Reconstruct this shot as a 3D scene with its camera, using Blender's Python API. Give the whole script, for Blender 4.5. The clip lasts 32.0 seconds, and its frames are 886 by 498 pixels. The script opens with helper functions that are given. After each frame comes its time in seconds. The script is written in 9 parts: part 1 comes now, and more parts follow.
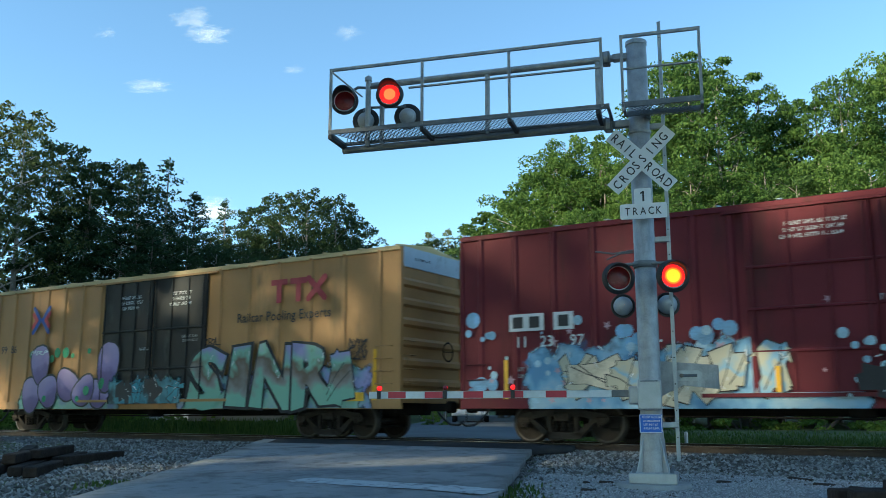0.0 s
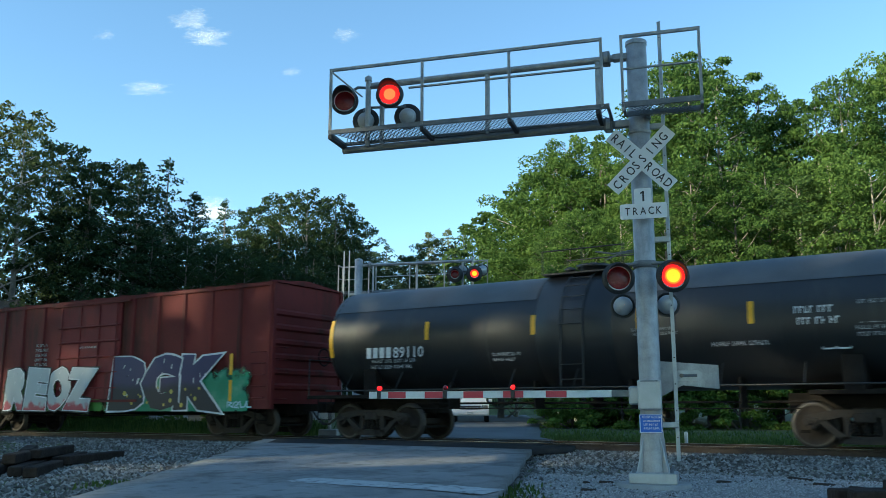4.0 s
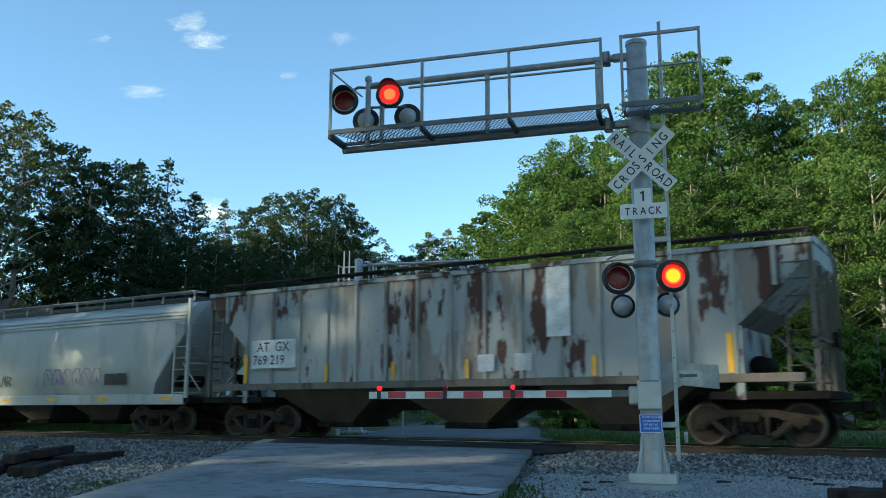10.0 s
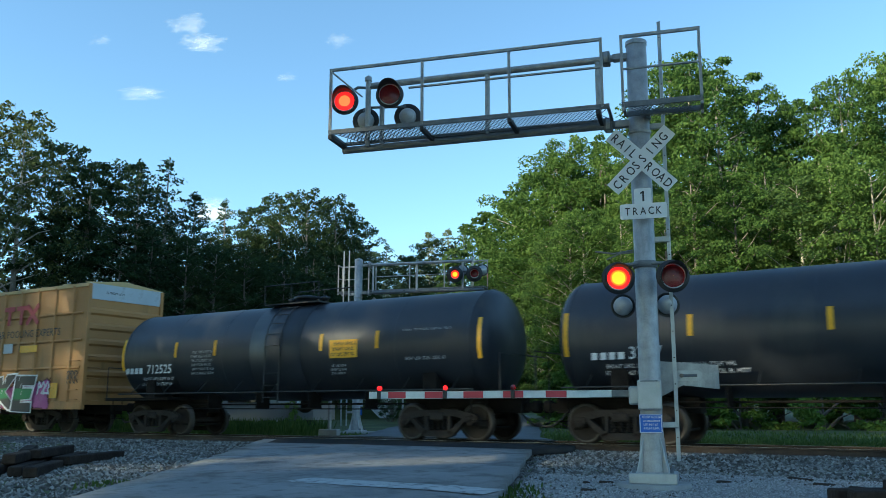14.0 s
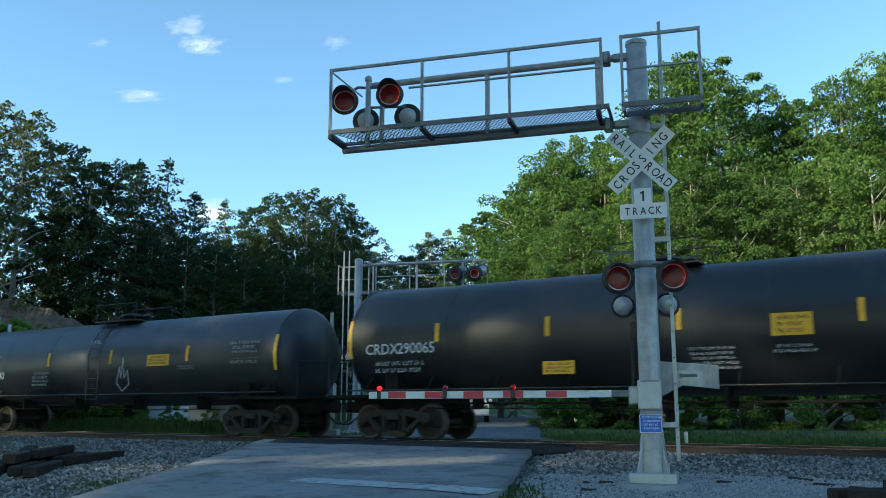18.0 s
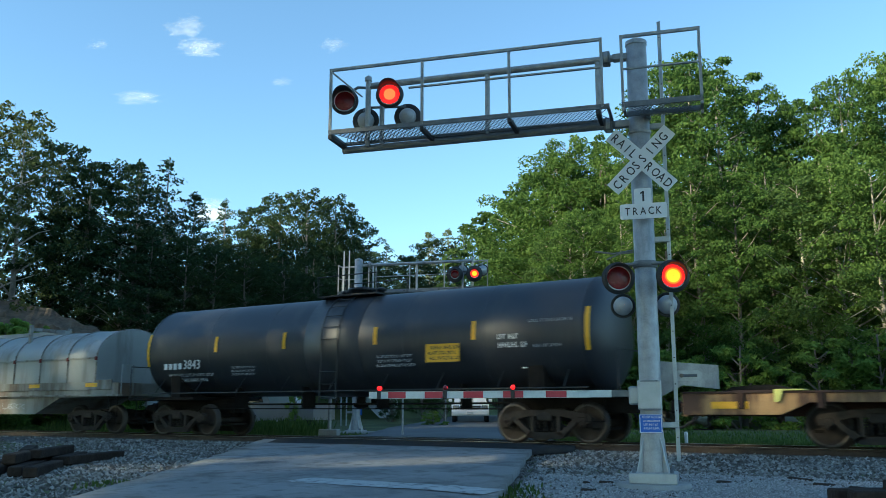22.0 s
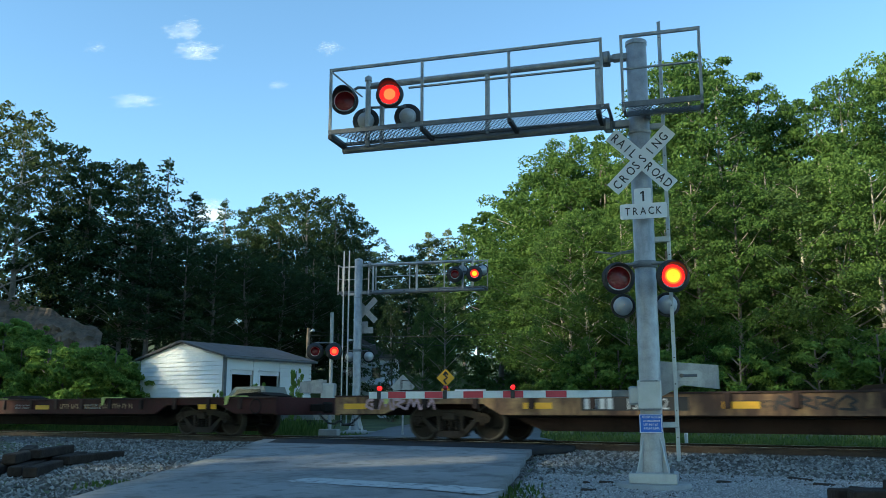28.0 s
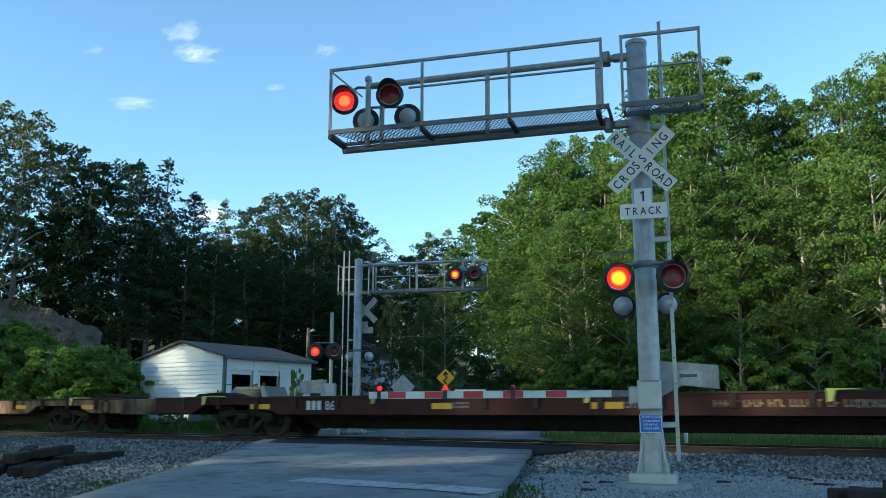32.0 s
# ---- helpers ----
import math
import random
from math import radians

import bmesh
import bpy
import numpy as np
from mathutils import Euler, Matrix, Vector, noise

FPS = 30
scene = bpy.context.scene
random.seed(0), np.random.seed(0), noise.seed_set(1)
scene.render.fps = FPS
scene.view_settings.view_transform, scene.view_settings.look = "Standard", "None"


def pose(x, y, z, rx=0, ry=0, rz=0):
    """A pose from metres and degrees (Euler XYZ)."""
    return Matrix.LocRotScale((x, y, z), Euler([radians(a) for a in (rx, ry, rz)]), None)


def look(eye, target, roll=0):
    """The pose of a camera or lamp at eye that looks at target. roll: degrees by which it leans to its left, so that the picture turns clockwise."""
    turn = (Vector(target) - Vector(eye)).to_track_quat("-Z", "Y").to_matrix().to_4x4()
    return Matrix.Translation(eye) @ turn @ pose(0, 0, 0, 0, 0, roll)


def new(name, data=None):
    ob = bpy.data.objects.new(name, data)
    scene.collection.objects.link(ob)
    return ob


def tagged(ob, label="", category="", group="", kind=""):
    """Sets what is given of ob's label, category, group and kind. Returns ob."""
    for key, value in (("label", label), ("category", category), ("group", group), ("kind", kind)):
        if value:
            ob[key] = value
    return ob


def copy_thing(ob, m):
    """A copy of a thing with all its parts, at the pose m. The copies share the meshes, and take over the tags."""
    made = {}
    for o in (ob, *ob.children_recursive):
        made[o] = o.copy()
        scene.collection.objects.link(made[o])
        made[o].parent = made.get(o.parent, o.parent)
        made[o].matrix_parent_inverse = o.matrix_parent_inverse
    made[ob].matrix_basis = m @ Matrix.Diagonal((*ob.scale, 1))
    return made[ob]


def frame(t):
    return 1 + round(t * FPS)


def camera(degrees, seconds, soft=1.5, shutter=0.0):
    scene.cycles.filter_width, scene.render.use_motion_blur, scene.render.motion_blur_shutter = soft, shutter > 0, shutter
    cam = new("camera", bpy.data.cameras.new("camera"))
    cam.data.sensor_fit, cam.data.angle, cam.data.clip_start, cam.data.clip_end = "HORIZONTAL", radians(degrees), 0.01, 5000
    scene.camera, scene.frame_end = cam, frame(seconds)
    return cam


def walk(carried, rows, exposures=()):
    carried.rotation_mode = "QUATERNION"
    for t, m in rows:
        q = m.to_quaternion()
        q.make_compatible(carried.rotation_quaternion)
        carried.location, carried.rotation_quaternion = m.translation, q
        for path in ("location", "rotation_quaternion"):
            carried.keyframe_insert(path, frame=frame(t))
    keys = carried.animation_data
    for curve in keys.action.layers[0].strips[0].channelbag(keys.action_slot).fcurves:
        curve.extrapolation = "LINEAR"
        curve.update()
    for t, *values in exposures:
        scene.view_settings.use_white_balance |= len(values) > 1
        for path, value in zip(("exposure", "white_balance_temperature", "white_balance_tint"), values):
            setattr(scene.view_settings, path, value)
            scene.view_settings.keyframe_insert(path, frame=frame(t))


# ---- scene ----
# The camera stands on a tripod beside the road; x runs along the track, rail tops at z = 0.
cam = camera(53.5, 32.0, soft=0.6, shutter=0.15)
EYE = (0.0, 0.0, 0.74)
HEAD, TILT = radians(32.06), radians(10.42)
AIM = (EYE[0] - math.sin(HEAD) * math.cos(TILT), EYE[1] + math.cos(HEAD) * math.cos(TILT), EYE[2] + math.sin(TILT))
walk(cam, [(0.0, look(EYE, AIM)), (32.0, look(EYE, AIM))], exposures=[(0.0, 1.36, 5770, -8), (7.2, 1.36, 5770, -8), (8.0, 1.18, 5850, -8), (9.2, 1.17, 5880, -8), (10.1, 1.26, 5810, -8), (11.0, 1.36, 5770, -8), (32.0, 1.36, 5770, -8)])

# ---- light: clear sky, low sun behind the camera ----
SUN_FROM = Vector((-0.50, -0.74, 0.31)).normalized()
world = bpy.data.worlds.new("evening_sky")
scene.world = world
world.use_nodes = True
wn, wl = world.node_tree.nodes, world.node_tree.links
sky = wn.new("ShaderNodeTexSky")
sky.sky_type = "NISHITA"
sky.sun_disc = False
sky.sun_elevation = math.asin(SUN_FROM.z)
sky.sun_rotation = math.atan2(SUN_FROM.x, SUN_FROM.y)
sky.air_density, sky.dust_density, sky.ozone_density = 0.9, 0.06, 1.7
wn["Background"].inputs[1].default_value = 0.118
wl.new(sky.outputs[0], wn["Background"].inputs[0])
sun = new("sun", bpy.data.lights.new("sun", "SUN"))
sun.data.energy, sun.data.angle, sun.data.color = 4.6, radians(1.4), (1.0, 0.80, 0.55)
sun.matrix_world = look(SUN_FROM * 60, (0, 0, 0))

# ---- materials ----


def mat(name, col, rough=0.6, metal=0.0, var=0.18, scale=2.0, bump=0.15, bscale=60.0, dirt=None, damount=0.5, dscale=1.5, streak=1.0,
        fade=None, grime=None, hard=False):
    """Painted, worn or natural surface: base colour with large and fine variation, dirt with a shape of its own, fine relief."""
    m = bpy.data.materials.new(name)
    m.use_nodes = True
    n, l = m.node_tree.nodes, m.node_tree.links
    b = n["Principled BSDF"]
    b.inputs["Roughness"].default_value, b.inputs["Metallic"].default_value = rough, metal
    co = n.new("ShaderNodeTexCoord")
    oi = n.new("ShaderNodeObjectInfo")
    add = n.new("ShaderNodeVectorMath")
    add.operation = "ADD"
    sc = n.new("ShaderNodeVectorMath")
    sc.operation = "SCALE"
    l.new(oi.outputs["Random"], sc.inputs["Scale"])
    sc.inputs[0].default_value = (37, 17, 53)
    l.new(co.outputs["Object"], add.inputs[0])
    l.new(sc.outputs[0], add.inputs[1])
    big = n.new("ShaderNodeTexNoise")
    big.inputs["Scale"].default_value, big.inputs["Detail"].default_value = scale, 6
    fine = n.new("ShaderNodeTexNoise")
    fine.inputs["Scale"].default_value, fine.inputs["Detail"].default_value = bscale, 4
    l.new(add.outputs[0], big.inputs["Vector"])
    l.new(add.outputs[0], fine.inputs["Vector"])
    mixf = n.new("ShaderNodeMix")
    mixf.data_type = "FLOAT"
    mixf.inputs[0].default_value = 0.35
    l.new(big.outputs[0], mixf.inputs[2])
    l.new(fine.outputs[0], mixf.inputs[3])
    ramp = n.new("ShaderNodeValToRGB")
    lo, hi = [max(0, c * (1 - var)) for c in col], [min(1, c * (1 + var)) for c in col]
    if fade:
        hi = fade
    ramp.color_ramp.elements[0].position, ramp.color_ramp.elements[0].color = 0.32, (*lo, 1)
    ramp.color_ramp.elements[1].position, ramp.color_ramp.elements[1].color = 0.68, (*hi, 1)
    l.new(mixf.outputs[0], ramp.inputs[0])
    out = ramp.outputs[0]
    for d, amount, dsc, stk in ([(dirt, damount, dscale, streak)] if dirt else []) + ([grime] if grime else []):
        mp = n.new("ShaderNodeMapping")
        mp.inputs["Scale"].default_value = (1, 1, 1 / stk)
        l.new(add.outputs[0], mp.inputs[0])
        dn = n.new("ShaderNodeTexNoise")
        dn.inputs["Scale"].default_value, dn.inputs["Detail"].default_value, dn.inputs["Roughness"].default_value = dsc, 8, 0.65
        l.new(mp.outputs[0], dn.inputs["Vector"])
        mr = n.new("ShaderNodeMapRange")
        mr.inputs[1].default_value, mr.inputs[2].default_value = 0.64 - 0.26 * amount, (0.67 - 0.26 * amount) if hard else (0.78 - 0.2 * amount)
        l.new(dn.outputs[0], mr.inputs[0])
        mc = n.new("ShaderNodeMix")
        mc.data_type = "RGBA"
        l.new(mr.outputs[0], mc.inputs[0])
        l.new(out, mc.inputs[6])
        mc.inputs[7].default_value = (*d, 1)
        out = mc.outputs[2]
    l.new(out, b.inputs["Base Color"])
    if bump:
        bp = n.new("ShaderNodeBump")
        bp.inputs["Strength"].default_value, bp.inputs["Distance"].default_value = bump, 0.02
        l.new(fine.outputs[0], bp.inputs["Height"])
        l.new(bp.outputs[0], b.inputs["Normal"])
    return m


def glow(name, col, strength):
    m = bpy.data.materials.new(name)
    m.use_nodes = True
    b = m.node_tree.nodes["Principled BSDF"]
    b.inputs["Base Color"].default_value = (*col, 1)
    b.inputs["Emission Color"].default_value = (*col, 1)
    b.inputs["Emission Strength"].default_value = strength
    return m


def leaf(name, dark, light, trans=0.35):
    """Leaves: each clump its own tone between dark and light, letting some light through."""
    m = bpy.data.materials.new(name)
    m.use_nodes = True
    n, l = m.node_tree.nodes, m.node_tree.links
    b = n["Principled BSDF"]
    b.inputs["Roughness"].default_value = 0.6
    b.inputs["Specular IOR Level"].default_value = 0.1
    g, oi = n.new("ShaderNodeNewGeometry"), n.new("ShaderNodeObjectInfo")
    mx = n.new("ShaderNodeMix")
    mx.data_type = "FLOAT"
    mx.inputs[0].default_value = 0.4
    l.new(g.outputs["Random Per Island"], mx.inputs[2])
    l.new(oi.outputs["Random"], mx.inputs[3])
    r = n.new("ShaderNodeValToRGB")
    r.color_ramp.elements[0].position, r.color_ramp.elements[0].color = 0.1, (*dark, 1)
    r.color_ramp.elements[1].position, r.color_ramp.elements[1].color = 0.9, (*light, 1)
    l.new(mx.outputs[0], r.inputs[0])
    l.new(r.outputs[0], b.inputs["Base Color"])
    t = n.new("ShaderNodeBsdfTranslucent")
    l.new(r.outputs[0], t.inputs[0])
    s = n.new("ShaderNodeMixShader")
    s.inputs[0].default_value = trans
    l.new(b.outputs[0], s.inputs[1])
    l.new(t.outputs[0], s.inputs[2])
    l.new(s.outputs[0], n["Material Output"].inputs[0])
    return m


RUST = (0.11, 0.045, 0.022)
M = dict(
    asphalt=mat("asphalt", (0.255, 0.256, 0.256), 0.9, var=0.25, scale=0.8, bump=0.6, bscale=90, dirt=(0.10, 0.10, 0.10), damount=0.45, dscale=0.9,
                grime=((0.15, 0.15, 0.148), 0.45, 3.0, 1.0)),
    asphalt_far=mat("worn_asphalt", (0.16, 0.165, 0.17), 0.9, var=0.2, scale=0.5, bump=0.3),
    crossing=mat("crossing_rubber", (0.035, 0.036, 0.038), 0.85, var=0.3, scale=3, bump=0.3),
    line=mat("road_paint", (0.42, 0.43, 0.43), 0.8, var=0.15, scale=6, dirt=(0.10, 0.105, 0.11), damount=0.45, dscale=5),
    gravel=mat("fine_gravel", (0.30, 0.30, 0.305), 0.95, var=0.35, scale=1.2, bump=0.9, bscale=45, dirt=(0.11, 0.11, 0.10), damount=0.4, dscale=1.2),
    ballast=mat("ballast_bed", (0.14, 0.14, 0.14), 0.95, var=0.5, scale=4, bump=1.0, bscale=22),
    pebble=mat("gravel_pebble", (0.31, 0.315, 0.325), 0.9, var=0.3, scale=3, bump=0.2, bscale=30),
    stone=mat("ballast_stone", (0.275, 0.275, 0.28), 0.9, var=0.5, scale=2.5, bump=0.4, bscale=30),
    soil=mat("grassy_soil", (0.07, 0.09, 0.03), 0.95, var=0.5, scale=0.5, bump=0.8, bscale=20),
    rail=mat("rail_steel", (0.05, 0.036, 0.028), 0.7, 0.3, var=0.4, scale=5),
    rail_top=mat("polished_rail", (0.35, 0.34, 0.33), 0.35, 0.9, var=0.1, scale=4, bump=0.03),
    timber=mat("old_creosoted_timber", (0.036, 0.028, 0.023), 0.9, var=0.5, scale=3, bump=0.8, bscale=18),
    tie=mat("creosoted_tie", (0.05, 0.04, 0.032), 0.9, var=0.4, scale=5, bump=0.6, bscale=25),
    galv=mat("galvanised_steel", (0.37, 0.37, 0.37), 0.5, 0.35, var=0.25, scale=7, bump=0.06, dirt=(0.25, 0.26, 0.27), damount=0.5, dscale=5, streak=5),
    galv_dark=mat("weathered_steel", (0.17, 0.18, 0.19), 0.6, 0.5, var=0.25, scale=6, bump=0.1),
    alu=mat("cast_aluminium", (0.44, 0.455, 0.46), 0.48, 0.6, var=0.12, scale=8, bump=0.1),
    blackp=mat("black_paint", (0.022, 0.023, 0.025), 0.55, var=0.3, scale=6),
    lampback=mat("grey_lamp_back", (0.42, 0.44, 0.47), 0.5, 0.3, var=0.12, scale=8),
    white=mat("white_sign_sheet", (0.72, 0.74, 0.76), 0.5, var=0.05, scale=4, bump=0.02),
    ink=mat("sign_black", (0.02, 0.02, 0.022), 0.6, var=0.1),
    bluesign=mat("blue_sign", (0.03, 0.13, 0.55), 0.4, var=0.08),
    redrefl=mat("red_reflective", (0.42, 0.025, 0.05), 0.45, var=0.12, scale=8, bump=0.02),
    whiterefl=mat("white_reflective", (0.60, 0.64, 0.66), 0.45, var=0.1, scale=8, bump=0.02),
    reddark=mat("dark_red_lens", (0.16, 0.012, 0.018), 0.22, var=0.2, scale=20, bump=0.3, bscale=40),
    lit=glow("lit_red_lens", (1.0, 0.22, 0.006), 1.5),
    litmid=glow("lit_orange_lens", (1.0, 0.075, 0.004), 1.4),
    lit_over=glow("lit_overhead_lens", (1.0, 0.075, 0.02), 1.4),
    lit_far=glow("lit_red_far_lens", (1.0, 0.05, 0.012), 1.6),
    litrim=glow("lit_red_rim", (1.0, 0.008, 0.010), 0.8),
    concrete=mat("concrete", (0.30, 0.30, 0.29), 0.9, var=0.18, scale=4, bump=0.4, bscale=50),
    yellowsign=mat("yellow_sign", (0.80, 0.42, 0.02), 0.45, var=0.06),
    wood=mat("weathered_wood", (0.20, 0.16, 0.12), 0.85, var=0.35, scale=4, bump=0.5, bscale=30, streak=5),
    siding=mat("white_siding", (0.82, 0.84, 0.86), 0.6, var=0.05, scale=1, bump=0.03),
    roofing=mat("roof_shingle", (0.10, 0.095, 0.095), 0.9, var=0.25, scale=2, bump=0.5, bscale=25),
    inside=mat("dark_interior", (0.03, 0.028, 0.026), 0.9, var=0.3),
    carsilver=mat("silver_car_paint", (0.30, 0.31, 0.32), 0.3, 0.4, var=0.05, bump=0),
    carwhite=mat("white_car_paint", (0.75, 0.76, 0.77), 0.25, var=0.03, bump=0),
    glass=mat("dark_car_glass", (0.012, 0.014, 0.016), 0.08, var=0.1, bump=0),
    chrome=mat("chrome", (0.6, 0.6, 0.62), 0.2, 0.9, var=0.1, bump=0),
    rubber=mat("tyre_rubber", (0.02, 0.02, 0.02), 0.85, var=0.2),
    rock=mat("bare_rock_bank", (0.17, 0.125, 0.09), 0.95, var=0.4, scale=0.6, bump=1.0, bscale=6, dirt=(0.09, 0.075, 0.05), damount=0.5, dscale=0.7, streak=0.4),
    bark=mat("tree_bark", (0.16, 0.14, 0.12), 0.9, var=0.4, scale=3, bump=0.7, bscale=20),
    bark_pale=mat("pale_bark", (0.30, 0.27, 0.23), 0.9, var=0.4, scale=3, bump=0.6, bscale=20),
    leaf_a=leaf("broad_leaves", (0.046, 0.095, 0.024), (0.155, 0.24, 0.058), 0.45),
    leaf_b=leaf("deep_green_leaves", (0.046, 0.088, 0.028), (0.13, 0.195, 0.058), 0.45),
    # shade of the dense slope is put into this darker leaf colour
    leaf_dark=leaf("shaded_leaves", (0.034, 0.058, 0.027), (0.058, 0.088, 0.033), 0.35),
    needle=leaf("pine_needles", (0.018, 0.039, 0.021), (0.05, 0.082, 0.038), 0.25),
    leaf_olive=leaf("olive_leaves", (0.06, 0.08, 0.03), (0.15, 0.17, 0.06), 0.35),
    leaf_pale=leaf("pale_conifer_needles", (0.10, 0.13, 0.065), (0.22, 0.25, 0.12), 0.35),
    leaf_bush=leaf("bush_leaves", (0.09, 0.17, 0.035), (0.25, 0.36, 0.08), 0.45),
    grass=leaf("grass_blades", (0.04, 0.08, 0.018), (0.14, 0.19, 0.05), 0.3),
    # rolling stock
    ylw=mat("yellow_freight_paint", (0.42, 0.22, 0.075), 0.6, var=0.12, scale=0.8, bump=0.06, dirt=(0.24, 0.14, 0.05), damount=0.28, dscale=1.2, streak=4),
    ylw_roof=mat("pale_yellow_roof_edge", (0.56, 0.42, 0.2), 0.6, var=0.12),
    maroon=mat("maroon_freight_paint", (0.13, 0.020, 0.028), 0.6, var=0.22, scale=0.7, bump=0.06, dirt=(0.06, 0.02, 0.018), damount=0.45, dscale=1.0, streak=5),
    brown=mat("oxide_freight_paint", (0.135, 0.024, 0.023), 0.65, var=0.25, scale=0.7, bump=0.06, dirt=(0.055, 0.02, 0.015), damount=0.5, dscale=1.0, streak=5),
    brown_red=mat("red_oxide_door", (0.17, 0.028, 0.030), 0.6, var=0.2, scale=0.8, dirt=(0.07, 0.02, 0.018), damount=0.35, dscale=1.0, streak=5),
    doorblack=mat("black_door_paint", (0.012, 0.012, 0.013), 0.5, var=0.3, scale=1.0, dirt=(0.07, 0.068, 0.065), damount=0.25, dscale=1.5, streak=3),
    doorgrey=mat("faded_black_door", (0.016, 0.016, 0.017), 0.5, var=0.35, scale=1.0, dirt=(0.035, 0.034, 0.033), damount=0.45, dscale=1.0, streak=4),
    tank=mat("black_tank_paint", (0.016, 0.017, 0.020), 0.42, var=0.3, scale=0.7, bump=0.05, dirt=(0.035, 0.034, 0.033), damount=0.35, dscale=0.9, streak=4),
    tank_blue=mat("faded_blue_black_tank", (0.024, 0.028, 0.038), 0.42, var=0.25, scale=0.7, bump=0.05, dirt=(0.045, 0.047, 0.05), damount=0.4, dscale=0.9, streak=4),
    tank_top=mat("grey_weathered_jacket", (0.085, 0.09, 0.098), 0.5, var=0.3, scale=1.0, bump=0.06),
    hop_grey=mat("grey_hopper_paint", (0.40, 0.44, 0.47), 0.6, var=0.1, scale=0.7, bump=0.05, dirt=(0.23, 0.22, 0.2), damount=0.3, dscale=1.2, streak=6),
    hop_pale=mat("pale_grey_hopper_paint", (0.45, 0.46, 0.45), 0.6, var=0.1, scale=0.6, bump=0.05, dirt=(0.28, 0.27, 0.24), damount=0.35, dscale=1.0, streak=5),
    hop_white=mat("white_grey_hopper_paint", (0.50, 0.56, 0.60), 0.55, var=0.07, scale=0.6, bump=0.04, dirt=(0.36, 0.38, 0.38), damount=0.25, dscale=1.0, streak=6),
    hop_rust=mat("rust_stained_hopper_paint", (0.27, 0.285, 0.285), 0.7, var=0.22, scale=0.8, bump=0.1, dirt=(0.065, 0.04, 0.030), damount=0.9, dscale=0.8, streak=6,
                 grime=((0.16, 0.14, 0.11), 0.5, 2.2, 5.0)),
    hop_flake=mat("flaking_hopper_paint", (0.33, 0.35, 0.36), 0.7, var=0.16, scale=0.8, bump=0.12, dirt=(0.065, 0.028, 0.022), damount=0.40, dscale=1.2, streak=2.6, hard=True,
                  grime=((0.24, 0.21, 0.19), 0.4, 1.6, 6.0)),
    hop_post=mat("worn_hopper_post", (0.36, 0.36, 0.34), 0.7, var=0.2, scale=1.5, bump=0.08, dirt=(0.10, 0.06, 0.045), damount=0.6, dscale=1.2, streak=5),
    hop_soil=mat("rusty_hopper_frame", (0.15, 0.13, 0.115), 0.75, var=0.3, scale=1.5, bump=0.1, dirt=(0.07, 0.042, 0.03), damount=0.6, dscale=1.5, streak=3),
    # hopper bottoms: toned darker than the bodies above, with random blotches
    hop_dim=mat("dark_grey_hopper_bottom", (0.25, 0.245, 0.23), 0.75, var=0.3, scale=1.0, bump=0.1, dirt=(0.09, 0.075, 0.06), damount=0.6, dscale=1.5, streak=4),
    hop_under=mat("dark_hopper_bottom", (0.07, 0.06, 0.05), 0.8, var=0.35, scale=1.2, bump=0.1, dirt=(0.05, 0.042, 0.035), damount=0.5, dscale=1.5),
    coil_dark=mat("dark_hood_paint", (0.017, 0.017, 0.018), 0.6, var=0.3, scale=0.8, dirt=(0.06, 0.045, 0.035), damount=0.35, dscale=1.2, streak=5),
    coil_rib=mat("worn_hood_rib", (0.22, 0.225, 0.215), 0.6, 0.1, var=0.2, scale=2, dirt=(0.09, 0.06, 0.04), damount=0.6, dscale=3),
    coil_frame=mat("weathered_grey_frame", (0.27, 0.275, 0.255), 0.65, 0.05, var=0.25, scale=1.0, dirt=(0.12, 0.085, 0.06), damount=0.75, dscale=1.4, streak=6),
    coil_pale=mat("grey_hood_paint", (0.29, 0.305, 0.30), 0.5, 0.1, var=0.15, scale=0.7, dirt=(0.17, 0.165, 0.145), damount=0.5, dscale=1.0, streak=5),
    flat_yellow=mat("worn_yellow_deck_side", (0.34, 0.205, 0.09), 0.7, var=0.22, scale=1.0, bump=0.08, dirt=(0.075, 0.038, 0.024), damount=0.95, dscale=2.2, streak=3.5,
                    grime=((0.10, 0.05, 0.035), 0.55, 0.8, 0.35)),
    flat_brown=mat("brown_deck_side", (0.055, 0.034, 0.028), 0.75, var=0.35, scale=1.0, bump=0.1, dirt=(0.025, 0.02, 0.018), damount=0.5, dscale=1.3),
    flat_maroon=mat("maroon_deck_side", (0.058, 0.022, 0.020), 0.7, var=0.3, scale=1.0, bump=0.1, dirt=(0.04, 0.024, 0.02), damount=0.5, dscale=1.3),
    under=mat("underframe_grime", (0.019, 0.016, 0.014), 0.85, var=0.4, scale=3, bump=0.2),
    truck=mat("cast_side_frame", (0.05, 0.042, 0.036), 0.8, var=0.4, scale=3, bump=0.25, dirt=(0.03, 0.024, 0.02), damount=0.5, dscale=3),
    wheel=mat("wheel_steel", (0.042, 0.034, 0.029), 0.75, 0.1, var=0.3, scale=4, bump=0.1),
    tread=mat("bright_wheel_tread", (0.07, 0.062, 0.056), 0.5, 0.5, var=0.25, scale=6, bump=0.03),
    refl=mat("yellow_reflector", (0.75, 0.40, 0.015), 0.45, var=0.12, scale=8, bump=0.02),
    w_let=mat("white_lettering", (0.62, 0.64, 0.65), 0.6, var=0.12, scale=8, bump=0.02),
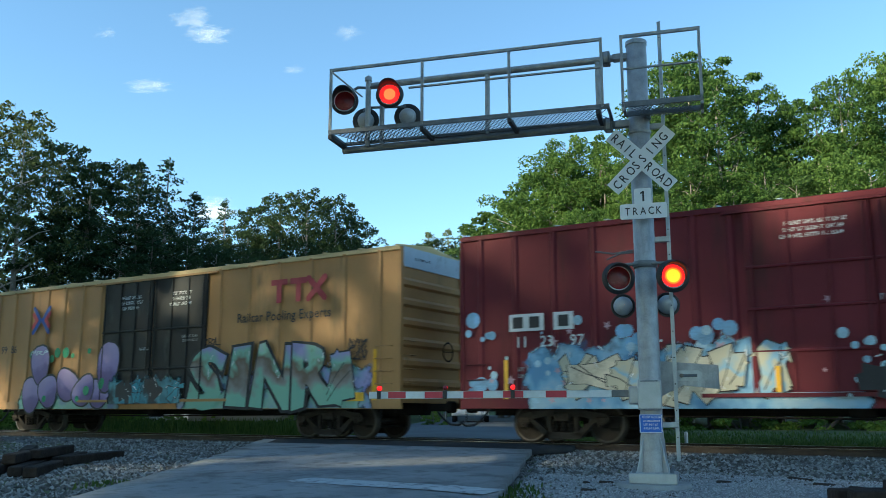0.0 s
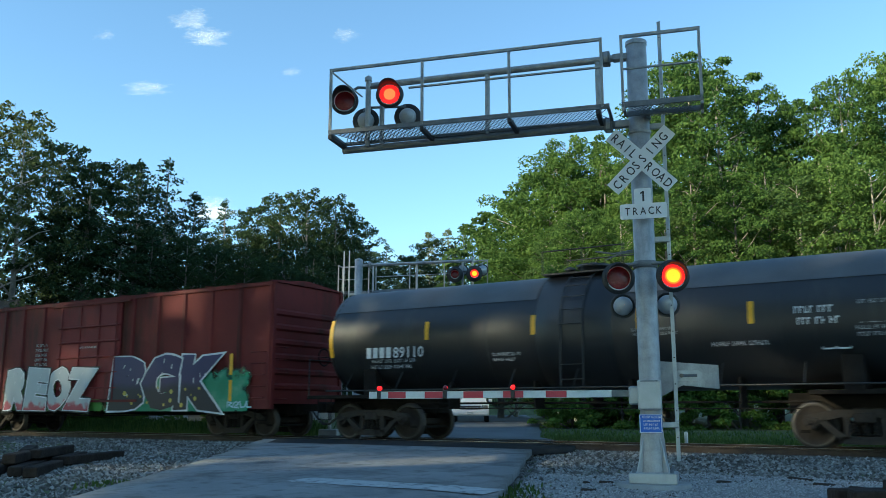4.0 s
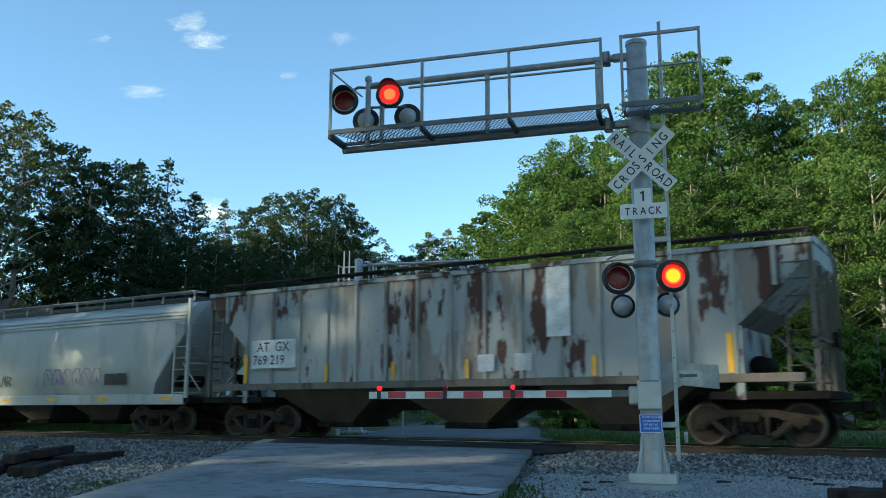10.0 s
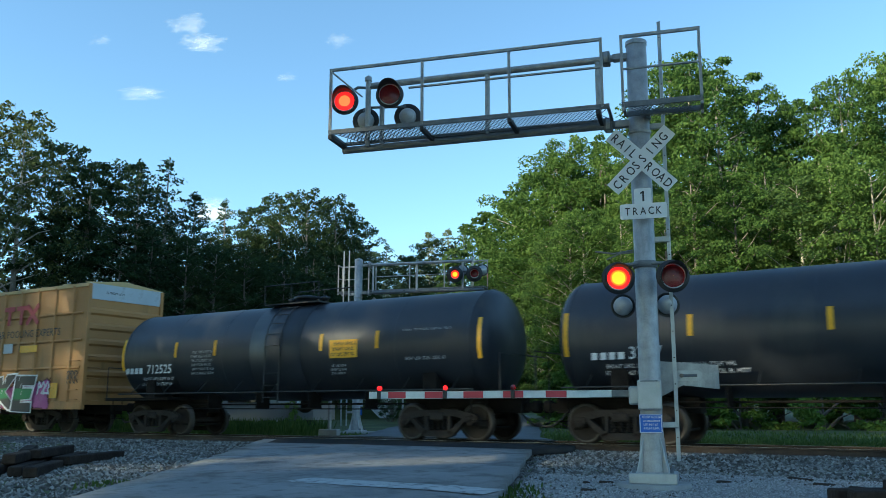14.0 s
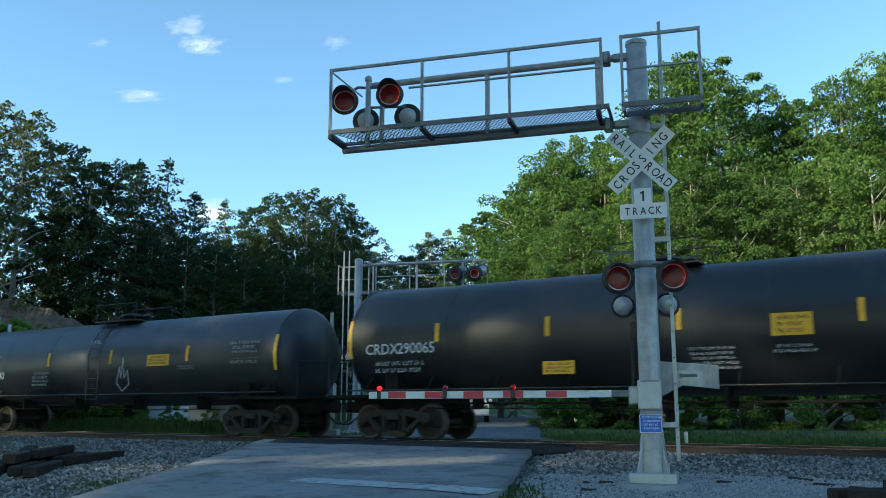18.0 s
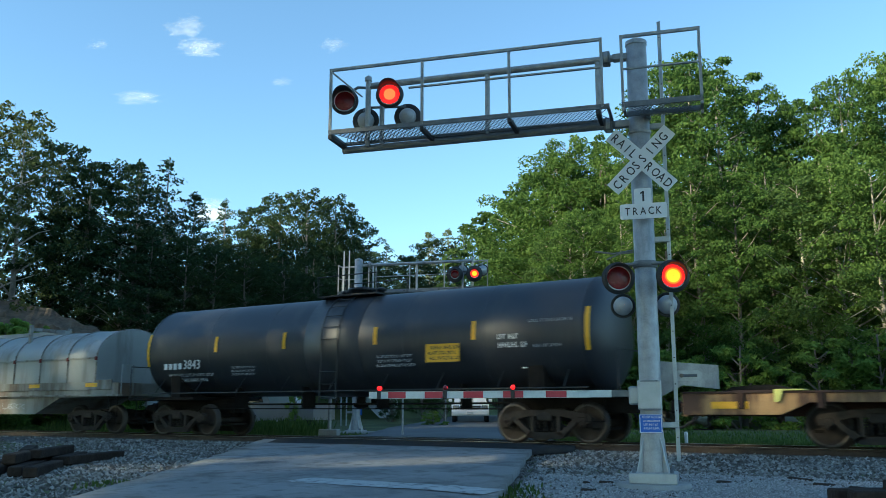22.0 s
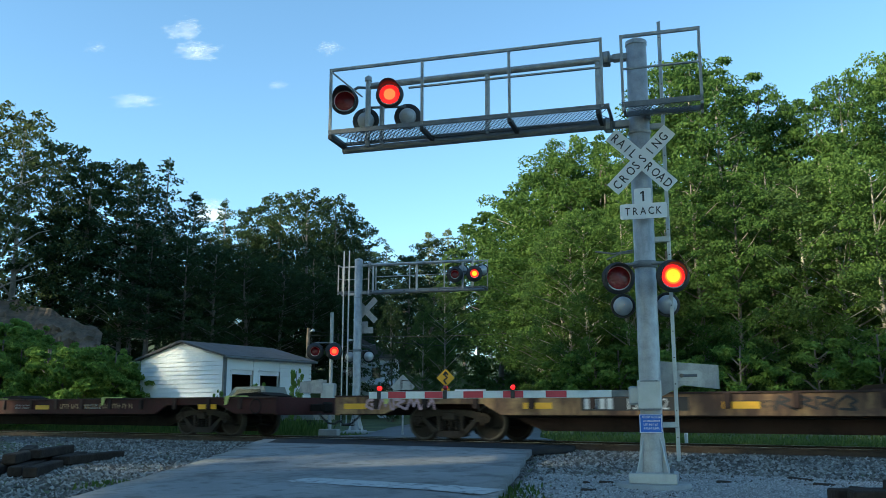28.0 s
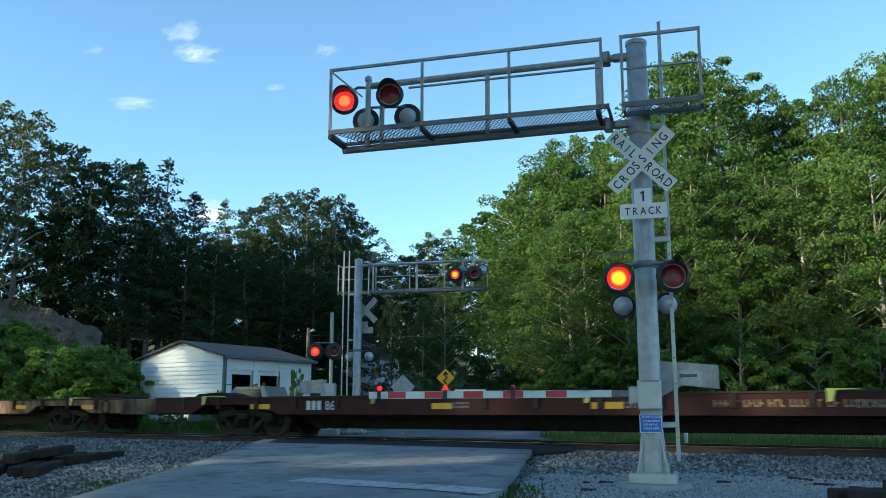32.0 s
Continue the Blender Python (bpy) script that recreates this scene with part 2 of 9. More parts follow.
    w_dim=mat("faded_white_lettering", (0.32, 0.33, 0.34), 0.6, var=0.2, scale=8, bump=0.02),
    b_let=mat("black_lettering", (0.022, 0.022, 0.024), 0.6, var=0.15, bump=0.02),
    red_let=mat("red_lettering", (0.33, 0.035, 0.05), 0.6, var=0.15, bump=0.02),
    blue_let=mat("blue_paint", (0.04, 0.09, 0.35), 0.6, var=0.15, bump=0.02),
    redx=mat("red_stripe_paint", (0.45, 0.05, 0.06), 0.6, var=0.15, bump=0.02),
    plate=mat("grey_panel", (0.48, 0.53, 0.58), 0.55, var=0.1, scale=2, bump=0.04, dirt=(0.30, 0.32, 0.34), damount=0.3, dscale=2),
    orange=mat("orange_sticker", (0.55, 0.13, 0.03), 0.6, var=0.1),
)


for nm in ("asphalt", "crossing", "asphalt_far", "ballast", "stone", "gravel", "pebble", "tie", "timber", "line"):
    M[nm].node_tree.nodes["Principled BSDF"].inputs["Specular IOR Level"].default_value = 0.12


for nm, sp in dict(truck=0.12, wheel=0.15, under=0.1, maroon=0.2, brown=0.2, brown_red=0.2, flat_brown=0.15, flat_maroon=0.15, hop_under=0.15, doorgrey=0.3, doorblack=0.3).items():
    M[nm].node_tree.nodes["Principled BSDF"].inputs["Specular IOR Level"].default_value = sp


def spray(name, col, var=0.4):
    m = mat("spray_" + name, col, 0.55, var=var, scale=2.2, bump=0.03, bscale=25)
    M["sp_" + name] = m


for nm, c in dict(black=(0.016, 0.016, 0.02), white=(0.66, 0.68, 0.70), green=(0.03, 0.26, 0.10), mint=(0.25, 0.46, 0.34), lilac=(0.30, 0.25, 0.48),
                  purple=(0.20, 0.13, 0.33), violet=(0.045, 0.035, 0.11), sky=(0.20, 0.38, 0.58), ice=(0.36, 0.50, 0.58), cream=(0.52, 0.47, 0.36), rose=(0.46, 0.30, 0.34),
                  magenta=(0.42, 0.09, 0.27), tan=(0.30, 0.19, 0.10), peach=(0.48, 0.36, 0.24), teal=(0.03, 0.28, 0.22), rust=(0.34, 0.12, 0.04),
                  silver=(0.48, 0.51, 0.56), red=(0.40, 0.05, 0.08), brown=(0.19, 0.12, 0.075), limey=(0.12, 0.32, 0.04), yellow=(0.50, 0.42, 0.08), aqua=(0.07, 0.27, 0.34)).items():
    spray(nm, c)



def blend(name, stops, mix=0.5, scale=1.6, rough=0.55):
    """Sprayed letters in several tones: the tone follows height in the letter and, by mix, drifting clouds of paint."""
    m = mat("spray_" + name, (0.5, 0.5, 0.5), rough, var=0.2, scale=2.5, bump=0.03, bscale=25)
    n, l = m.node_tree.nodes, m.node_tree.links
    co, oi, sp = n.new("ShaderNodeTexCoord"), n.new("ShaderNodeObjectInfo"), n.new("ShaderNodeSeparateXYZ")
    off = n.new("ShaderNodeVectorMath")
    off.operation = "ADD"
    l.new(co.outputs["Object"], off.inputs[0])
    l.new(oi.outputs["Random"], off.inputs[1])
    ns = n.new("ShaderNodeTexNoise")
    ns.inputs["Scale"].default_value, ns.inputs["Detail"].default_value = scale, 3
    l.new(off.outputs[0], ns.inputs["Vector"])
    l.new(co.outputs["Generated"], sp.inputs[0])
    mx = n.new("ShaderNodeMix")
    mx.data_type = "FLOAT"
    mx.inputs[0].default_value = mix
    l.new(sp.outputs[2], mx.inputs[2])
    l.new(ns.outputs[0], mx.inputs[3])
    rp = n.new("ShaderNodeValToRGB")
    e = rp.color_ramp.elements
    for k, (p, c) in enumerate(stops):
        el = e[k] if k < 2 else e.new(p)
        el.position, el.color = p, (*c, 1)
    l.new(mx.outputs[0], rp.inputs[0])
    l.new(rp.outputs[0], n["Principled BSDF"].inputs["Base Color"])
    M["sp_" + name] = m


def mist(name, a, b, c, streak=1.0, reach=1.0):
    """A thin sprayed film with soft torn edges, in three tones."""
    m = mat("mist_" + name, a, 0.6, var=0.2, scale=2.5, bump=0.03, bscale=25)
    n, l = m.node_tree.nodes, m.node_tree.links
    co, oi, sp = n.new("ShaderNodeTexCoord"), n.new("ShaderNodeObjectInfo"), n.new("ShaderNodeSeparateXYZ")
    l.new(co.outputs["Generated"], sp.inputs[0])
    off, mp = n.new("ShaderNodeVectorMath"), n.new("ShaderNodeMapping")
    off.operation = "MULTIPLY_ADD"
    l.new(oi.outputs["Random"], off.inputs[0])
    off.inputs[1].default_value = (31, 0, 17)
    l.new(co.outputs["Object"], off.inputs[2])
    l.new(off.outputs[0], mp.inputs[0])
    mp.inputs["Scale"].default_value = (1, 1, 1 / streak)

    def calc(op, p, q):
        k = n.new("ShaderNodeMath")
        k.operation = op
        for i, v in enumerate((p, q)):
            if isinstance(v, (int, float)):
                k.inputs[i].default_value = v
            else:
                l.new(v, k.inputs[i])
        return k.outputs[0]

    big, tone = n.new("ShaderNodeTexNoise"), n.new("ShaderNodeTexNoise")
    for t, sc, d in ((big, 2.4, 5), (tone, 1.7, 4)):
        t.inputs["Scale"].default_value, t.inputs["Detail"].default_value = sc, d
        l.new(mp.outputs[0], t.inputs["Vector"])
    side = calc("MULTIPLY", calc("MINIMUM", sp.outputs[0], calc("SUBTRACT", 1.0, sp.outputs[0])), 9.0)
    edge = calc("MINIMUM", calc("MINIMUM", side, calc("MULTIPLY", calc("SUBTRACT", 1.0, sp.outputs[2]), 1.5)), calc("ADD", calc("MULTIPLY", sp.outputs[2], 6.0), 0.5))
    val = calc("ADD", calc("MULTIPLY", calc("MINIMUM", edge, 1.0), 0.75 * reach), calc("MULTIPLY", big.outputs[0], 0.9))
    mr = n.new("ShaderNodeMapRange")
    mr.inputs[1].default_value, mr.inputs[2].default_value = 0.66, 0.84
    l.new(val, mr.inputs[0])
    l.new(mr.outputs[0], n["Principled BSDF"].inputs["Alpha"])
    rp = n.new("ShaderNodeValToRGB")
    e = rp.color_ramp.elements
    e[0].position, e[0].color, e[1].position, e[1].color = 0.38, (*a, 1), 0.64, (*c, 1)
    e.new(0.5).color = (*b, 1)
    l.new(tone.outputs[0], rp.inputs[0])
    l.new(rp.outputs[0], n["Principled BSDF"].inputs["Base Color"])
    M["mist_" + name] = m


BLK, GRN, WHT, MNT, LIL = (0.014, 0.014, 0.017), (0.02, 0.20, 0.055), (0.44, 0.47, 0.48), (0.24, 0.45, 0.33), (0.30, 0.28, 0.50)
BRN, SLV, CRM, ICE, ROS = (0.16, 0.105, 0.07), (0.40, 0.46, 0.53), (0.46, 0.43, 0.32), (0.22, 0.40, 0.56), (0.46, 0.33, 0.36)
blend("banded", [(0.0, BLK), (0.33, BLK), (0.40, GRN), (0.62, GRN), (0.66, BLK)], 0.08)
blend("lavender", [(0.0, (0.08, 0.045, 0.15)), (0.42, (0.15, 0.10, 0.27)), (0.5, (0.27, 0.20, 0.43)), (0.8, (0.42, 0.32, 0.52))], 0.35)
blend("sinr", [(0.0, MNT), (0.40, MNT), (0.46, (0.27, 0.25, 0.23)), (0.56, BRN), (0.62, MNT), (0.72, LIL)], 0.55, 1.2)
blend("cream_ice", [(0.0, CRM), (0.46, CRM), (0.50, ICE), (0.58, CRM)], 0.8, 1.3)
blend("rosy", [(0.0, (0.40, 0.07, 0.09)), (0.28, (0.42, 0.14, 0.16)), (0.36, ROS), (0.62, (0.42, 0.33, 0.42)), (0.70, (0.16, 0.26, 0.19))], 0.35, 1.5)
blend("sandy", [(0.0, (0.26, 0.23, 0.16)), (0.42, (0.40, 0.36, 0.26)), (0.52, (0.22, 0.15, 0.09)), (0.62, (0.44, 0.37, 0.24)), (0.8, (0.40, 0.24, 0.14))], 0.65, 2.2)
blend("reoz", [(0.0, (0.36, 0.04, 0.06)), (0.24, (0.40, 0.07, 0.09)), (0.30, WHT), (0.8, (0.50, 0.54, 0.56))], 0.35, 3.0)
blend("night", [(0.0, BLK), (0.40, (0.02, 0.018, 0.03)), (0.52, (0.045, 0.036, 0.10)), (0.9, (0.05, 0.045, 0.12))], 0.12)
blend("kink", [(0.0, (0.05, 0.26, 0.12)), (0.22, (0.12, 0.34, 0.20)), (0.34, SLV), (0.8, (0.52, 0.57, 0.63))], 0.3, 2.0)
blend("jade", [(0.0, (0.02, 0.20, 0.13)), (0.5, (0.03, 0.26, 0.17)), (0.75, (0.10, 0.38, 0.27))], 0.5)
blend("noas", [(0.0, (0.04, 0.26, 0.14)), (0.26, (0.05, 0.30, 0.18)), (0.36, (0.28, 0.46, 0.36)), (0.52, SLV), (0.62, (0.06, 0.30, 0.22)), (0.74, (0.46, 0.52, 0.60))], 0.5, 1.4)
mist("blue", (0.12, 0.27, 0.46), ICE, (0.34, 0.47, 0.56), 1.0, 1.1)
mist("flame", (0.24, 0.40, 0.50), (0.32, 0.48, 0.56), (0.38, 0.50, 0.55), 3.5)
mist("lilac", LIL, (0.26, 0.30, 0.50), (0.20, 0.35, 0.33), 1.0)
mist("mint", MNT, (0.30, 0.46, 0.38), (0.22, 0.27, 0.42), 1.2)
mist("teal_dark", (0.05, 0.15, 0.19), (0.10, 0.26, 0.31), (0.02, 0.03, 0.035), 1.0)
mist("tan", (0.24, 0.13, 0.08), (0.36, 0.26, 0.16), (0.17, 0.06, 0.045), 1.0)
mist("lime", (0.07, 0.22, 0.03), (0.10, 0.26, 0.05), (0.19, 0.09, 0.16), 1.0, 0.9)
mist("fire", (0.32, 0.14, 0.05), (0.26, 0.15, 0.07), (0.03, 0.026, 0.022), 1.3, 1.1)
mist("pink", (0.42, 0.10, 0.27), (0.40, 0.09, 0.26), (0.44, 0.13, 0.30), 1.0, 0.7)
mist("leafgreen", (0.04, 0.22, 0.11), (0.05, 0.26, 0.14), (0.14, 0.34, 0.22), 1.0, 1.1)

# ---- mesh building ----


class Shape:
    """Collects vertices and faces of one part."""

    def __init__(self):
        self.v, self.f, self.s, self.cuts = [], [], [], []

    def add(self, verts, faces, smooth=False):
        k = len(self.v)
        self.cuts.append((k, len(self.f)))
        self.v += [tuple(p) for p in verts]
        self.f += [tuple(i + k for i in f) for f in faces]
        self.s += [smooth] * len(faces)
        return self

    def box(self, x0, x1, y0, y1, z0, z1, c=0.0):
        """A block, with chamfered edges where c is given."""
        if c <= 0:
            v = [(x, y, z) for x in (x0, x1) for y in (y0, y1) for z in (z0, z1)]
            return self.add(v, [(0, 1, 3, 2), (4, 6, 7, 5), (0, 4, 5, 1), (2, 3, 7, 6), (0, 2, 6, 4), (1, 5, 7, 3)])
        a = ((x0 + x1) / 2, (y0 + y1) / 2, (z0 + z1) / 2)
        h = (abs(x1 - x0) / 2, abs(y1 - y0) / 2, abs(z1 - z0) / 2)
        v, idx = [], {}
        for sx in (-1, 1):
            for sy in (-1, 1):
                for sz in (-1, 1):
                    s = (sx, sy, sz)
                    for k in range(3):
                        idx[s, k] = len(v)
                        v.append(tuple(a[i] + s[i] * (h[i] if i == k else h[i] - c) for i in range(3)))
        f = []
        for k in range(3):
            i, j = (k + 1) % 3, (k + 2) % 3
            for sg in (-1, 1):
                q = []
                for si, sj in ((-1, -1), (1, -1), (1, 1), (-1, 1)):
                    s = [0, 0, 0]
                    s[k], s[i], s[j] = sg, si, sj
                    q.append(idx[tuple(s), k])
                f.append(q if sg > 0 else q[::-1])
            for si in (-1, 1):
                for sj in (-1, 1):
                    e = []
                    for sk, kk in ((-1, i), (1, i), (1, j), (-1, j)):
                        s = [0, 0, 0]
                        s[k], s[i], s[j] = sk, si, sj
                        e.append(idx[tuple(s), kk])
                    f.append(e if si * sj < 0 else e[::-1])
        for sx in (-1, 1):
            for sy in (-1, 1):
                for sz in (-1, 1):
                    t = [idx[(sx, sy, sz), k] for k in range(3)]
                    f.append(t if sx * sy * sz > 0 else t[::-1])
        return self.add(v, f)

    def tube(self, pts, r, seg=8, cap=True, r2=None):
        """A round bar along points; r2: radius at the end."""
        pts = [Vector(p) for p in pts]
        v, f, n = [], [], len(pts)
        for i, p in enumerate(pts):
            d = (pts[min(i + 1, n - 1)] - pts[max(i - 1, 0)]).normalized()
            up = Vector((0, 0, 1)) if abs(d.z) < 0.9 else Vector((1, 0, 0))
            a = d.cross(up).normalized()
            b = a.cross(d)
            rr = r if r2 is None else r + (r2 - r) * i / max(1, n - 1)
            for k in range(seg):
                t = 2 * math.pi * k / seg
                v.append(p + a * (rr * math.cos(t)) + b * (rr * math.sin(t)))
        for i in range(n - 1):
            for k in range(seg):
                k2 = (k + 1) % seg
                f.append((i * seg + k, i * seg + k2, (i + 1) * seg + k2, (i + 1) * seg + k))
        self.add(v, f, True)
        if cap:
            self.add(v[:seg], [tuple(range(seg))[::-1]])
            self.add(v[-seg:], [tuple(range(seg))])
        return self

    def lathe(self, prof, at, axis="y", seg=24, ends=False):
        """A turned body: profile of (radius, along) about an axis through at."""
        v, f = [], []
        for r, h in prof:
            for k in range(seg):
                t = 2 * math.pi * k / seg
                c, s = r * math.cos(t), r * math.sin(t)
                v.append({"x": (at[0] + h, at[1] + c, at[2] + s), "y": (at[0] + c, at[1] + h, at[2] - s), "z": (at[0] + c, at[1] + s, at[2] + h)}[axis])
        for i in range(len(prof) - 1):
            for k in range(seg):
                k2 = (k + 1) % seg
                f.append((i * seg + k, i * seg + k2, (i + 1) * seg + k2, (i + 1) * seg + k))
        self.add(v, f, True)
        if ends:
            self.add(v[:seg], [tuple(range(seg))[::-1]])
            self.add(v[-seg:], [tuple(range(seg))])
        return self

    def prism(self, poly, a, b, axis="y"):
        """A flat outline pushed from a to b along an axis."""
        n = len(poly)
        def put(p, h):
            return {"y": (p[0], h, p[1]), "x": (h, p[0], p[1]), "z": (p[0], p[1], h)}[axis]
        v = [put(p, a) for p in poly] + [put(p, b) for p in poly]
        f = [tuple(range(n)), tuple(range(2 * n - 1, n - 1, -1))] + [(i, i + n, (i + 1) % n + n, (i + 1) % n) for i in range(n)]
        return self.add(v, f)

    def mesh(self, name):
        me = bpy.data.meshes.new(name)
        me.from_pydata(self.v, [], self.f)
        me.polygons.foreach_set("use_smooth", self.s)
        bm = bmesh.new()
        bm.from_mesh(me)
        bmesh.ops.recalc_face_normals(bm, faces=bm.faces)
        bm.to_mesh(me)
        bm.free()
        return me


def thing(name, m=None, label="", category="", group="", kind=""):
    ob = new(name)
    ob.empty_display_size = 0.3
    if m is not None:
        ob.matrix_basis = m
    return tagged(ob, label, category, group, kind)


SPLIT = {"brake_beam", "end_sill", "end_post", "slope_sheet", "door_track", "side_sill", "top_plate", "counterweight", "door_jamb", "back_wall"}
SPRAYED = {"painted_cloud", "speckle", "fill", "outline", "shading", "halo", "detail", "sprayed_ground", "tag", "rail_stay", "small_print", "company_mark", "emblem_mark"}


def pieces(shape):
    """The blocks of a shape, each as a shape of its own."""
    ends = shape.cuts[1:] + [(len(shape.v), len(shape.f))]
    for (v0, f0), (v1, f1) in zip(shape.cuts, ends):
        yield Shape().add(shape.v[v0:v1], [tuple(i - v0 for i in f) for f in shape.f[f0:f1]])


def part(name, shape, material, parent=None, label="", m=None):
    """One mesh object under a thing or under a part; shape may be a Shape or a mesh that is shared."""
    if name in SPLIT and isinstance(shape, Shape) and len(shape.cuts) > 1:
        for one in pieces(shape):
            ob = part(name, one, material, parent, label, m)
        return ob
    me = shape if isinstance(shape, bpy.types.Mesh) else shape.mesh(name)
    if not me.materials:
        me.materials.append(M[material])
    ob = new(name, me)
    ob.parent = parent
    if m is not None:
        ob.matrix_basis = m
    if label:
        ob["label"] = label
    if name in SPRAYED:
        ob["kind"] = "stuff"
    return ob


TEXT = {}


def letters(text, size, material, parent, x, y, z, m=None, label="", name="lettering", squeeze=1.0, gap=1.0, slant=0.0):
    """Flat lettering, facing -y, its lower left corner at x, z."""
    key = (text, size, material, squeeze, gap, slant)
    if key not in TEXT:
        cu = bpy.data.curves.new("lettering", "FONT")
        cu.body, cu.size, cu.resolution_u, cu.space_character, cu.shear = text, size * 1.42, 2, gap, slant
        cu.offset = size * 0.012
        ob = bpy.data.objects.new("lettering", cu)
        me = bpy.data.meshes.new_from_object(ob)
        bpy.data.objects.remove(ob)
        for v in me.vertices:
            v.co = (v.co.x * squeeze, 0, v.co.y)
        me.materials.clear()
        me.materials.append(M[material])
        TEXT[key] = me
    ob = new(name, TEXT[key])
    ob.parent = parent
    ob.matrix_basis = (m or Matrix()) @ pose(x, y, z)
    if label:
        ob["label"] = label
    return ob


def bars(parent, x0, x1, z0, z1, y, rows, material, seed=0, name="small_print", label=""):
    """Writing too small to read: plain broken bars in rows."""
    r = random.Random(seed * 7 + 3)
    s = Shape()
    h = (z1 - z0) / rows
    lh = h * 0.62
    for i in range(rows):
        x = x0 + r.uniform(0, 0.12) * (x1 - x0)
        end = x1 - r.uniform(0, 0.2) * (x1 - x0)
        zz = z0 + h * (rows - 1 - i + 0.2)
        while x < end:
            for _ in range(r.randint(2, 6)):
                w = lh * r.uniform(0.38, 0.62)
                if x + w > end + lh:
                    break
                k = r.choice((0.0, 0.37, 0.74))
                s.box(x, x + w * 0.4, y, y + 0.003, zz, zz + lh)
                s.box(x + w * 0.4, x + w, y, y + 0.003, zz + lh * k, zz + lh * (k + 0.26))
                x += w + lh * 0.2
            x += lh * 0.5
    return part(name, s, material, parent, label)
# ---- ground, track, road ----
PROFILE = ((-60, -1.6), (-6, -0.95), (2, -0.72), (7, -0.50), (10, -0.40), (13, -0.33), (16, -0.27), (17.6, -0.25), (18.3, -0.21), (21.4, -0.21), (22.2, -0.24),
           (24, -0.16), (30, 0.0), (46, 0.12), (120, 0.6), (300, 2.0))


def lin(v, table):
    for (a, p), (b, q) in zip(table, table[1:]):
        if v <= b:
            return p + (q - p) * max(0.0, (v - a) / (b - a))
    return table[-1][1]


def sstep(v, a, b):
    t = min(1.0, max(0.0, (v - a) / (b - a)))
    return t * t * (3 - 2 * t)


def edge_r(y):
    return lin(y, ((-40, 16.0), (10.1, -5.5), (17.2, -8.55), (22.0, -10.2), (26.0, -12.6), (44.0, -21.5), (80.0, -40.5), (140, -75)))


def edge_l(y):
    return lin(y, ((-40, 6.0), (3.0, -7.6), (7.15, -10.3), (11.1, -12.5), (18.8, -17.6), (24.5, -18.9), (30.0, -21.4), (46.0, -29.5), (80.0, -48.0), (140, -84)))


def ground_z(x, y):
    z = lin(y, PROFILE)
    # wooded slope with a bare bank on the far left
    z += 3.4 * sstep(-x, 37.5, 40.0) * sstep(y, 24.0, 29.0) + 9.0 * sstep(-x, 40, 110) * sstep(y, 26, 60)
    z += 7.0 * sstep(y, 50, 120) * sstep(x, -40, 30)
    z += 0.03 * noise.noise(Vector((x * 0.9, y * 0.9, 0))) * (1 if y < 17.5 else 0.4)
    # the road is cut in
    if edge_l(y) - 0.2 < x < edge_r(y) + 0.2 and (y < 18.2 or y > 21.6):
        z -= 0.05
    return z


def road_z(y):
    return lin(y, ((-60, -1.55), (-6, -0.90), (2, -0.68), (7, -0.40), (10, -0.285), (13, -0.20), (16, -0.10), (17.8, -0.035), (18.5, -0.012), (21.2, -0.012), (22.5, -0.05),
                   (26, -0.10), (30, 0.06), (46, 0.17), (120, 0.65), (300, 2.05)))


def sheet(name, xs, ys, zf, material, label="", category=""):
    v = [(x, y, zf(x, y)) for y in ys for x in xs]
    n = len(xs)
    f = [(j * n + i, j * n + i + 1, (j + 1) * n + i + 1, (j + 1) * n + i) for j in range(len(ys) - 1) for i in range(n - 1)]
    s = Shape().add(v, f, True)
    ob = part(name, s, material)
    return tagged(ob, label, category, kind="structure")


def spaced(marks):
    out = []
    for a, b, n in marks:
        out += [a + (b - a) * i / n for i in range(n)]
    return out + [marks[-1][1]]


gx = spaced(((-1500, -200, 8), (-200, -60, 20), (-60, -32, 40), (-32, 6, 95), (6, 60, 20), (60, 1500, 10)))
gy = spaced(((-800, -60, 6), (-60, 2, 16), (2, 32, 100), (32, 60, 40), (60, 200, 20), (200, 2500, 8)))
ground = sheet("ground", gx, gy, ground_z, "soil", "grassy earth with gravel beside a railway line", "ground")


def patch(name, y0, y1, n, left, right, zf, material, label, m=10):
    """A strip of road between two edge lines, with a skirt so that it has thickness."""
    v, f = [], []
    ys = [y0 + (y1 - y0) * i / n for i in range(n + 1)]
    for y in ys:
        a, b = left(y), right(y)
        row = [a + (b - a) * k / m for k in range(m + 1)]
        v += [(a, y, zf(y) - 0.12)] + [(x, y, zf(y) + 0.012 * (1 - (2 * k / m - 1) ** 2)) for k, x in enumerate(row)] + [(b, y, zf(y) - 0.12)]
    w = m + 3
    f = [(j * w + i, j * w + i + 1, (j + 1) * w + i + 1, (j + 1) * w + i) for j in range(n) for i in range(w - 1)]
    ob = part(name, Shape().add(v, f, True), material)
    return tagged(ob, label, "road", kind="structure")


def wob(fn, s, k=0.10):
    return lambda y: fn(y) + k * noise.noise(Vector((y * 1.3, s, 0))) + k * 0.5 * noise.noise(Vector((y * 5, s, 3)))


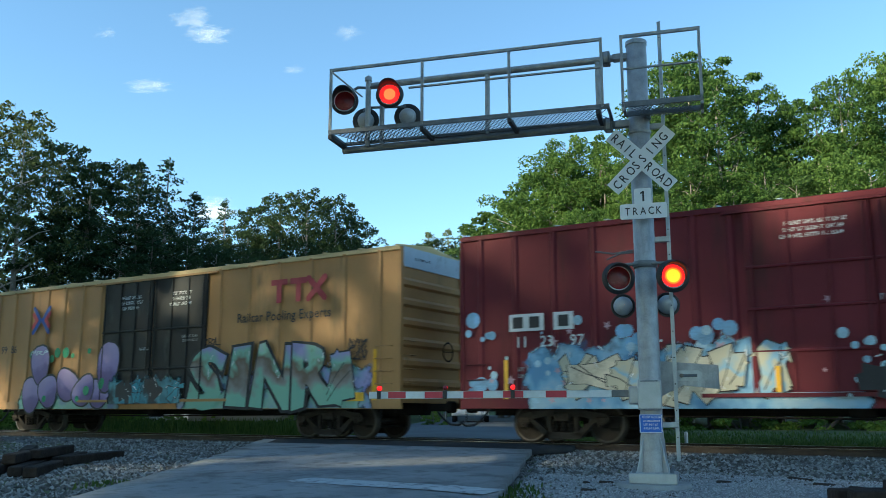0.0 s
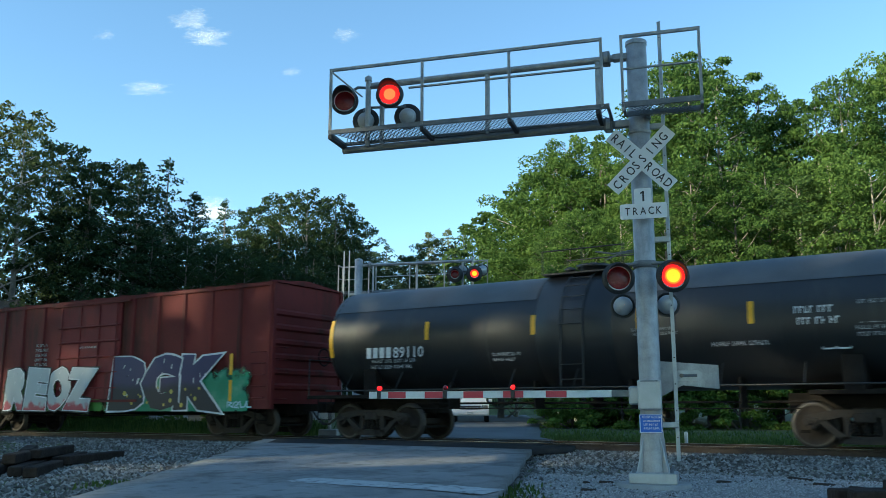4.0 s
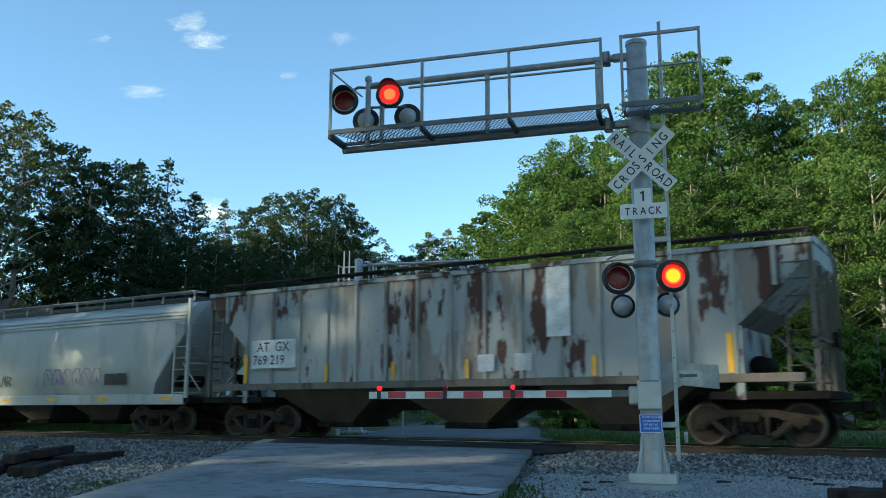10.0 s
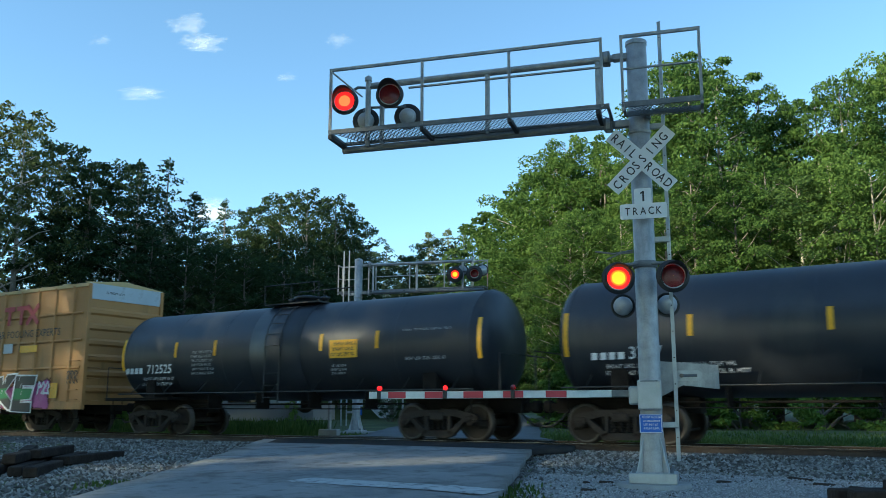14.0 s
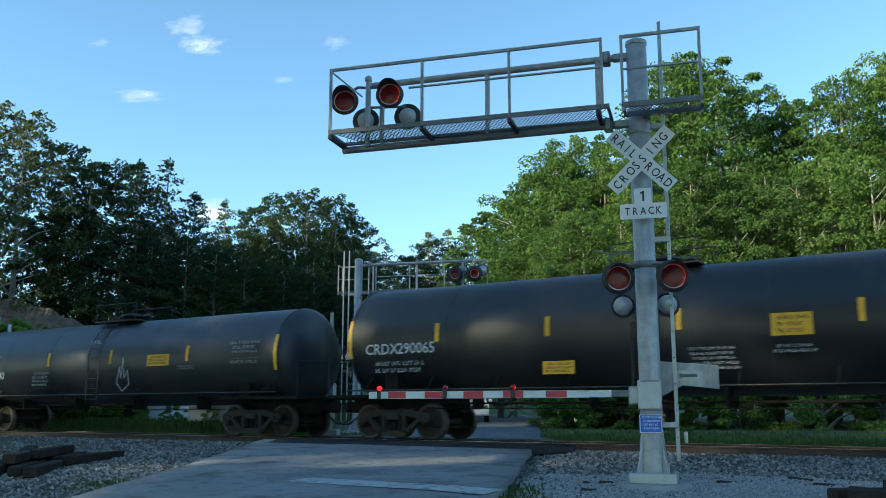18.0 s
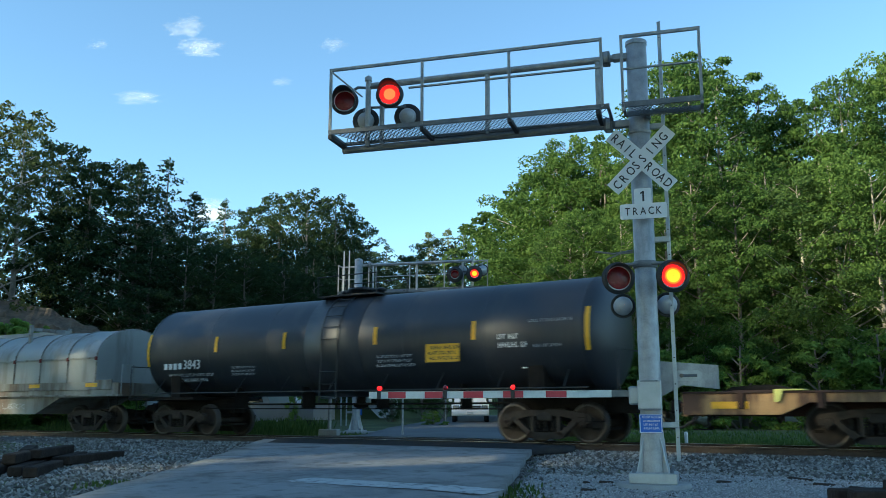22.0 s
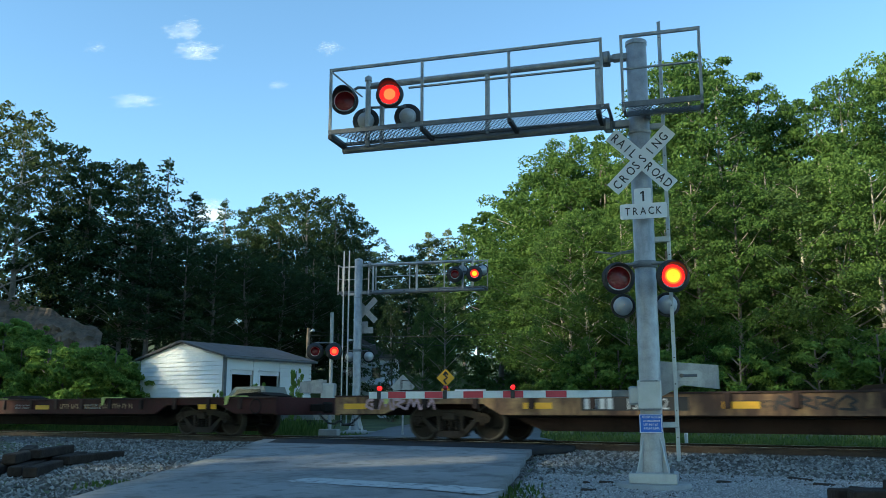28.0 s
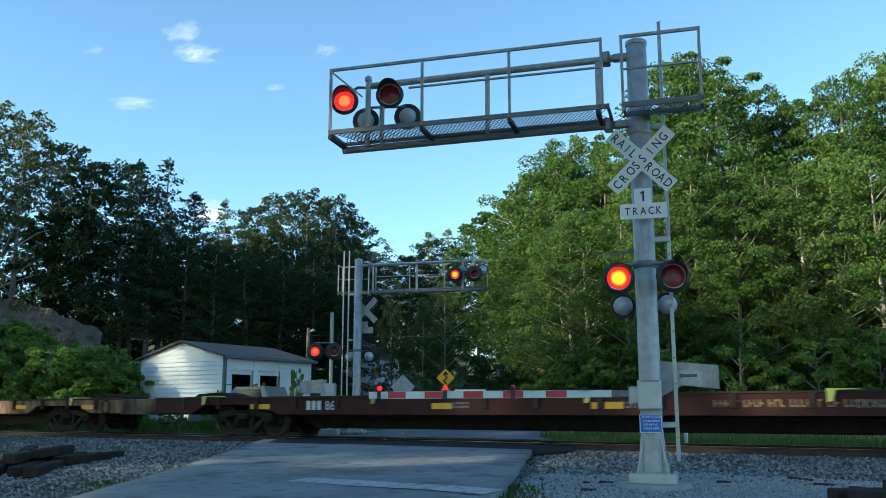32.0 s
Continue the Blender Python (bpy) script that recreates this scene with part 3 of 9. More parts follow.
patch("road", -40, 18.25, 150, wob(edge_l, 1), wob(edge_r, 2, 0.06), road_z, "asphalt", "grey patched asphalt road rising to the level crossing")
patch("road_beyond", 21.55, 140, 160, wob(edge_l, 3, 0.15), wob(edge_r, 4, 0.15), lambda y: road_z(y), "asphalt_far", "pale worn asphalt road beyond the railway")
side_road = patch("side_road", 22.5, 23.5, 6, lambda y: -11.5, lambda y: 90.0, lambda y: -0.12, "asphalt_far", "narrow pale asphalt lane along the railway", m=60)
patch("crossing_apron", 17.0, 18.27, 8, lambda y: edge_l(y) + 0.5, lambda y: edge_r(y) + 0.9 * sstep(y, 17.0, 17.9), lambda y: road_z(y) + 0.006, "crossing", "strip of dark new asphalt before the crossing")
# dark crossing surface round the rails
deck = thing("crossing_surface", label="dark rubber and asphalt deck of the level crossing", category="crossing", kind="structure")
for a, b, nm in ((18.25, 19.07, "outer_panel"), (19.24, 20.50, "centre_panel"), (20.67, 21.55, "outer_panel")):
    s = Shape()
    k = 9
    for i in range(k):
        la, lb = edge_l((a + b) / 2) + 0.2, edge_r((a + b) / 2) - 0.1
        x0 = la + (lb - la) * i / k
        x1 = la + (lb - la) * (i + 1) / k - 0.012
        s = Shape().box(x0, x1, a, b, -0.16, -0.014 - 0.004 * (i % 2), 0.008)
        part(nm, s, "crossing", deck)
# stop line, broken and worn
s = Shape()
r = random.Random(5)
for i in range(26):
    x0 = -8.95 + 3.42 * i / 26
    x1 = x0 + 3.42 / 26 + 0.002
    yc = 10.33 - 0.06 * math.sin(i * 0.1) - max(0, i - 19) * 0.028
    w = 0.36 + 0.03 * r.random()
    v = []
    for x in (x0, x1):
        for yy in (yc - w, yc + w * 0.55):
            v.append((x, yy, road_z(yy) + 0.018))
    s.add(v, [(0, 2, 3, 1)])
tagged(part("stop_line", s, "line"), "worn white stop line painted on the asphalt", "road marking", kind="structure")

# rails and ties
track = thing("railway_track", label="single railway track on grey ballast with dark timber ties", category="railway track", kind="structure")
for y in (19.15, 20.59):
    s = Shape()
    s.prism([(y - 0.075, -0.17), (y + 0.075, -0.17), (y + 0.07, -0.155), (y + 0.012, -0.14), (y + 0.012, -0.045), (y + 0.036, -0.035), (y + 0.036, -0.004),
             (y - 0.036, -0.004), (y - 0.036, -0.035), (y - 0.012, -0.045), (y - 0.012, -0.14), (y - 0.07, -0.155)], -600, 600, "x")
    rl = part("rail", s, "rail", track, "brown rusted steel rail")
    part("running_surface", Shape().box(-600, 600, y - 0.03, y + 0.03, -0.006, 0.0, 0.002), "rail_top", rl, "polished top of the rail")
tie_mesh = Shape().box(-0.115, 0.115, -1.3, 1.3, -0.18, 0, 0.015).mesh("tie")
tie_mesh.materials.append(M["tie"])
r = random.Random(2)
for i in range(110):
    x = -46 + i * 0.52
    if edge_l(20) - 0.3 < x < edge_r(20) + 0.2:
        continue
    part("tie", tie_mesh, "tie", track, m=pose(x + r.uniform(-0.03, 0.03), 19.87, -0.168, 0, 0, r.uniform(-1, 1)))
# far ties, never near the camera
s = Shape()
for i in range(130):
    for x in (-46.6 - i * 0.52, 11.6 + i * 0.52):
        s.box(x, x + 0.22, 18.57, 21.17, -0.35, -0.172)
tagged(part("far_ties", s, "tie", track), kind="stuff")

# ballast shoulders and stones
v = []
bs = Shape()
xs = spaced(((-120, -40, 40), (-40, 8, 160), (8, 120, 40)))
ys = (16.3, 16.9, 17.4, 17.9, 18.3, 18.6, 19.2, 20.6, 21.1, 21.5, 21.9, 22.4)
hz = (-0.45, -0.27, -0.215, -0.18, -0.155, -0.15, -0.15, -0.15, -0.15, -0.17, -0.23, -0.45)
rows = []
for x in xs:
    inroad = edge_l(18.2) - 0.4 < x < edge_r(18.2) + 0.3
    for y, z in zip(ys, hz):
        zz = z - (0.12 if inroad else 0) + 0.03 * noise.noise(Vector((x * 1.5, y * 1.5, 7)))
        rows.append((x, y, zz))
n = len(ys)
bs.add(rows, [(i * n + j, (i + 1) * n + j, (i + 1) * n + j + 1, i * n + j + 1) for i in range(len(xs) - 1) for j in range(n - 1)], True)
tagged(part("ballast_bed", bs, "ballast"), "bed of crushed grey stone under the track", "ballast", kind="structure")


def stones(name, count, pick, size, material, label, category="ballast", seed=1):
    """Loose stones as real lumps, joined: nobody could count them."""
    r = random.Random(seed)
    v, f = [], []
    base = [(-1, 0, 0), (1, 0, 0), (0, -1, 0), (0, 1, 0), (0, 0, -1), (0, 0, 1)]
    tri = [(0, 2, 4), (2, 1, 4), (1, 3, 4), (3, 0, 4), (2, 0, 5), (1, 2, 5), (3, 1, 5), (0, 3, 5)]
    for _ in range(count):
        p = pick(r)
        if p is None:
            continue
        x, y, z = p
        a = r.uniform(0, 6.3)
        ca, sa = math.cos(a), math.sin(a)
        k = len(v)
        s0 = size * r.uniform(0.6, 1.35)
        for bx, by, bz in base:
            q = s0 * r.uniform(0.6, 1.25)
            px, py, pz = (bx + r.uniform(-0.3, 0.3)) * q, (by + r.uniform(-0.3, 0.3)) * q, (bz + r.uniform(-0.3, 0.3)) * q * 0.75
            v.append((x + px * ca - py * sa, y + px * sa + py * ca, z + pz + s0 * 0.25))
        f += [tuple(i + k for i in t) for t in tri]
    me = bpy.data.meshes.new(name)
    me.from_pydata(v, [], f)
    me.materials.append(M[material])
    return tagged(new(name, me), label, category, kind="stuff")


def shades(m, a, b, c):
    """Every lump its own tone."""
    n, l = m.node_tree.nodes, m.node_tree.links
    g = n.new("ShaderNodeNewGeometry")
    rp = n.new("ShaderNodeValToRGB")
    e = rp.color_ramp.elements
    e[0].color, e[1].color = (*a, 1), (*c, 1)
    e.new(0.5).color = (*b, 1)
    l.new(g.outputs["Random Per Island"], rp.inputs[0])
    l.new(rp.outputs[0], n["Principled BSDF"].inputs["Base Color"])


shades(M["stone"], (0.06, 0.056, 0.05), (0.165, 0.16, 0.15), (0.36, 0.355, 0.34))
shades(M["pebble"], (0.20, 0.20, 0.20), (0.34, 0.34, 0.34), (0.48, 0.48, 0.475))


def pick_left(r):
    y = r.uniform(6.5, 18.5)
    x = edge_l(y) - abs(r.gauss(0, 1)) * 5.0 + 0.25
    z = max(ground_z(x, y), lin(y, tuple(zip(ys, hz))) if 16.3 < y < 22 else -9)
    return (x, y, z)


def pick_right(r):
    y = r.uniform(13.4, 18.5) if r.random() < 0.85 else r.uniform(9.5, 13.4)
    x = edge_r(y) + r.random() ** 1.3 * (12 if y > 13.4 else 3.0) - 0.05
    if y < 13.2 and x > -3.6:
        return None
    z = max(ground_z(x, y), lin(y, tuple(zip(ys, hz))) if 16.3 < y < 22 else -9)
    return (x, y, z)


def pick_bed(r):
    x, y = r.uniform(-36, 8), r.uniform(18.4, 21.6)
    if edge_l(y) - 0.1 < x < edge_r(y) + 0.1 or abs(y - 19.15) < 0.11 or abs(y - 20.59) < 0.11:
        return None
    return (x, y, -0.17)


stones("ballast_stones", 15000, pick_left, 0.042, "stone", "loose crushed grey stone beside the road and track", seed=1)
stones("ballast_stones", 15000, pick_right, 0.040, "stone", "loose crushed grey stone below the track", seed=2)
stones("ballast_stones", 7000, pick_bed, 0.04, "stone", "crushed grey stone between the ties", seed=3)


def pick_fine(r):
    a = r.uniform(0, 6.283)
    d = math.sqrt(r.random()) * 3.75
    x, y = -2.9 + d * math.cos(a) * 1.25, 11.0 + d * math.sin(a) * 0.95
    if x < edge_r(y) + 0.15 or y < 9.6 or x > 0.6:
        return None
    return (x, y, ground_z(x, y) + 0.03)


# fine gravel apron round the foundation
ap = Shape()
ring = []
K, R = 40, 10
for j in range(R + 1):
    for i in range(K):
        a = 2 * math.pi * i / K
        d = (3.9 + 0.5 * noise.noise(Vector((math.cos(a) * 2, math.sin(a) * 2, 4)))) * j / R
        x, y = -2.9 + d * math.cos(a) * 1.25, 11.0 + d * math.sin(a) * 0.95
        x = max(x, edge_r(y) + 0.25)
        ring.append((x, y, ground_z(x, y) + (0.03 if j < R else -0.04)))
ap.add(ring, [(j * K + i, j * K + (i + 1) % K, (j + 1) * K + (i + 1) % K, (j + 1) * K + i) for j in range(R) for i in range(K)], True)
tagged(part("gravel_apron", ap, "gravel"), "fine grey gravel spread round the signal foundation", "gravel", kind="structure")
stones("gravel_stones", 30000, pick_fine, 0.015, "pebble", "fine loose grey gravel", "gravel", seed=4)
# ---- crossing signals ----
ARM = Vector((-0.963, -0.270, 0.0))          # way of the near cantilever and gate over the road
ARM_TURN = math.degrees(math.atan2(ARM.y, ARM.x))
FLASH = []                                    # lamp discs that turn: (object, phase)


def lamp(parent, at, turn, phase, hood=0.26, lens=0.155, disc=0.30, core="lit"):
    """A flashing crossing light: dark round background, hooded lens whose drum turns its lit or dark face outwards."""
    m = pose(at[0], at[1], at[2], 0, 0, turn)
    q = lens + 0.002
    unit = part("flasher", Shape().lathe([(0.02, 0.17), (0.10, 0.165), (q * 0.85, 0.12), (q + 0.015, 0.05), (q + 0.016, -0.02), (q, -0.02), (q, 0.10), (0.02, 0.12)], (0, 0, 0), "y", 28),
                "lampback", parent, "grey metal lamp body with a black round background", m=m)
    part("background", Shape().lathe([(q + 0.012, 0.005), (disc, 0.03), (disc + 0.004, 0.02), (disc, 0.008), (q + 0.012, -0.012)], (0, 0, 0), "y", 40), "blackp", unit, "black round backing disc")
    # rear cover with a rim and four lugs
    part("rear_cover", Shape().lathe([(q + 0.004, 0.03), (q + 0.008, 0.06), (q * 0.9, 0.13), (q * 0.5, 0.185), (0.001, 0.20)], (0, 0, 0), "y", 24), "lampback", unit, "domed grey rear cover")
    # hood: half tube over the lens
    v, f = [], []
    k = 22
    for i in range(k + 1):
        a = math.radians(-38 + 256 * i / k)
        d = hood * (0.35 + 0.65 * max(0.0, math.sin(a)) ** 0.6) if math.sin(a) > 0 else hood * 0.35 * max(0.15, 1 + math.sin(a) * 1.2)
        for rr in (q + 0.016, q + 0.009):
            v += [(rr * math.cos(a), -0.015, rr * math.sin(a)), (rr * math.cos(a), -0.015 - d, rr * math.sin(a))]
    for i in range(k):
        o = i * 4
        f += [(o, o + 1, o + 5, o + 4), (o + 2, o + 6, o + 7, o + 3), (o + 1, o + 3, o + 7, o + 5)]
    part("hood", Shape().add(v, f, True), "blackp", unit, "black visor over the lens")
    # the drum: lit face one way, dark face the other
    drum = Shape().lathe([(0.001, -0.022), (lens * 0.42, -0.020), (lens * 0.58, -0.018), (lens * 0.72, -0.014), (lens * 0.995, -0.002)], (0, 0, 0), "y", 28).mesh("lens_drum")
    for nm in (core, "litmid" if core == "lit" else "litrim", "litrim"):
        drum.materials.append(M[nm])
    ring = [p.center for p in drum.polygons]
    for p, c in zip(drum.polygons, ring):
        q_ = math.hypot(c.x, c.z) / lens
        p.material_index = 0 if q_ < 0.55 else 1 if q_ < 0.75 else 2
    other = Shape().lathe([(0.001, 0.022), (lens * 0.7, 0.016), (lens * 0.999, 0.0015)], (0, 0, 0), "y", 28).mesh("dark_lens")
    other.materials.append(M["reddark"])
    d = part("lens_drum", drum, "lit", unit, "round red lens, lit on one face and dark on the other")
    part("dark_lens", other, "reddark", d, "unlit dark red lens")
    FLASH.append((d, phase))
    return unit


def crossing_signal(name, base, turn, label, arm_len=4.86, far=False):
    """A cantilever signal: mast, walkway with rails, four lamps overhead, crossed sign, mast lamps, boxes. Built with its arm along -x and facing -y."""
    t = thing(name, pose(*base, 0, 0, turn), label, "crossing signal", "crossing signals")
    H = 6.56
    mast = part("mast", Shape().lathe([(0.215, 0.06), (0.155, 0.66), (0.155, H - 0.06), (0.145, H - 0.055)], (0, 0, 0), "z", 28, True), "galv", t, "thick galvanised steel mast")
    part("mast_cap", Shape().lathe([(0.165, H - 0.07), (0.165, H - 0.01), (0.10, H + 0.03), (0.05, H + 0.03), (0.045, H + 0.065)], (0, 0, 0), "z", 24, True), "galv", mast)
    part("collar", Shape().lathe([(0.168, 5.05), (0.175, 5.06), (0.175, 5.10), (0.168, 5.11)], (0, 0, 0), "z", 24), "galv", mast)
    part("base_plate", Shape().box(-0.33, 0.33, -0.31, 0.31, -0.075, 0.075, 0.012), "alu", t, "square metal base casting")
    for sx in (-1, 1):
        for sy in (-1, 1):
            part("anchor_bolt", Shape().lathe([(0.028, 0.075), (0.028, 0.12), (0.015, 0.12), (0.015, 0.15)], (sx * 0.26, sy * 0.24, 0), "z", 10, True), "galv_dark", t)
    for a in (0, 90, 180, 270):
        part("gusset", Shape().prism([(0.15, 0.60), (0.31, 0.075), (0.15, 0.075)], -0.008, 0.008, "y"), "alu", mast, m=pose(0, 0, 0, 0, 0, a + 45))
    # arm pipes
    zt, zb = 6.33, 5.25
    arm = part("arm", Shape().tube([(-0.10, 0.0, zt), (-arm_len + 0.45, 0.0, zt - 0.02)], 0.055, 14), "galv", t, "galvanised cantilever pipe")
    part("lower_chord", Shape().tube([(-0.10, 0.0, zb), (-arm_len, 0.0, zb - 0.03)], 0.06, 14), "galv_dark", arm)
    for x in (-0.60, -2.37, -4.18):
        part("strut", Shape().tube([(x, 0, zb), (x, 0, zt)], 0.042, 12), "galv", arm)
    for z in (zt, zb):
        cl = part("clamp", Shape().box(-0.52, -0.40, -0.09, 0.09, z - 0.10, z + 0.10, 0.015), "galv_dark", arm)
        part("flange", Shape().lathe([(0.12, -0.03), (0.12, 0.03)], (-0.46, 0, z), "x", 18, True), "galv", cl)
        part("stub", Shape().box(-0.36, -0.12, -0.07, 0.07, z - 0.05, z + 0.05, 0.01), "galv", arm)
    # walkway of mesh, on the side that faces the traffic
    wy, wz = -0.62, zb + 0.08
    deckp = part("walkway", Shape().box(-arm_len, -0.38, -0.03, 0.02, wz - 0.03, wz + 0.02).box(-arm_len, -0.38, wy - 0.02, wy + 0.02, wz - 0.02, wz + 0.05)
                 .box(-arm_len, -arm_len + 0.04, wy, 0, wz - 0.03, wz + 0.02).box(-0.42, -0.38, wy, 0, wz - 0.03, wz + 0.02), "galv_dark", t, "open-mesh steel walkway")

    def mesh_floor(x0, x1, parent):
        s = Shape()
        x = x0 - 0.25
        while x < x1:
            for sg in (-1, 1):
                pts = []
                for y_, q_ in ((-0.02, 0.0), (wy + 0.02, 1.0)):
                    pts.append([x + (0.30 * q_ if sg > 0 else 0.30 * (1 - q_)), y_])
                (ax, ay), (bx, by) = pts
                if min(ax, bx) < x0 or max(ax, bx) > x1:
                    continue
                s.tube([(ax, ay, wz), (bx, by, wz)], 0.007, 4, False)
            x += 0.062
        g = part("grating", s, "galv_dark", parent)
        g["kind"] = "stuff"

    mesh_floor(-arm_len, -0.40, deckp)
    for x in (-arm_len + 0.03, -3.28, -1.88, -0.55):
        part("cross_beam", Shape().box(x - 0.03, x + 0.03, wy - 0.03, 0.05, wz - 0.10, wz - 0.035), "blackp", deckp)
    # guard rail on the outer edge
    top = wz + 1.07
    for x in (-arm_len + 0.02, -3.28, -1.88, -0.48):
        part("rail_post", Shape().box(x - 0.02, x + 0.02, wy - 0.02, wy + 0.02, wz, top), "galv", deckp)
    for z in (top, wz + 0.63):
        w = 0.022 if z == top else 0.011
        part("guard_rail", Shape().box(-arm_len if z == top else -arm_len + 1.36, -0.46, wy - 0.022, wy + 0.022, z - w, z + w), "galv", deckp)
    part("end_rail", Shape().tube([(-arm_len + 0.02, wy, top - 0.02), (-arm_len + 0.34, -0.05, top - 0.28)], 0.014, 8), "galv", deckp)
    # platform beside the mast
    cage = part("platform", Shape().box(-0.20, 0.95, -0.22, -0.18, wz - 0.03, wz + 0.04).box(-0.20, 0.95, wy - 0.02, wy + 0.02, wz - 0.03, wz + 0.05).box(0.91, 0.95, wy, -0.2, wz - 0.03, wz + 0.03)
                .box(-0.20, -0.16, wy, -0.2, wz - 0.03, wz + 0.03).box(0.12, 0.18, -0.2, 0.0, wz - 0.06, wz), "galv_dark", t, "small mesh platform with guard rails by the mast")
    mesh_floor(-0.2, 0.95, cage)
    for x, y in ((-0.18, wy), (0.93, wy), (0.93, -0.2)):
        part("rail_post", Shape().box(x - 0.02, x + 0.02, y - 0.02, y + 0.02, wz - 0.08, top), "galv", cage)
    for z in (top, wz + 0.56):
        w = 0.022 if z == top else 0.011
        part("guard_rail", Shape().box(-0.20, 0.95, wy - 0.022, wy + 0.022, z - w, z + w), "galv", cage)
        part("side_rail", Shape().box(0.915, 0.95, wy, -0.18, z - w, z + w), "galv", cage)
    # lamps over the lane
    mast2 = part("lamp_post", Shape().tube([(-arm_len + 0.46, -0.08, zb - 0.02), (-arm_len + 0.46, -0.08, zt + 0.06)], 0.045, 12), "galv", t)
    part("post_cap", Shape().lathe([(0.06, 0), (0.06, 0.06), (0.03, 0.09)], (-arm_len + 0.46, -0.08, zt + 0.04), "z", 14, True), "galv", mast2)
    part("lamp_bracket", Shape().tube([(-arm_len + 0.13, -0.20, zt - 0.20), (-arm_len + 0.28, -0.10, zt - 0.06), (-arm_len + 0.46, -0.08, zt - 0.08), (-arm_len + 0.70, -0.10, zt - 0.06), (-arm_len + 0.92, -0.20, zt - 0.20)], 0.025, 8), "galv_dark", mast2)
    part("rear_bracket", Shape().tube([(-arm_len + 0.31, 0.12, zt - 0.40), (-arm_len + 0.46, -0.06, zt - 0.42), (-arm_len + 1.06, 0.12, zt - 0.40)], 0.022, 8), "galv_dark", mast2)
    lamp(t, (-arm_len + 0.13, -0.30, zt - 0.355), 14, 0, lens=0.165, disc=0.225, core="lit_over")
    lamp(t, (-arm_len + 0.92, -0.30, zt - 0.32), 14, 1, lens=0.165, disc=0.225, core="lit_over")
    bd = 0.30 if far else 0.225
    lamp(t, (-arm_len + 0.31, 0.22, zt - 0.55), 194, 1, lens=0.15 if far else 0.125, disc=bd)
    lamp(t, (-arm_len + 1.06, 0.22, zt - 0.55), 194, 0, lens=0.15 if far else 0.125, disc=bd)
    # ladder with holes at the far side of the mast
    lx = 0.35
    for dx in ((0.0,) if not far else (0.0, 0.22)):
        s = Shape().box(lx + dx - 0.028, lx + dx + 0.028, -0.02 + 0.12, 0.0 + 0.12, 0.22, 6.90, 0.004)
        lad = part("ladder_rail", s, "alu", t, "perforated metal ladder rail")
        for i in range(17):
            part("rung_bolt", Shape().lathe([(0.010, -0.004), (0.010, 0.004)], (lx + dx, 0.095, 0.55 + i * 0.38), "y", 8, True), "blackp", lad)
    for z in (0.73, 3.44, 5.2):
        part("ladder_bracket", Shape().box(0.12, lx + 0.02, 0.06, 0.13, z - 0.04, z + 0.04, 0.008), "alu", t)
    # mast lamps
    part("lamp_arm", Shape().tube([(-0.38, -0.12, 3.05), (-0.17, -0.13, 3.05), (0.17, -0.13, 3.05), (0.40, -0.12, 3.05)], 0.024, 10).lathe([(0.170, 3.0), (0.178, 3.01), (0.178, 3.09), (0.170, 3.10)], (0, 0, 0), "z", 24),
         "galv_dark", t, "dark pipe carrying the mast lamps")
    lamp(t, (-0.37, -0.28, 2.83), 12, 0, lens=0.165, disc=0.235)
    lamp(t, (0.40, -0.28, 2.83), 12, 1, lens=0.165, disc=0.235)
    if not far:
        lamp(t, (-0.37, 0.28, 2.48), 192, 0, lens=0.125, disc=0.18)
        lamp(t, (0.28, 0.28, 2.48), 192, 1, lens=0.125, disc=0.18)
    # crossed sign and track plate
    cb = part("crossbuck", Shape().box(-0.05, 0.05, -0.20, -0.15, -0.10, 0.10, 0.01), "galv", t, "crossed white railroad sign", m=pose(-0.22 if far else 0.02, 0, 4.60))
    for ang, words in ((-45, (("RAIL", -0.565, 0.122), ("ROAD", 0.105, 0.122))), (45, (("CROSSING", -0.565, 0.139),))):
        b = part("blade", Shape().box(-0.61, 0.61, -0.004, 0.0, -0.1145, 0.1145), "galv" if far else "white", cb, "white reflective blade with black letters" if not far else "bare metal back of a sign blade", m=pose(0, -0.21 - (0.012 if ang > 0 else 0), 0, 0, -ang, 0))
        for wd, x0, step in words:
            for k, ch in enumerate(wd):
                letters(ch, 0.135, "ink", cb, 0, 0, 0, m=b.matrix_basis @ pose(x0 + k * step - (0.0 if ch != "I" else -0.03), -0.0075, -0.067), squeeze=0.80)
    tp = part("track_plate", Shape().prism([(-0.34, -0.10), (-0.33, -0.125), (-0.31, -0.13), (0.31, -0.13), (0.33, -0.125), (0.34, -0.10), (0.34, 0.07), (0.33, 0.095), (0.31, 0.10), (0.125, 0.10), (0.125, 0.30), (0.12, 0.32), (0.10, 0.33), (-0.10, 0.33), (-0.12, 0.32), (-0.125, 0.30), (-0.125, 0.10), (-0.31, 0.10), (-0.33, 0.095), (-0.34, 0.07)], -0.205, -0.20, "y"),
              "galv" if far else "white", t, "white plate with black track number", m=pose(-0.22 if far else 0.02, 0, 3.84))
    for k, ch in enumerate("TRACK"):
        letters(ch, 0.115, "ink", tp, -0.268 + k * 0.111, -0.209, -0.07, squeeze=0.78)
    part("numeral", Shape().prism([(-0.008, 0.13), (0.020, 0.13), (0.020, 0.285), (0.0, 0.285), (-0.035, 0.262), (-0.035, 0.24), (-0.008, 0.252)], -0.2105, -0.207), "ink", tp, "black numeral one")
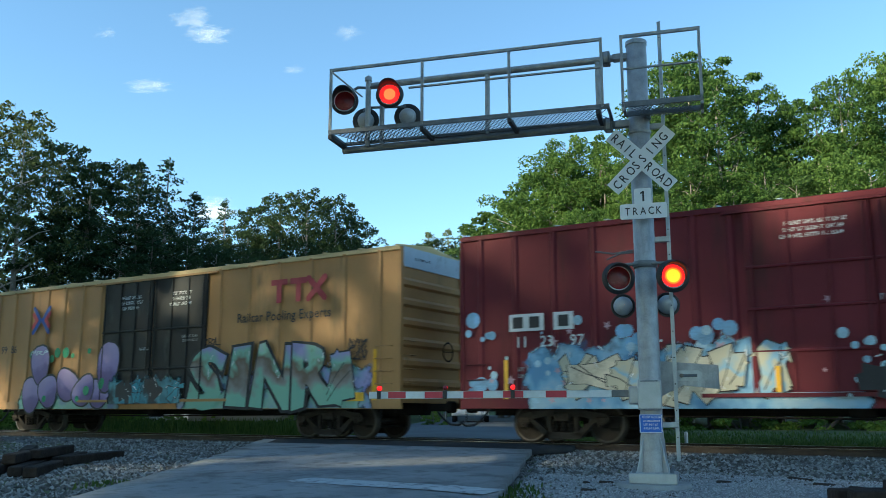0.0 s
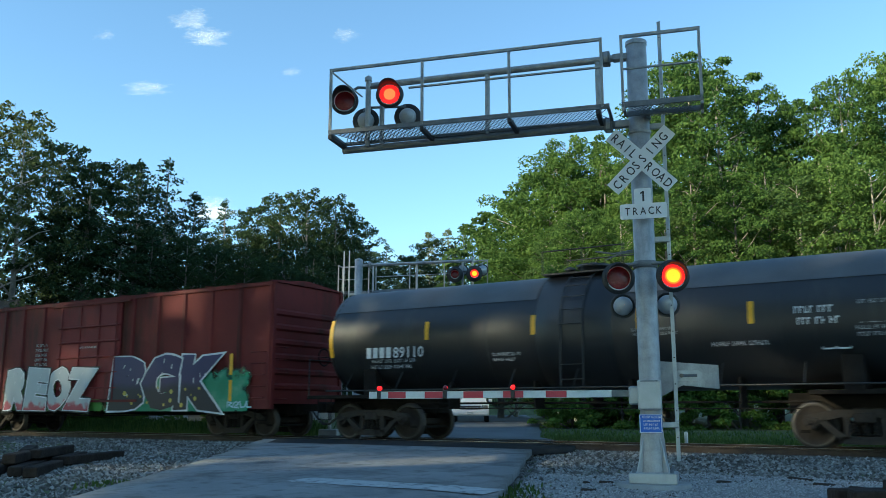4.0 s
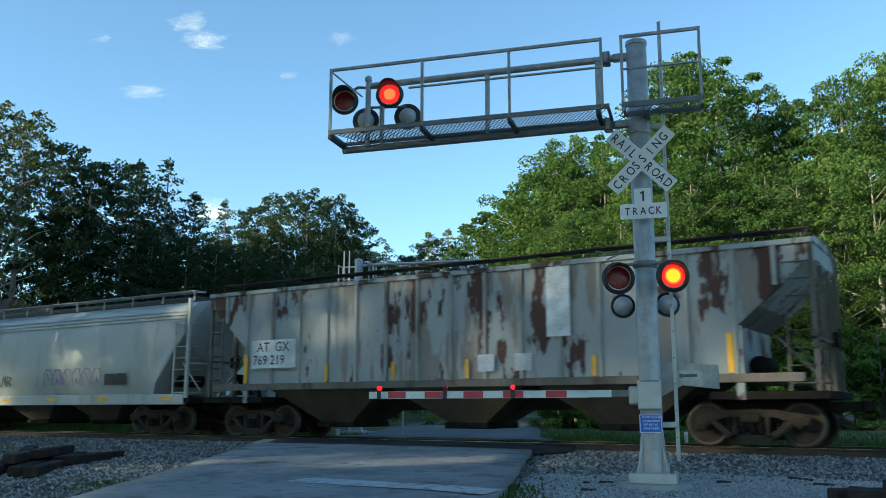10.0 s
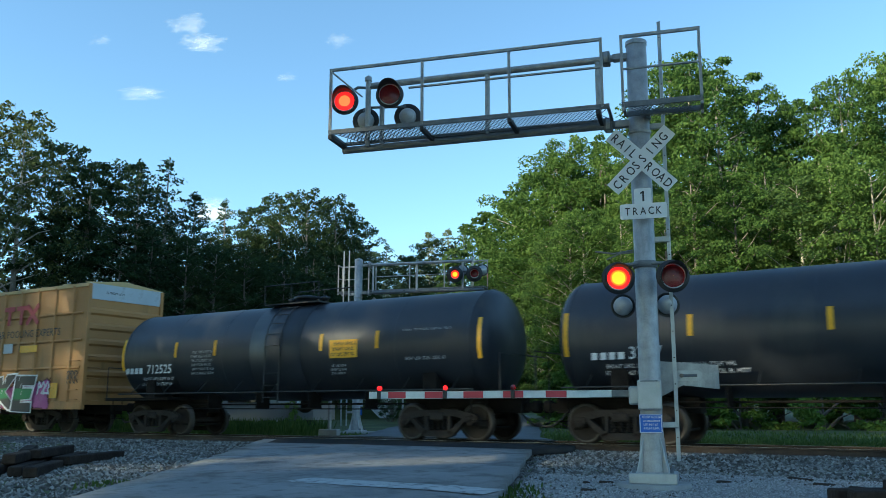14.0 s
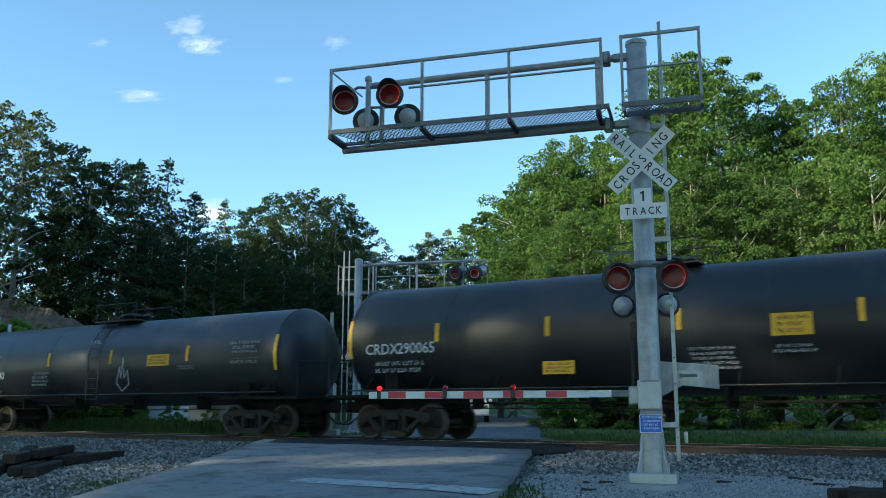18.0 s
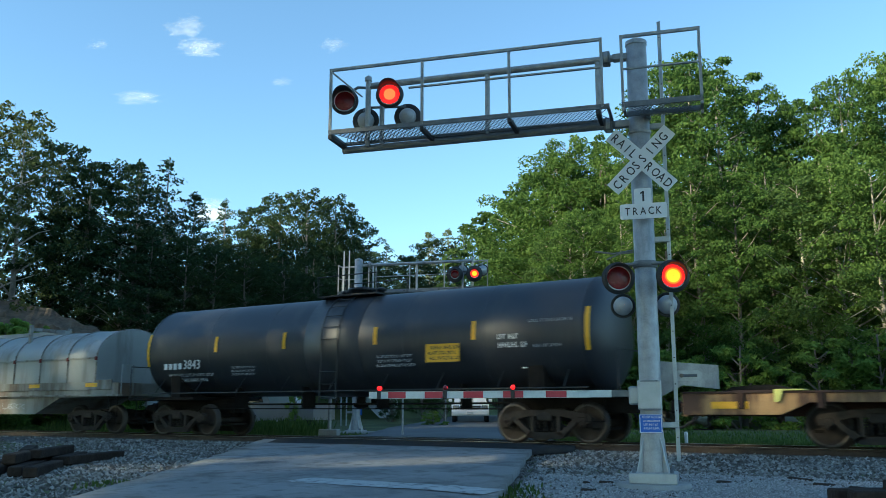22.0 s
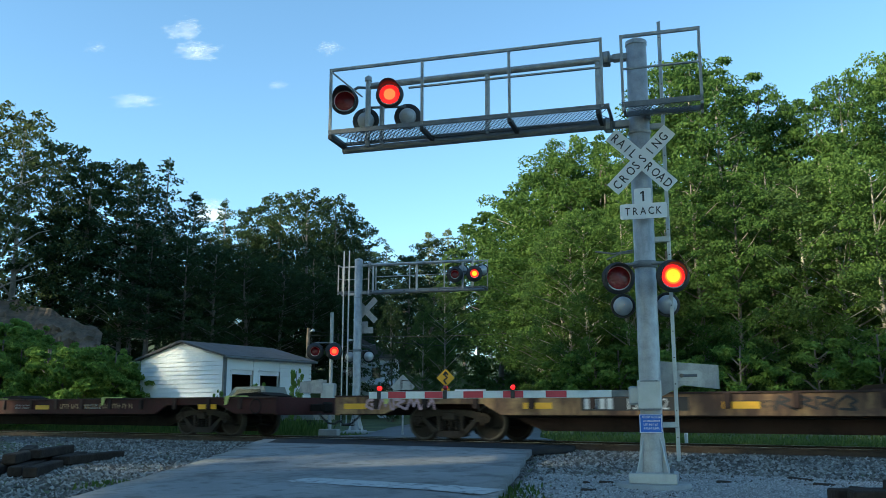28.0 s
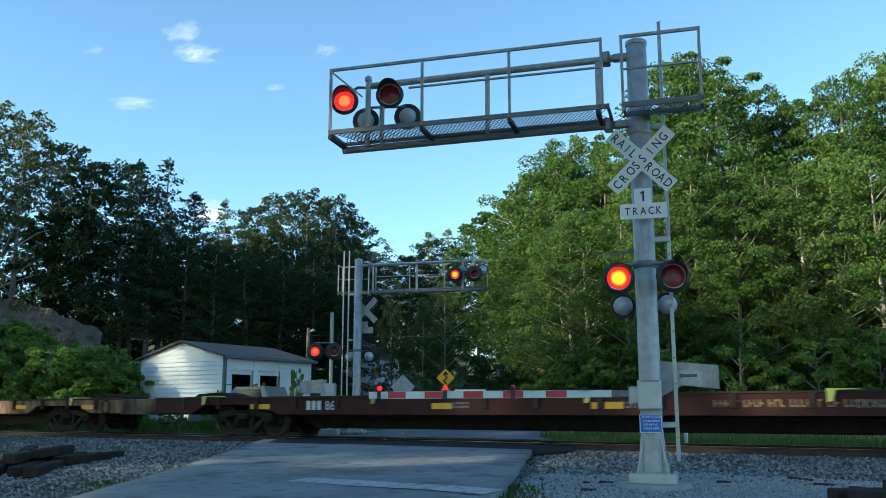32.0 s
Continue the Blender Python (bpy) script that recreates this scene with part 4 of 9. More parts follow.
    # boxes and notice on the mast
    jb = part("junction_box", Shape().box(-0.165, 0.165, -0.27, -0.12, 0.94, 1.36, 0.015), "alu", t, "grey cast box strapped to the mast")
    part("box_lid", Shape().box(-0.155, 0.155, -0.283, -0.27, 0.96, 1.34, 0.006), "alu", jb)
    part("hinge", Shape().box(-0.12, 0.12, -0.288, -0.27, 1.335, 1.35), "galv_dark", jb)
    nt = part("notice", Shape().box(-0.158, 0.158, -0.215, -0.21, 0.62, 0.88, 0.0015), "bluesign", t, "blue emergency notice with white print")
    fr = Shape()
    for a in ((-0.15, 0.15, 0.866, 0.876), (-0.15, 0.15, 0.624, 0.634), (-0.154, -0.144, 0.63, 0.87), (0.144, 0.154, 0.63, 0.87)):
        fr.box(a[0], a[1], -0.219, -0.216, a[2], a[3])
    part("border", fr, "white", nt)
    letters("REPORT PROBLEM", 0.026, "white", nt, -0.118, -0.219, 0.825, squeeze=0.85)
    letters("OR EMERGENCY", 0.026, "white", nt, -0.105, -0.219, 0.775, squeeze=0.85)
    bars(nt, -0.12, 0.12, 0.66, 0.76, -0.219, 2, "white", 3)
    # loose conduit and wires
    part("conduit", Shape().tube([(-0.16, -0.05, 3.27), (-0.45, -0.12, 3.22), (-0.72, -0.05, 3.28)], 0.014, 8).tube([(-0.16, -0.05, 3.24), (-0.35, -0.10, 3.22), (-0.55, -0.1, 3.14)], 0.011, 8), "galv_dark", t)
    return t


found = tagged(part("foundation", Shape().lathe([(0.0, 0.06), (0.50, 0.06), (0.52, 0.045), (0.52, -0.35)], (-4.28, 12.47, -0.325), "z", 36), "concrete"), "round concrete foundation of the crossing signal", "foundation")
near_signal = crossing_signal("crossing_signal", (-4.28, 12.47, -0.19), ARM_TURN + 180, "tall galvanised crossing signal with cantilever arm, red lamps and crossed sign")
far_found = tagged(part("foundation", Shape().box(-21.2, -20.1, 26.3, 27.4, -0.5, -0.03, 0.03), "concrete"), "concrete block under the far crossing signal", "foundation")
far_signal = crossing_signal("crossing_signal", (-20.66, 26.82, -0.05), ARM_TURN, "galvanised crossing signal beyond the track, seen from behind", arm_len=5.0, far=True)


def gate(name, m, length, label, lights):
    """A lowered gate: mechanism box, counterweight, striped arm with small red lights. The arm runs along -x."""
    t = thing(name, m, label, "crossing gate", "crossing gates")
    n = 14
    seg = length / n
    # mechanism
    part("mechanism", Shape().box(-0.30, -0.02, -0.14, 0.14, -0.16, 0.10, 0.02), "alu", t, "grey gate mechanism housing")
    part("hub", Shape().lathe([(0.06, -0.24), (0.06, 0.24)], (-0.16, 0, 0), "y", 14, True), "alu", t)
    for sy in (0.22, 0.36):
        part("counterweight", Shape().prism([(-0.20, 0.06), (0.05, 0.30), (0.14, 0.47), (0.96, 0.40), (0.96, 0.06), (0.45, 0.12), (0.10, -0.06), (-0.20, -0.06)], sy, sy + 0.02), "galv", t, "galvanised counterweight arm")
    part("weight_slot", Shape().lathe([(0.075, -0.012), (0.075, 0.0)], (0.40, 0.22, 0.255), "y", 16, True).box(0.40, 0.66, 0.208, 0.22, 0.18, 0.33).lathe([(0.075, -0.012), (0.075, 0.0)], (0.66, 0.22, 0.255), "y", 16, True), "alu", t, "slotted weight plate")
    part("weight_bar", Shape().box(0.42, 0.66, 0.19, 0.208, 0.235, 0.275, 0.006), "galv_dark", t)
    part("weight_bolt", Shape().lathe([(0.03, -0.03), (0.03, 0.0)], (0.44, 0.21, 0.255), "y", 10, True), "wood", t)
    ax = -0.53
    part("arm_sleeve", Shape().box(ax - 0.35, ax, -0.03, 0.03, -0.052, 0.052, 0.006), "whiterefl", t, "bright metal arm sleeve")
    part("arm_bracket", Shape().box(ax - 0.02, -0.28, -0.05, 0.05, -0.05, 0.05, 0.008), "galv_dark", t)
    x = ax - 0.35
    i = 0
    for w in lights["stripes"]:
        part("stripe", Shape().box(x - w, x, -0.02, 0.02, -0.05, 0.05, 0.004), "redrefl" if i % 2 else "whiterefl", t, "red reflective band" if i % 2 else "white reflective band")
        x -= w
        i += 1
    part("arm_edge", Shape().box(x, ax - 0.35, -0.024, 0.024, 0.05, 0.056).box(x, ax - 0.35, -0.024, 0.024, -0.056, -0.05), "alu", t)
    for px, ph in lights["lamps"]:
        b = part("gate_lamp", Shape().box(px - 0.03, px + 0.03, -0.045, 0.03, -0.06, 0.07, 0.008), "blackp", t, "small red gate lamp")
        if ph == 2:
            part("lamp_lens", Shape().lathe([(0.001, -0.06), (0.026, -0.05), (0.038, -0.02), (0.038, 0.02), (0.026, 0.05), (0.001, 0.06)], (px, 0, 0.105), "y", 16), "litrim", b, "glowing red lens")
        else:
            me = Shape().lathe([(0.001, -0.055), (0.026, -0.045), (0.038, -0.004)], (0, 0, 0), "y", 16).mesh("lamp_lens")
            me.materials.append(M["litrim"])
            d = part("lamp_lens", me, "litrim", b, "red lens, lit on one face", m=pose(px, 0, 0.105))
            me2 = Shape().lathe([(0.001, 0.055), (0.026, 0.045), (0.038, 0.004)], (0, 0, 0), "y", 16).mesh("lens_back")
            bm = bmesh.new()
            bm.from_mesh(me)
            k0 = len(bm.faces)
            bm.from_mesh(me2)
            bm.faces.ensure_lookup_table()
            for fc in bm.faces[k0:]:
                fc.material_index = 1
            bm.to_mesh(me)
            bm.free()
            me.materials.append(M["reddark"])
            FLASH.append((d, ph))
    return t


near_gate = gate("crossing_gate", Matrix.Translation((-4.28, 12.47, 0.985)) @ pose(0, 0, 0, 0, -0.1, ARM_TURN + 180), 3.45,
                 "lowered crossing gate with red and white reflective arm",
                 dict(stripes=(0.33, 0.31, 0.34, 0.31, 0.31, 0.31, 0.33, 0.29, 0.31, 0.29, 0.32), lamps=((-2.02, 1), (-3.08, 0), (-4.16, 2))))


def gate_signal(m, label):
    """A gate post beyond the track: pipe with two lamps towards us, mechanism and counterweight."""
    t = thing("gate_signal", m, label, "crossing gate", "crossing gates")
    part("post", Shape().lathe([(0.06, 0.0), (0.06, 3.95)], (0, 0, 0), "z", 14, True), "galv", t, "thin galvanised post")
    part("lamp_arm", Shape().tube([(-0.55, 0, 2.95), (0.15, 0, 2.95)], 0.025, 8), "galv_dark", t)
    lamp(t, (-0.52, -0.12, 2.66), 16, 0, lens=0.14, disc=0.28, core="lit_far")
    lamp(t, (0.12, -0.12, 2.66), 16, 1, lens=0.14, disc=0.28, core="lit_far")
    part("mechanism", Shape().box(-0.28, 0.16, -0.22, 0.22, 1.12, 1.62, 0.03), "alu", t, "grey gate mechanism housing")
    part("counterweight", Shape().prism([(-0.2, 1.30), (-0.2, 1.75), (-0.95, 1.66), (-0.95, 1.30)], -0.3, -0.27).prism([(-0.2, 1.30), (-0.2, 1.75), (-0.95, 1.66), (-0.95, 1.30)], 0.27, 0.3), "galv", t, "galvanised counterweight plates")
    part("base", Shape().box(-0.3, 0.3, -0.3, 0.3, -0.2, 0.15, 0.02), "concrete", t)
    return t


far_gate = gate_signal(pose(-18.6, 22.75, 0.0, 0, 0, 27), "gate post with two red lamps and a counterweight beyond the track")
# ---- the freight train: every car stands with its leading end at local x = 0, its near side at -y, rail tops at z = 0 ----
SPEED = ((0, 14.7), (1.5, 14.8), (8.8, 15.45), (12.8, 15.35), (16, 15.7), (19, 16.05), (23.4, 16.1), (28.5, 16.5), (32, 16.5))
TRACK_Y = 19.87
TRUE = 0.985           # plan lengths along the train to true metres, about the point abreast of the lens


def run(t):
    """Metres that the train has gone since the start."""
    d = 0.0
    for (a, p), (b, q) in zip(SPEED, SPEED[1:]):
        e = min(t, b)
        if e <= a:
            break
        ve = p + (q - p) * (e - a) / (b - a)
        d += (p + ve) / 2 * (e - a)
    return d * TRUE


CARS, WHEELS = [], []
WR = 0.457


def car(name, u, label, category="freight car"):
    u = -11.6 + TRUE * (u + 11.6)
    t = thing(name, pose(u, TRACK_Y, 0), label, category, "cars of the freight train")
    t.scale = (TRUE, 1, 1)
    CARS.append((t, u))
    return t


def wheel_mesh():
    s = Shape()
    for sg in (-1, 1):
        y = sg * 0.72
        prof = [(0.10, 0.16), (0.10, 0.10), (0.13, 0.07), (0.36, 0.045), (0.385, 0.07), (WR, 0.072), (WR + 0.002, -0.04), (WR + 0.028, -0.055), (WR + 0.024, -0.072),
                (0.39, -0.072), (0.37, -0.03), (0.14, -0.02), (0.09, -0.10)]
        s.lathe([(r, sg * h) for r, h in prof], (0, y, 0), "y", 32)
        s.lathe([(0.001, sg * 0.40), (0.085, sg * 0.40), (0.09, sg * 0.385), (0.09, sg * 0.14)], (0, y, 0), "y", 14)
        for k in range(3):
            a = 2.094 * k
            s.lathe([(0.001, sg * 0.42), (0.018, sg * 0.42), (0.018, sg * 0.39)], (0.055 * math.cos(a), y, 0.055 * math.sin(a)), "y", 6)
    s.lathe([(0.085, -0.75), (0.085, 0.75)], (0, 0, 0), "y", 12)
    me = s.mesh("wheelset")
    me.materials.append(M["wheel"])
    me.materials.append(M["tread"])
    for p in me.polygons:
        c = p.center
        rr = math.hypot(c.x, c.z)
        if rr > 0.40 and 0.64 < abs(c.y) < 0.80:
            p.material_index = 1
    return me


def frame_mesh():
    s = Shape()
    for a, b in ((-0.07, 0.07),):
        s.prism([(-1.16, 0.58), (-1.08, 0.66), (-0.50, 0.76), (0.50, 0.76), (1.08, 0.66), (1.16, 0.58), (1.13, 0.47), (0.83, 0.47), (0.80, 0.53), (0.46, 0.61),
                 (-0.46, 0.61), (-0.80, 0.53), (-0.83, 0.47), (-1.13, 0.47)], a, b)
        for sx in (-1, 1):
            s.prism([(sx * 0.86, 0.53), (sx * 0.74, 0.55), (sx * 0.36, 0.26), (sx * 0.42, 0.12)], a, b)
            s.box(sx * 0.33 - 0.05, sx * 0.33 + 0.05, a, b, 0.18, 0.63, 0.01)
            s.box(sx * 0.965 - 0.13, sx * 0.965 + 0.13, a - 0.03, b + 0.03, 0.44, 0.60, 0.02)
        s.prism([(-0.50, 0.15), (-0.36, 0.10), (0.36, 0.10), (0.50, 0.15), (0.40, 0.25), (-0.40, 0.25)], a, b)
    return s.mesh("side_frame")


def spring_mesh():
    prof = []
    for k in range(5):
        z = 0.26 + k * 0.06
        prof += [(0.06, z), (0.088, z + 0.015), (0.088, z + 0.035)]
    return Shape().lathe(prof, (0, 0, 0), "z", 10, True).mesh("spring")


WHEEL, FRAME, SPRING = wheel_mesh(), frame_mesh(), spring_mesh()
BOLSTER = Shape().box(-0.20, 0.20, -1.16, 1.16, 0.50, 0.70, 0.03).box(-0.28, 0.28, -0.5, 0.5, 0.68, 0.80, 0.02).mesh("bolster")
HANGERS = [Shape().box(x - 0.1, x + 0.1, -0.8, 0.8, 0.30, 0.36).mesh("brake_beam") for x in (-1.15, 1.15)]


def truck(parent, x):
    t = part("truck", BOLSTER, "truck", parent, "rusty cast four-wheel truck", m=pose(x, 0, 0))
    for sy in (-1.02, 1.02):
        part("side_frame", FRAME, "truck", t, m=pose(0, sy, 0))
        for dx in (-0.19, 0.0, 0.19):
            part("spring", SPRING, "under", t, m=pose(dx, sy, 0))
    for hanger in HANGERS:
        part("brake_beam", hanger, "under", t)
    for dx in (-0.965, 0.965):
        w = part("wheelset", WHEEL, "wheel", t, m=pose(dx, 0, WR))
        WHEELS.append((w, parent))


COUPLER = Shape().box(-0.55, 0.35, -0.09, 0.09, 0.72, 0.92, 0.02).box(-0.72, -0.50, -0.16, 0.16, 0.68, 0.98, 0.05).mesh("coupler")
HOSE = Shape().tube([(0.1, -0.35, 0.78), (-0.1, -0.36, 0.55), (-0.35, -0.36, 0.38), (-0.62, -0.34, 0.36), (-0.8, -0.3, 0.46)], 0.03, 7).mesh("air_hose")


def ends(parent, L):
    for x, a in ((0, 0), (L, 180)):
        part("coupler", COUPLER, "under", parent, m=pose(x, 0, 0, 0, 0, a))
        part("air_hose", HOSE, "blackp", parent, m=pose(x, 0, 0, 0, 0, a))


def ladder(parent, x0, x1, y, z0, z1, n, material, depth=0.09, sy=-1, rails=True):
    s = Shape()
    yo = y + sy * depth
    if rails:
        for x in (x0, x1):
            s.box(x - 0.02, x + 0.02, min(y, yo), max(y, yo), z0, z1)
    for i in range(n):
        z = z0 + (z1 - z0) * (i + 0.5) / n
        s.tube([(x0, yo, z), (x1, yo, z)], 0.014, 5)
        if not rails:
            s.tube([(x0, y, z), (x0, yo, z)], 0.014, 5).tube([(x1, y, z), (x1, yo, z)], 0.014, 5)
    return part("ladder", s, material, parent)


def end_ladder(parent, x, dx, y0, y1, z0, z1, n, material):
    s = Shape()
    for i in range(n):
        z = z0 + (z1 - z0) * (i + 0.5) / n
        s.tube([(x, y0, z), (x + dx, y0, z), (x + dx, y1, z), (x, y1, z)], 0.014, 5)
    return part("end_ladder", s, material, parent)


REFL = {}


def reflectors(parent, xs, z0, z1, y, w=0.10, material="refl"):
    for x in xs:
        k = (z0, z1, y, w, material)
        if k not in REFL:
            REFL[k] = Shape().box(-w / 2, w / 2, y - 0.006, y + 0.004, z0, z1).mesh("reflector")
        part("reflector", REFL[k], material, parent, "yellow reflective strip", m=pose(x, 0, 0))


# ---- sprayed lettering: strokes in layers ----
SKEL = {
    "?a": [[(0, .1), (.3, 1), (.55, .3), (.8, 1), (1, .1)]], "?b": [[(.1, .05), (.05, .9), (.9, .75), (.3, .45), (.95, .1)]], "?c": [[(.9, .9), (.2, .8), (.1, .3), (.6, .05), (.95, .35), (.5, .5)]],
    "?d": [[(.1, 1), (.2, .1), (.9, .1)], [(.6, .8), (.55, .4)]], "?e": [[(.05, .6), (.5, 1), (.95, .6), (.6, .35), (.9, 0), (.1, .05)]], "?f": [[(.1, 0), (.4, 1), (.9, .7), (.35, .5)], [(.5, .45), (1, 0)]],
}


def strokes(s, lines, w, y0, y1):
    """Round-ended strokes, every piece a hair above the last."""
    for ln in lines:
        for i, p in enumerate(ln):
            k = 8
            e = 0.0002 * (len(s.cuts) % 8)
            s.prism([(p[0] + w * math.cos(6.2832 * j / k), p[1] + w * math.sin(6.2832 * j / k)) for j in range(k)], y0 - e, y1)
            if i:
                q = ln[i - 1]
                d = Vector((p[0] - q[0], p[1] - q[1]))
                if d.length < 1e-4:
                    continue
                nrm = Vector((-d.y, d.x)).normalized() * w
                e = 0.0002 * (len(s.cuts) % 8)
                s.prism([(p[0] + nrm.x, p[1] + nrm.y), (q[0] + nrm.x, q[1] + nrm.y), (q[0] - nrm.x, q[1] - nrm.y), (p[0] - nrm.x, p[1] - nrm.y)], y0 - e, y1)


def film(parent, x0, x1, z0, z1, y, material):
    """Sprayed ground behind lettering: one thin film on the car's side."""
    return part("sprayed_ground", Shape().box(x0, x1, y - 0.001, y, z0, z1), "mist_" + material, parent, "sprayed ground colour")


def glyph(ch, off):
    """One block letter as flat outline mesh data, grown by off."""
    key = (ch, off)
    if key not in TEXT:
        cu = bpy.data.curves.new("letter", "FONT")
        cu.body, cu.size, cu.resolution_u, cu.offset = ch, 1.0, 3, off
        ob = bpy.data.objects.new("letter", cu)
        me = bpy.data.meshes.new_from_object(ob)
        bpy.data.objects.remove(ob)
        TEXT[key] = ([(v.co.x, v.co.y) for v in me.vertices], [tuple(p.vertices) for p in me.polygons])
    return TEXT[key]


def piece(parent, word, x0, x1, z0, z1, y, fill, outline, halo=None, fat=0.075, edge=0.035, seed=0, jig=5.0, shine="sp_white", overlap=1.18, spots=None):
    """Fat sprayed block letters in layers: glow, outline, toned fill and thin shines."""
    r = random.Random(seed)
    cell = (x1 - x0) / len(word)
    for i, ch in enumerate(word):
        base, _ = glyph(ch, 0.0)
        bx0, bx1 = min(p[0] for p in base), max(p[0] for p in base)
        bz0, bz1 = min(p[1] for p in base), max(p[1] for p in base)
        kx, kz = cell * overlap * (0.5 if ch == "I" else 1.0) / (bx1 - bx0 + 2 * (fat + edge)), (z1 - z0) / (bz1 - bz0 + 2 * (fat + edge))
        cx, cz = x0 + cell * (i + 0.5), (z0 + z1) / 2 + r.uniform(-0.03, 0.03)
        m = Matrix.Translation((cx, 0, cz)) @ pose(0, 0, 0, 0, r.uniform(-jig, jig), 0)
        layers = [(fat + edge, outline, "outline", 0.0), (fat, fill, "fill", 0.0022)]
        if halo:
            layers.insert(0, (fat + edge * 2.2, halo, "halo", -0.0022))
        for off, mt, nm, dy in layers:
            v, f = glyph(ch, off)
            pts = []
            for px, pz in v:
                gx_, gz_ = (px - (bx0 + bx1) / 2) * kx, (pz - (bz0 + bz1) / 2) * kz
                wv = noise.noise_vector(Vector((gx_ * 1.7 + seed, i * 3.3, gz_ * 1.7))) * 0.16
                pts.append((gx_ + wv.x + 0.12 * gz_, y - dy - 0.005 * (i % 2), gz_ + wv.z * 0.7))
            sh = Shape().add(pts, f)
            part(nm, sh, mt, parent, m=m)
        sh = Shape()
        for _ in range(3):
            px, pz = cx + r.uniform(-0.3, 0.3) * cell, cz + r.uniform(-0.05, 0.36) * (z1 - z0)
            strokes(sh, [[(px, pz), (px + r.uniform(-0.04, 0.09), pz + r.uniform(0.05, 0.16))]], 0.012, y - 0.012, y - 0.011)
        part("detail", sh, shine, parent)
        if spots:
            sh = Shape()
            for _ in range(5):
                px, pz, q = cx + r.uniform(-0.4, 0.4) * cell, z0 + r.uniform(0.08, 0.42) * (z1 - z0), r.uniform(0.03, 0.08)
                sh.add([(px + q * math.cos(0.785 * j), y - 0.0125, pz + q * math.sin(0.785 * j)) for j in range(8)], [tuple(range(8))])
            part("speckle", sh, spots, parent)


def blade(r, cx, cz, w, h):
    """A wedge with a kinked or arrowed end, as sprayed letter parts have."""
    a = r.choice((r.uniform(-0.35, 0.35), r.uniform(1.1, 1.9), r.uniform(-0.9, 0.9)))
    q0, q1 = w * r.uniform(0.7, 1.2), w * r.uniform(0.45, 1.1)
    pts = [(-q0, -h), (q0, -h), (q1 * 1.1, h * 0.55)]
    pts += [(q1 * 1.9, h * 0.5), (0, h * 1.1), (-q1 * 1.7, h * 0.5)] if r.random() < 0.3 else [(q1 * r.uniform(0.8, 1.6), h), (-q1, h * r.uniform(0.8, 1.05))]
    pts.append((-q1, h * 0.5))
    ca, sa = math.cos(a), math.sin(a)
    return [(cx + px * ca + pz * sa, cz - px * sa + pz * ca) for px, pz in pts]


def grown(poly, d):
    cx, cz = sum(p[0] for p in poly) / len(poly), sum(p[1] for p in poly) / len(poly)
    return [(px + d * (px - cx) / max(0.05, math.hypot(px - cx, pz - cz)), pz + d * (pz - cz) / max(0.05, math.hypot(px - cx, pz - cz))) for px, pz in poly]


def wild(parent, n, x0, x1, z0, z1, y, fills, outline="sp_black", seed=0, edge=0.045, w=0.16, shine="sp_white"):
    """Interlocked lettering that nobody can read: angular wedges with dark edges, cut by thin lines."""
    r = random.Random(seed)
    cell = (x1 - x0) / n
    H = z1 - z0
    for i in range(n):
        cx = x0 + cell * (i + 0.5)
        ol, fl, cut = Shape(), Shape(), Shape()
        yy = y - 0.004 * (i % 3)
        for k in range(4):
            p = blade(r, cx + r.uniform(-0.38, 0.38) * cell, z0 + H * r.uniform(0.40, 0.60), w * r.uniform(0.7, 1.2), H * r.uniform(0.22, 0.46))
            p = [(px, min(z1, max(z0, pz))) for px, pz in p]
            g = grown(p, edge)
            e = 0.0003 * k
            ol.add([(px, yy - e, pz) for px, pz in g], [tuple(range(len(g)))])
            fl.add([(px, yy - 0.002 - e, pz) for px, pz in p], [tuple(range(len(p)))])
            if k % 2:
                strokes(cut, [[p[0], ((p[0][0] + p[2][0]) / 2, (p[0][1] + p[2][1]) / 2), p[3]]], 0.011, yy - 0.0045, yy - 0.004)
        part("outline", ol, outline, parent)
        part("fill", fl, fills[i % len(fills)], parent)
        part("detail", cut, outline, parent)
        sh = Shape()
        for _ in range(4):
            px, pz = cx + r.uniform(-0.4, 0.4) * cell, z0 + H * r.uniform(0.1, 0.9)
            strokes(sh, [[(px, pz), (px + r.uniform(-0.1, 0.1), pz + r.uniform(0.02, 0.12))]], 0.010, yy - 0.0055, yy - 0.005)
        part("detail", sh, shine, parent)


def dots(parent, n, x0, x1, z0, z1, y, material, seed, q0=0.03, q1=0.11, star=0.0):
    """Sprayed bubbles and small stars round a piece."""
    r = random.Random(seed)
    sh = Shape()
    for i in range(n):
        cx, cz, q = r.uniform(x0, x1), r.uniform(z0, z1), r.uniform(q0, q1)
        k = 10
        a = r.uniform(0, 6.28)
        rad = [q * (0.42 if star and j % 2 else 1.0) for j in range(k)]
        sh.add([(cx + rad[j] * math.cos(a + 0.62832 * j), y - 0.0002 * (i % 6), cz + rad[j] * math.sin(a + 0.62832 * j)) for j in range(k)], [tuple(range(k))])
    part("speckle", sh, material, parent)


def scrawl(parent, x0, x1, z0, z1, y, material, seed, n=6, w=0.012):
    r = random.Random(seed)
    s = Shape()
    cell = (x1 - x0) / n
    ln = []
    for i in range(n):
        k = r.choice(["?a", "?b", "?c", "?d", "?e", "?f"])
        for p in SKEL[k][0]:
            ln.append((x0 + cell * (i + p[0] * 0.9), z0 + (z1 - z0) * p[1]))
    strokes(s, [ln], w, y - 0.003, y)
    part("tag", s, material, parent)


# ---- box cars ----


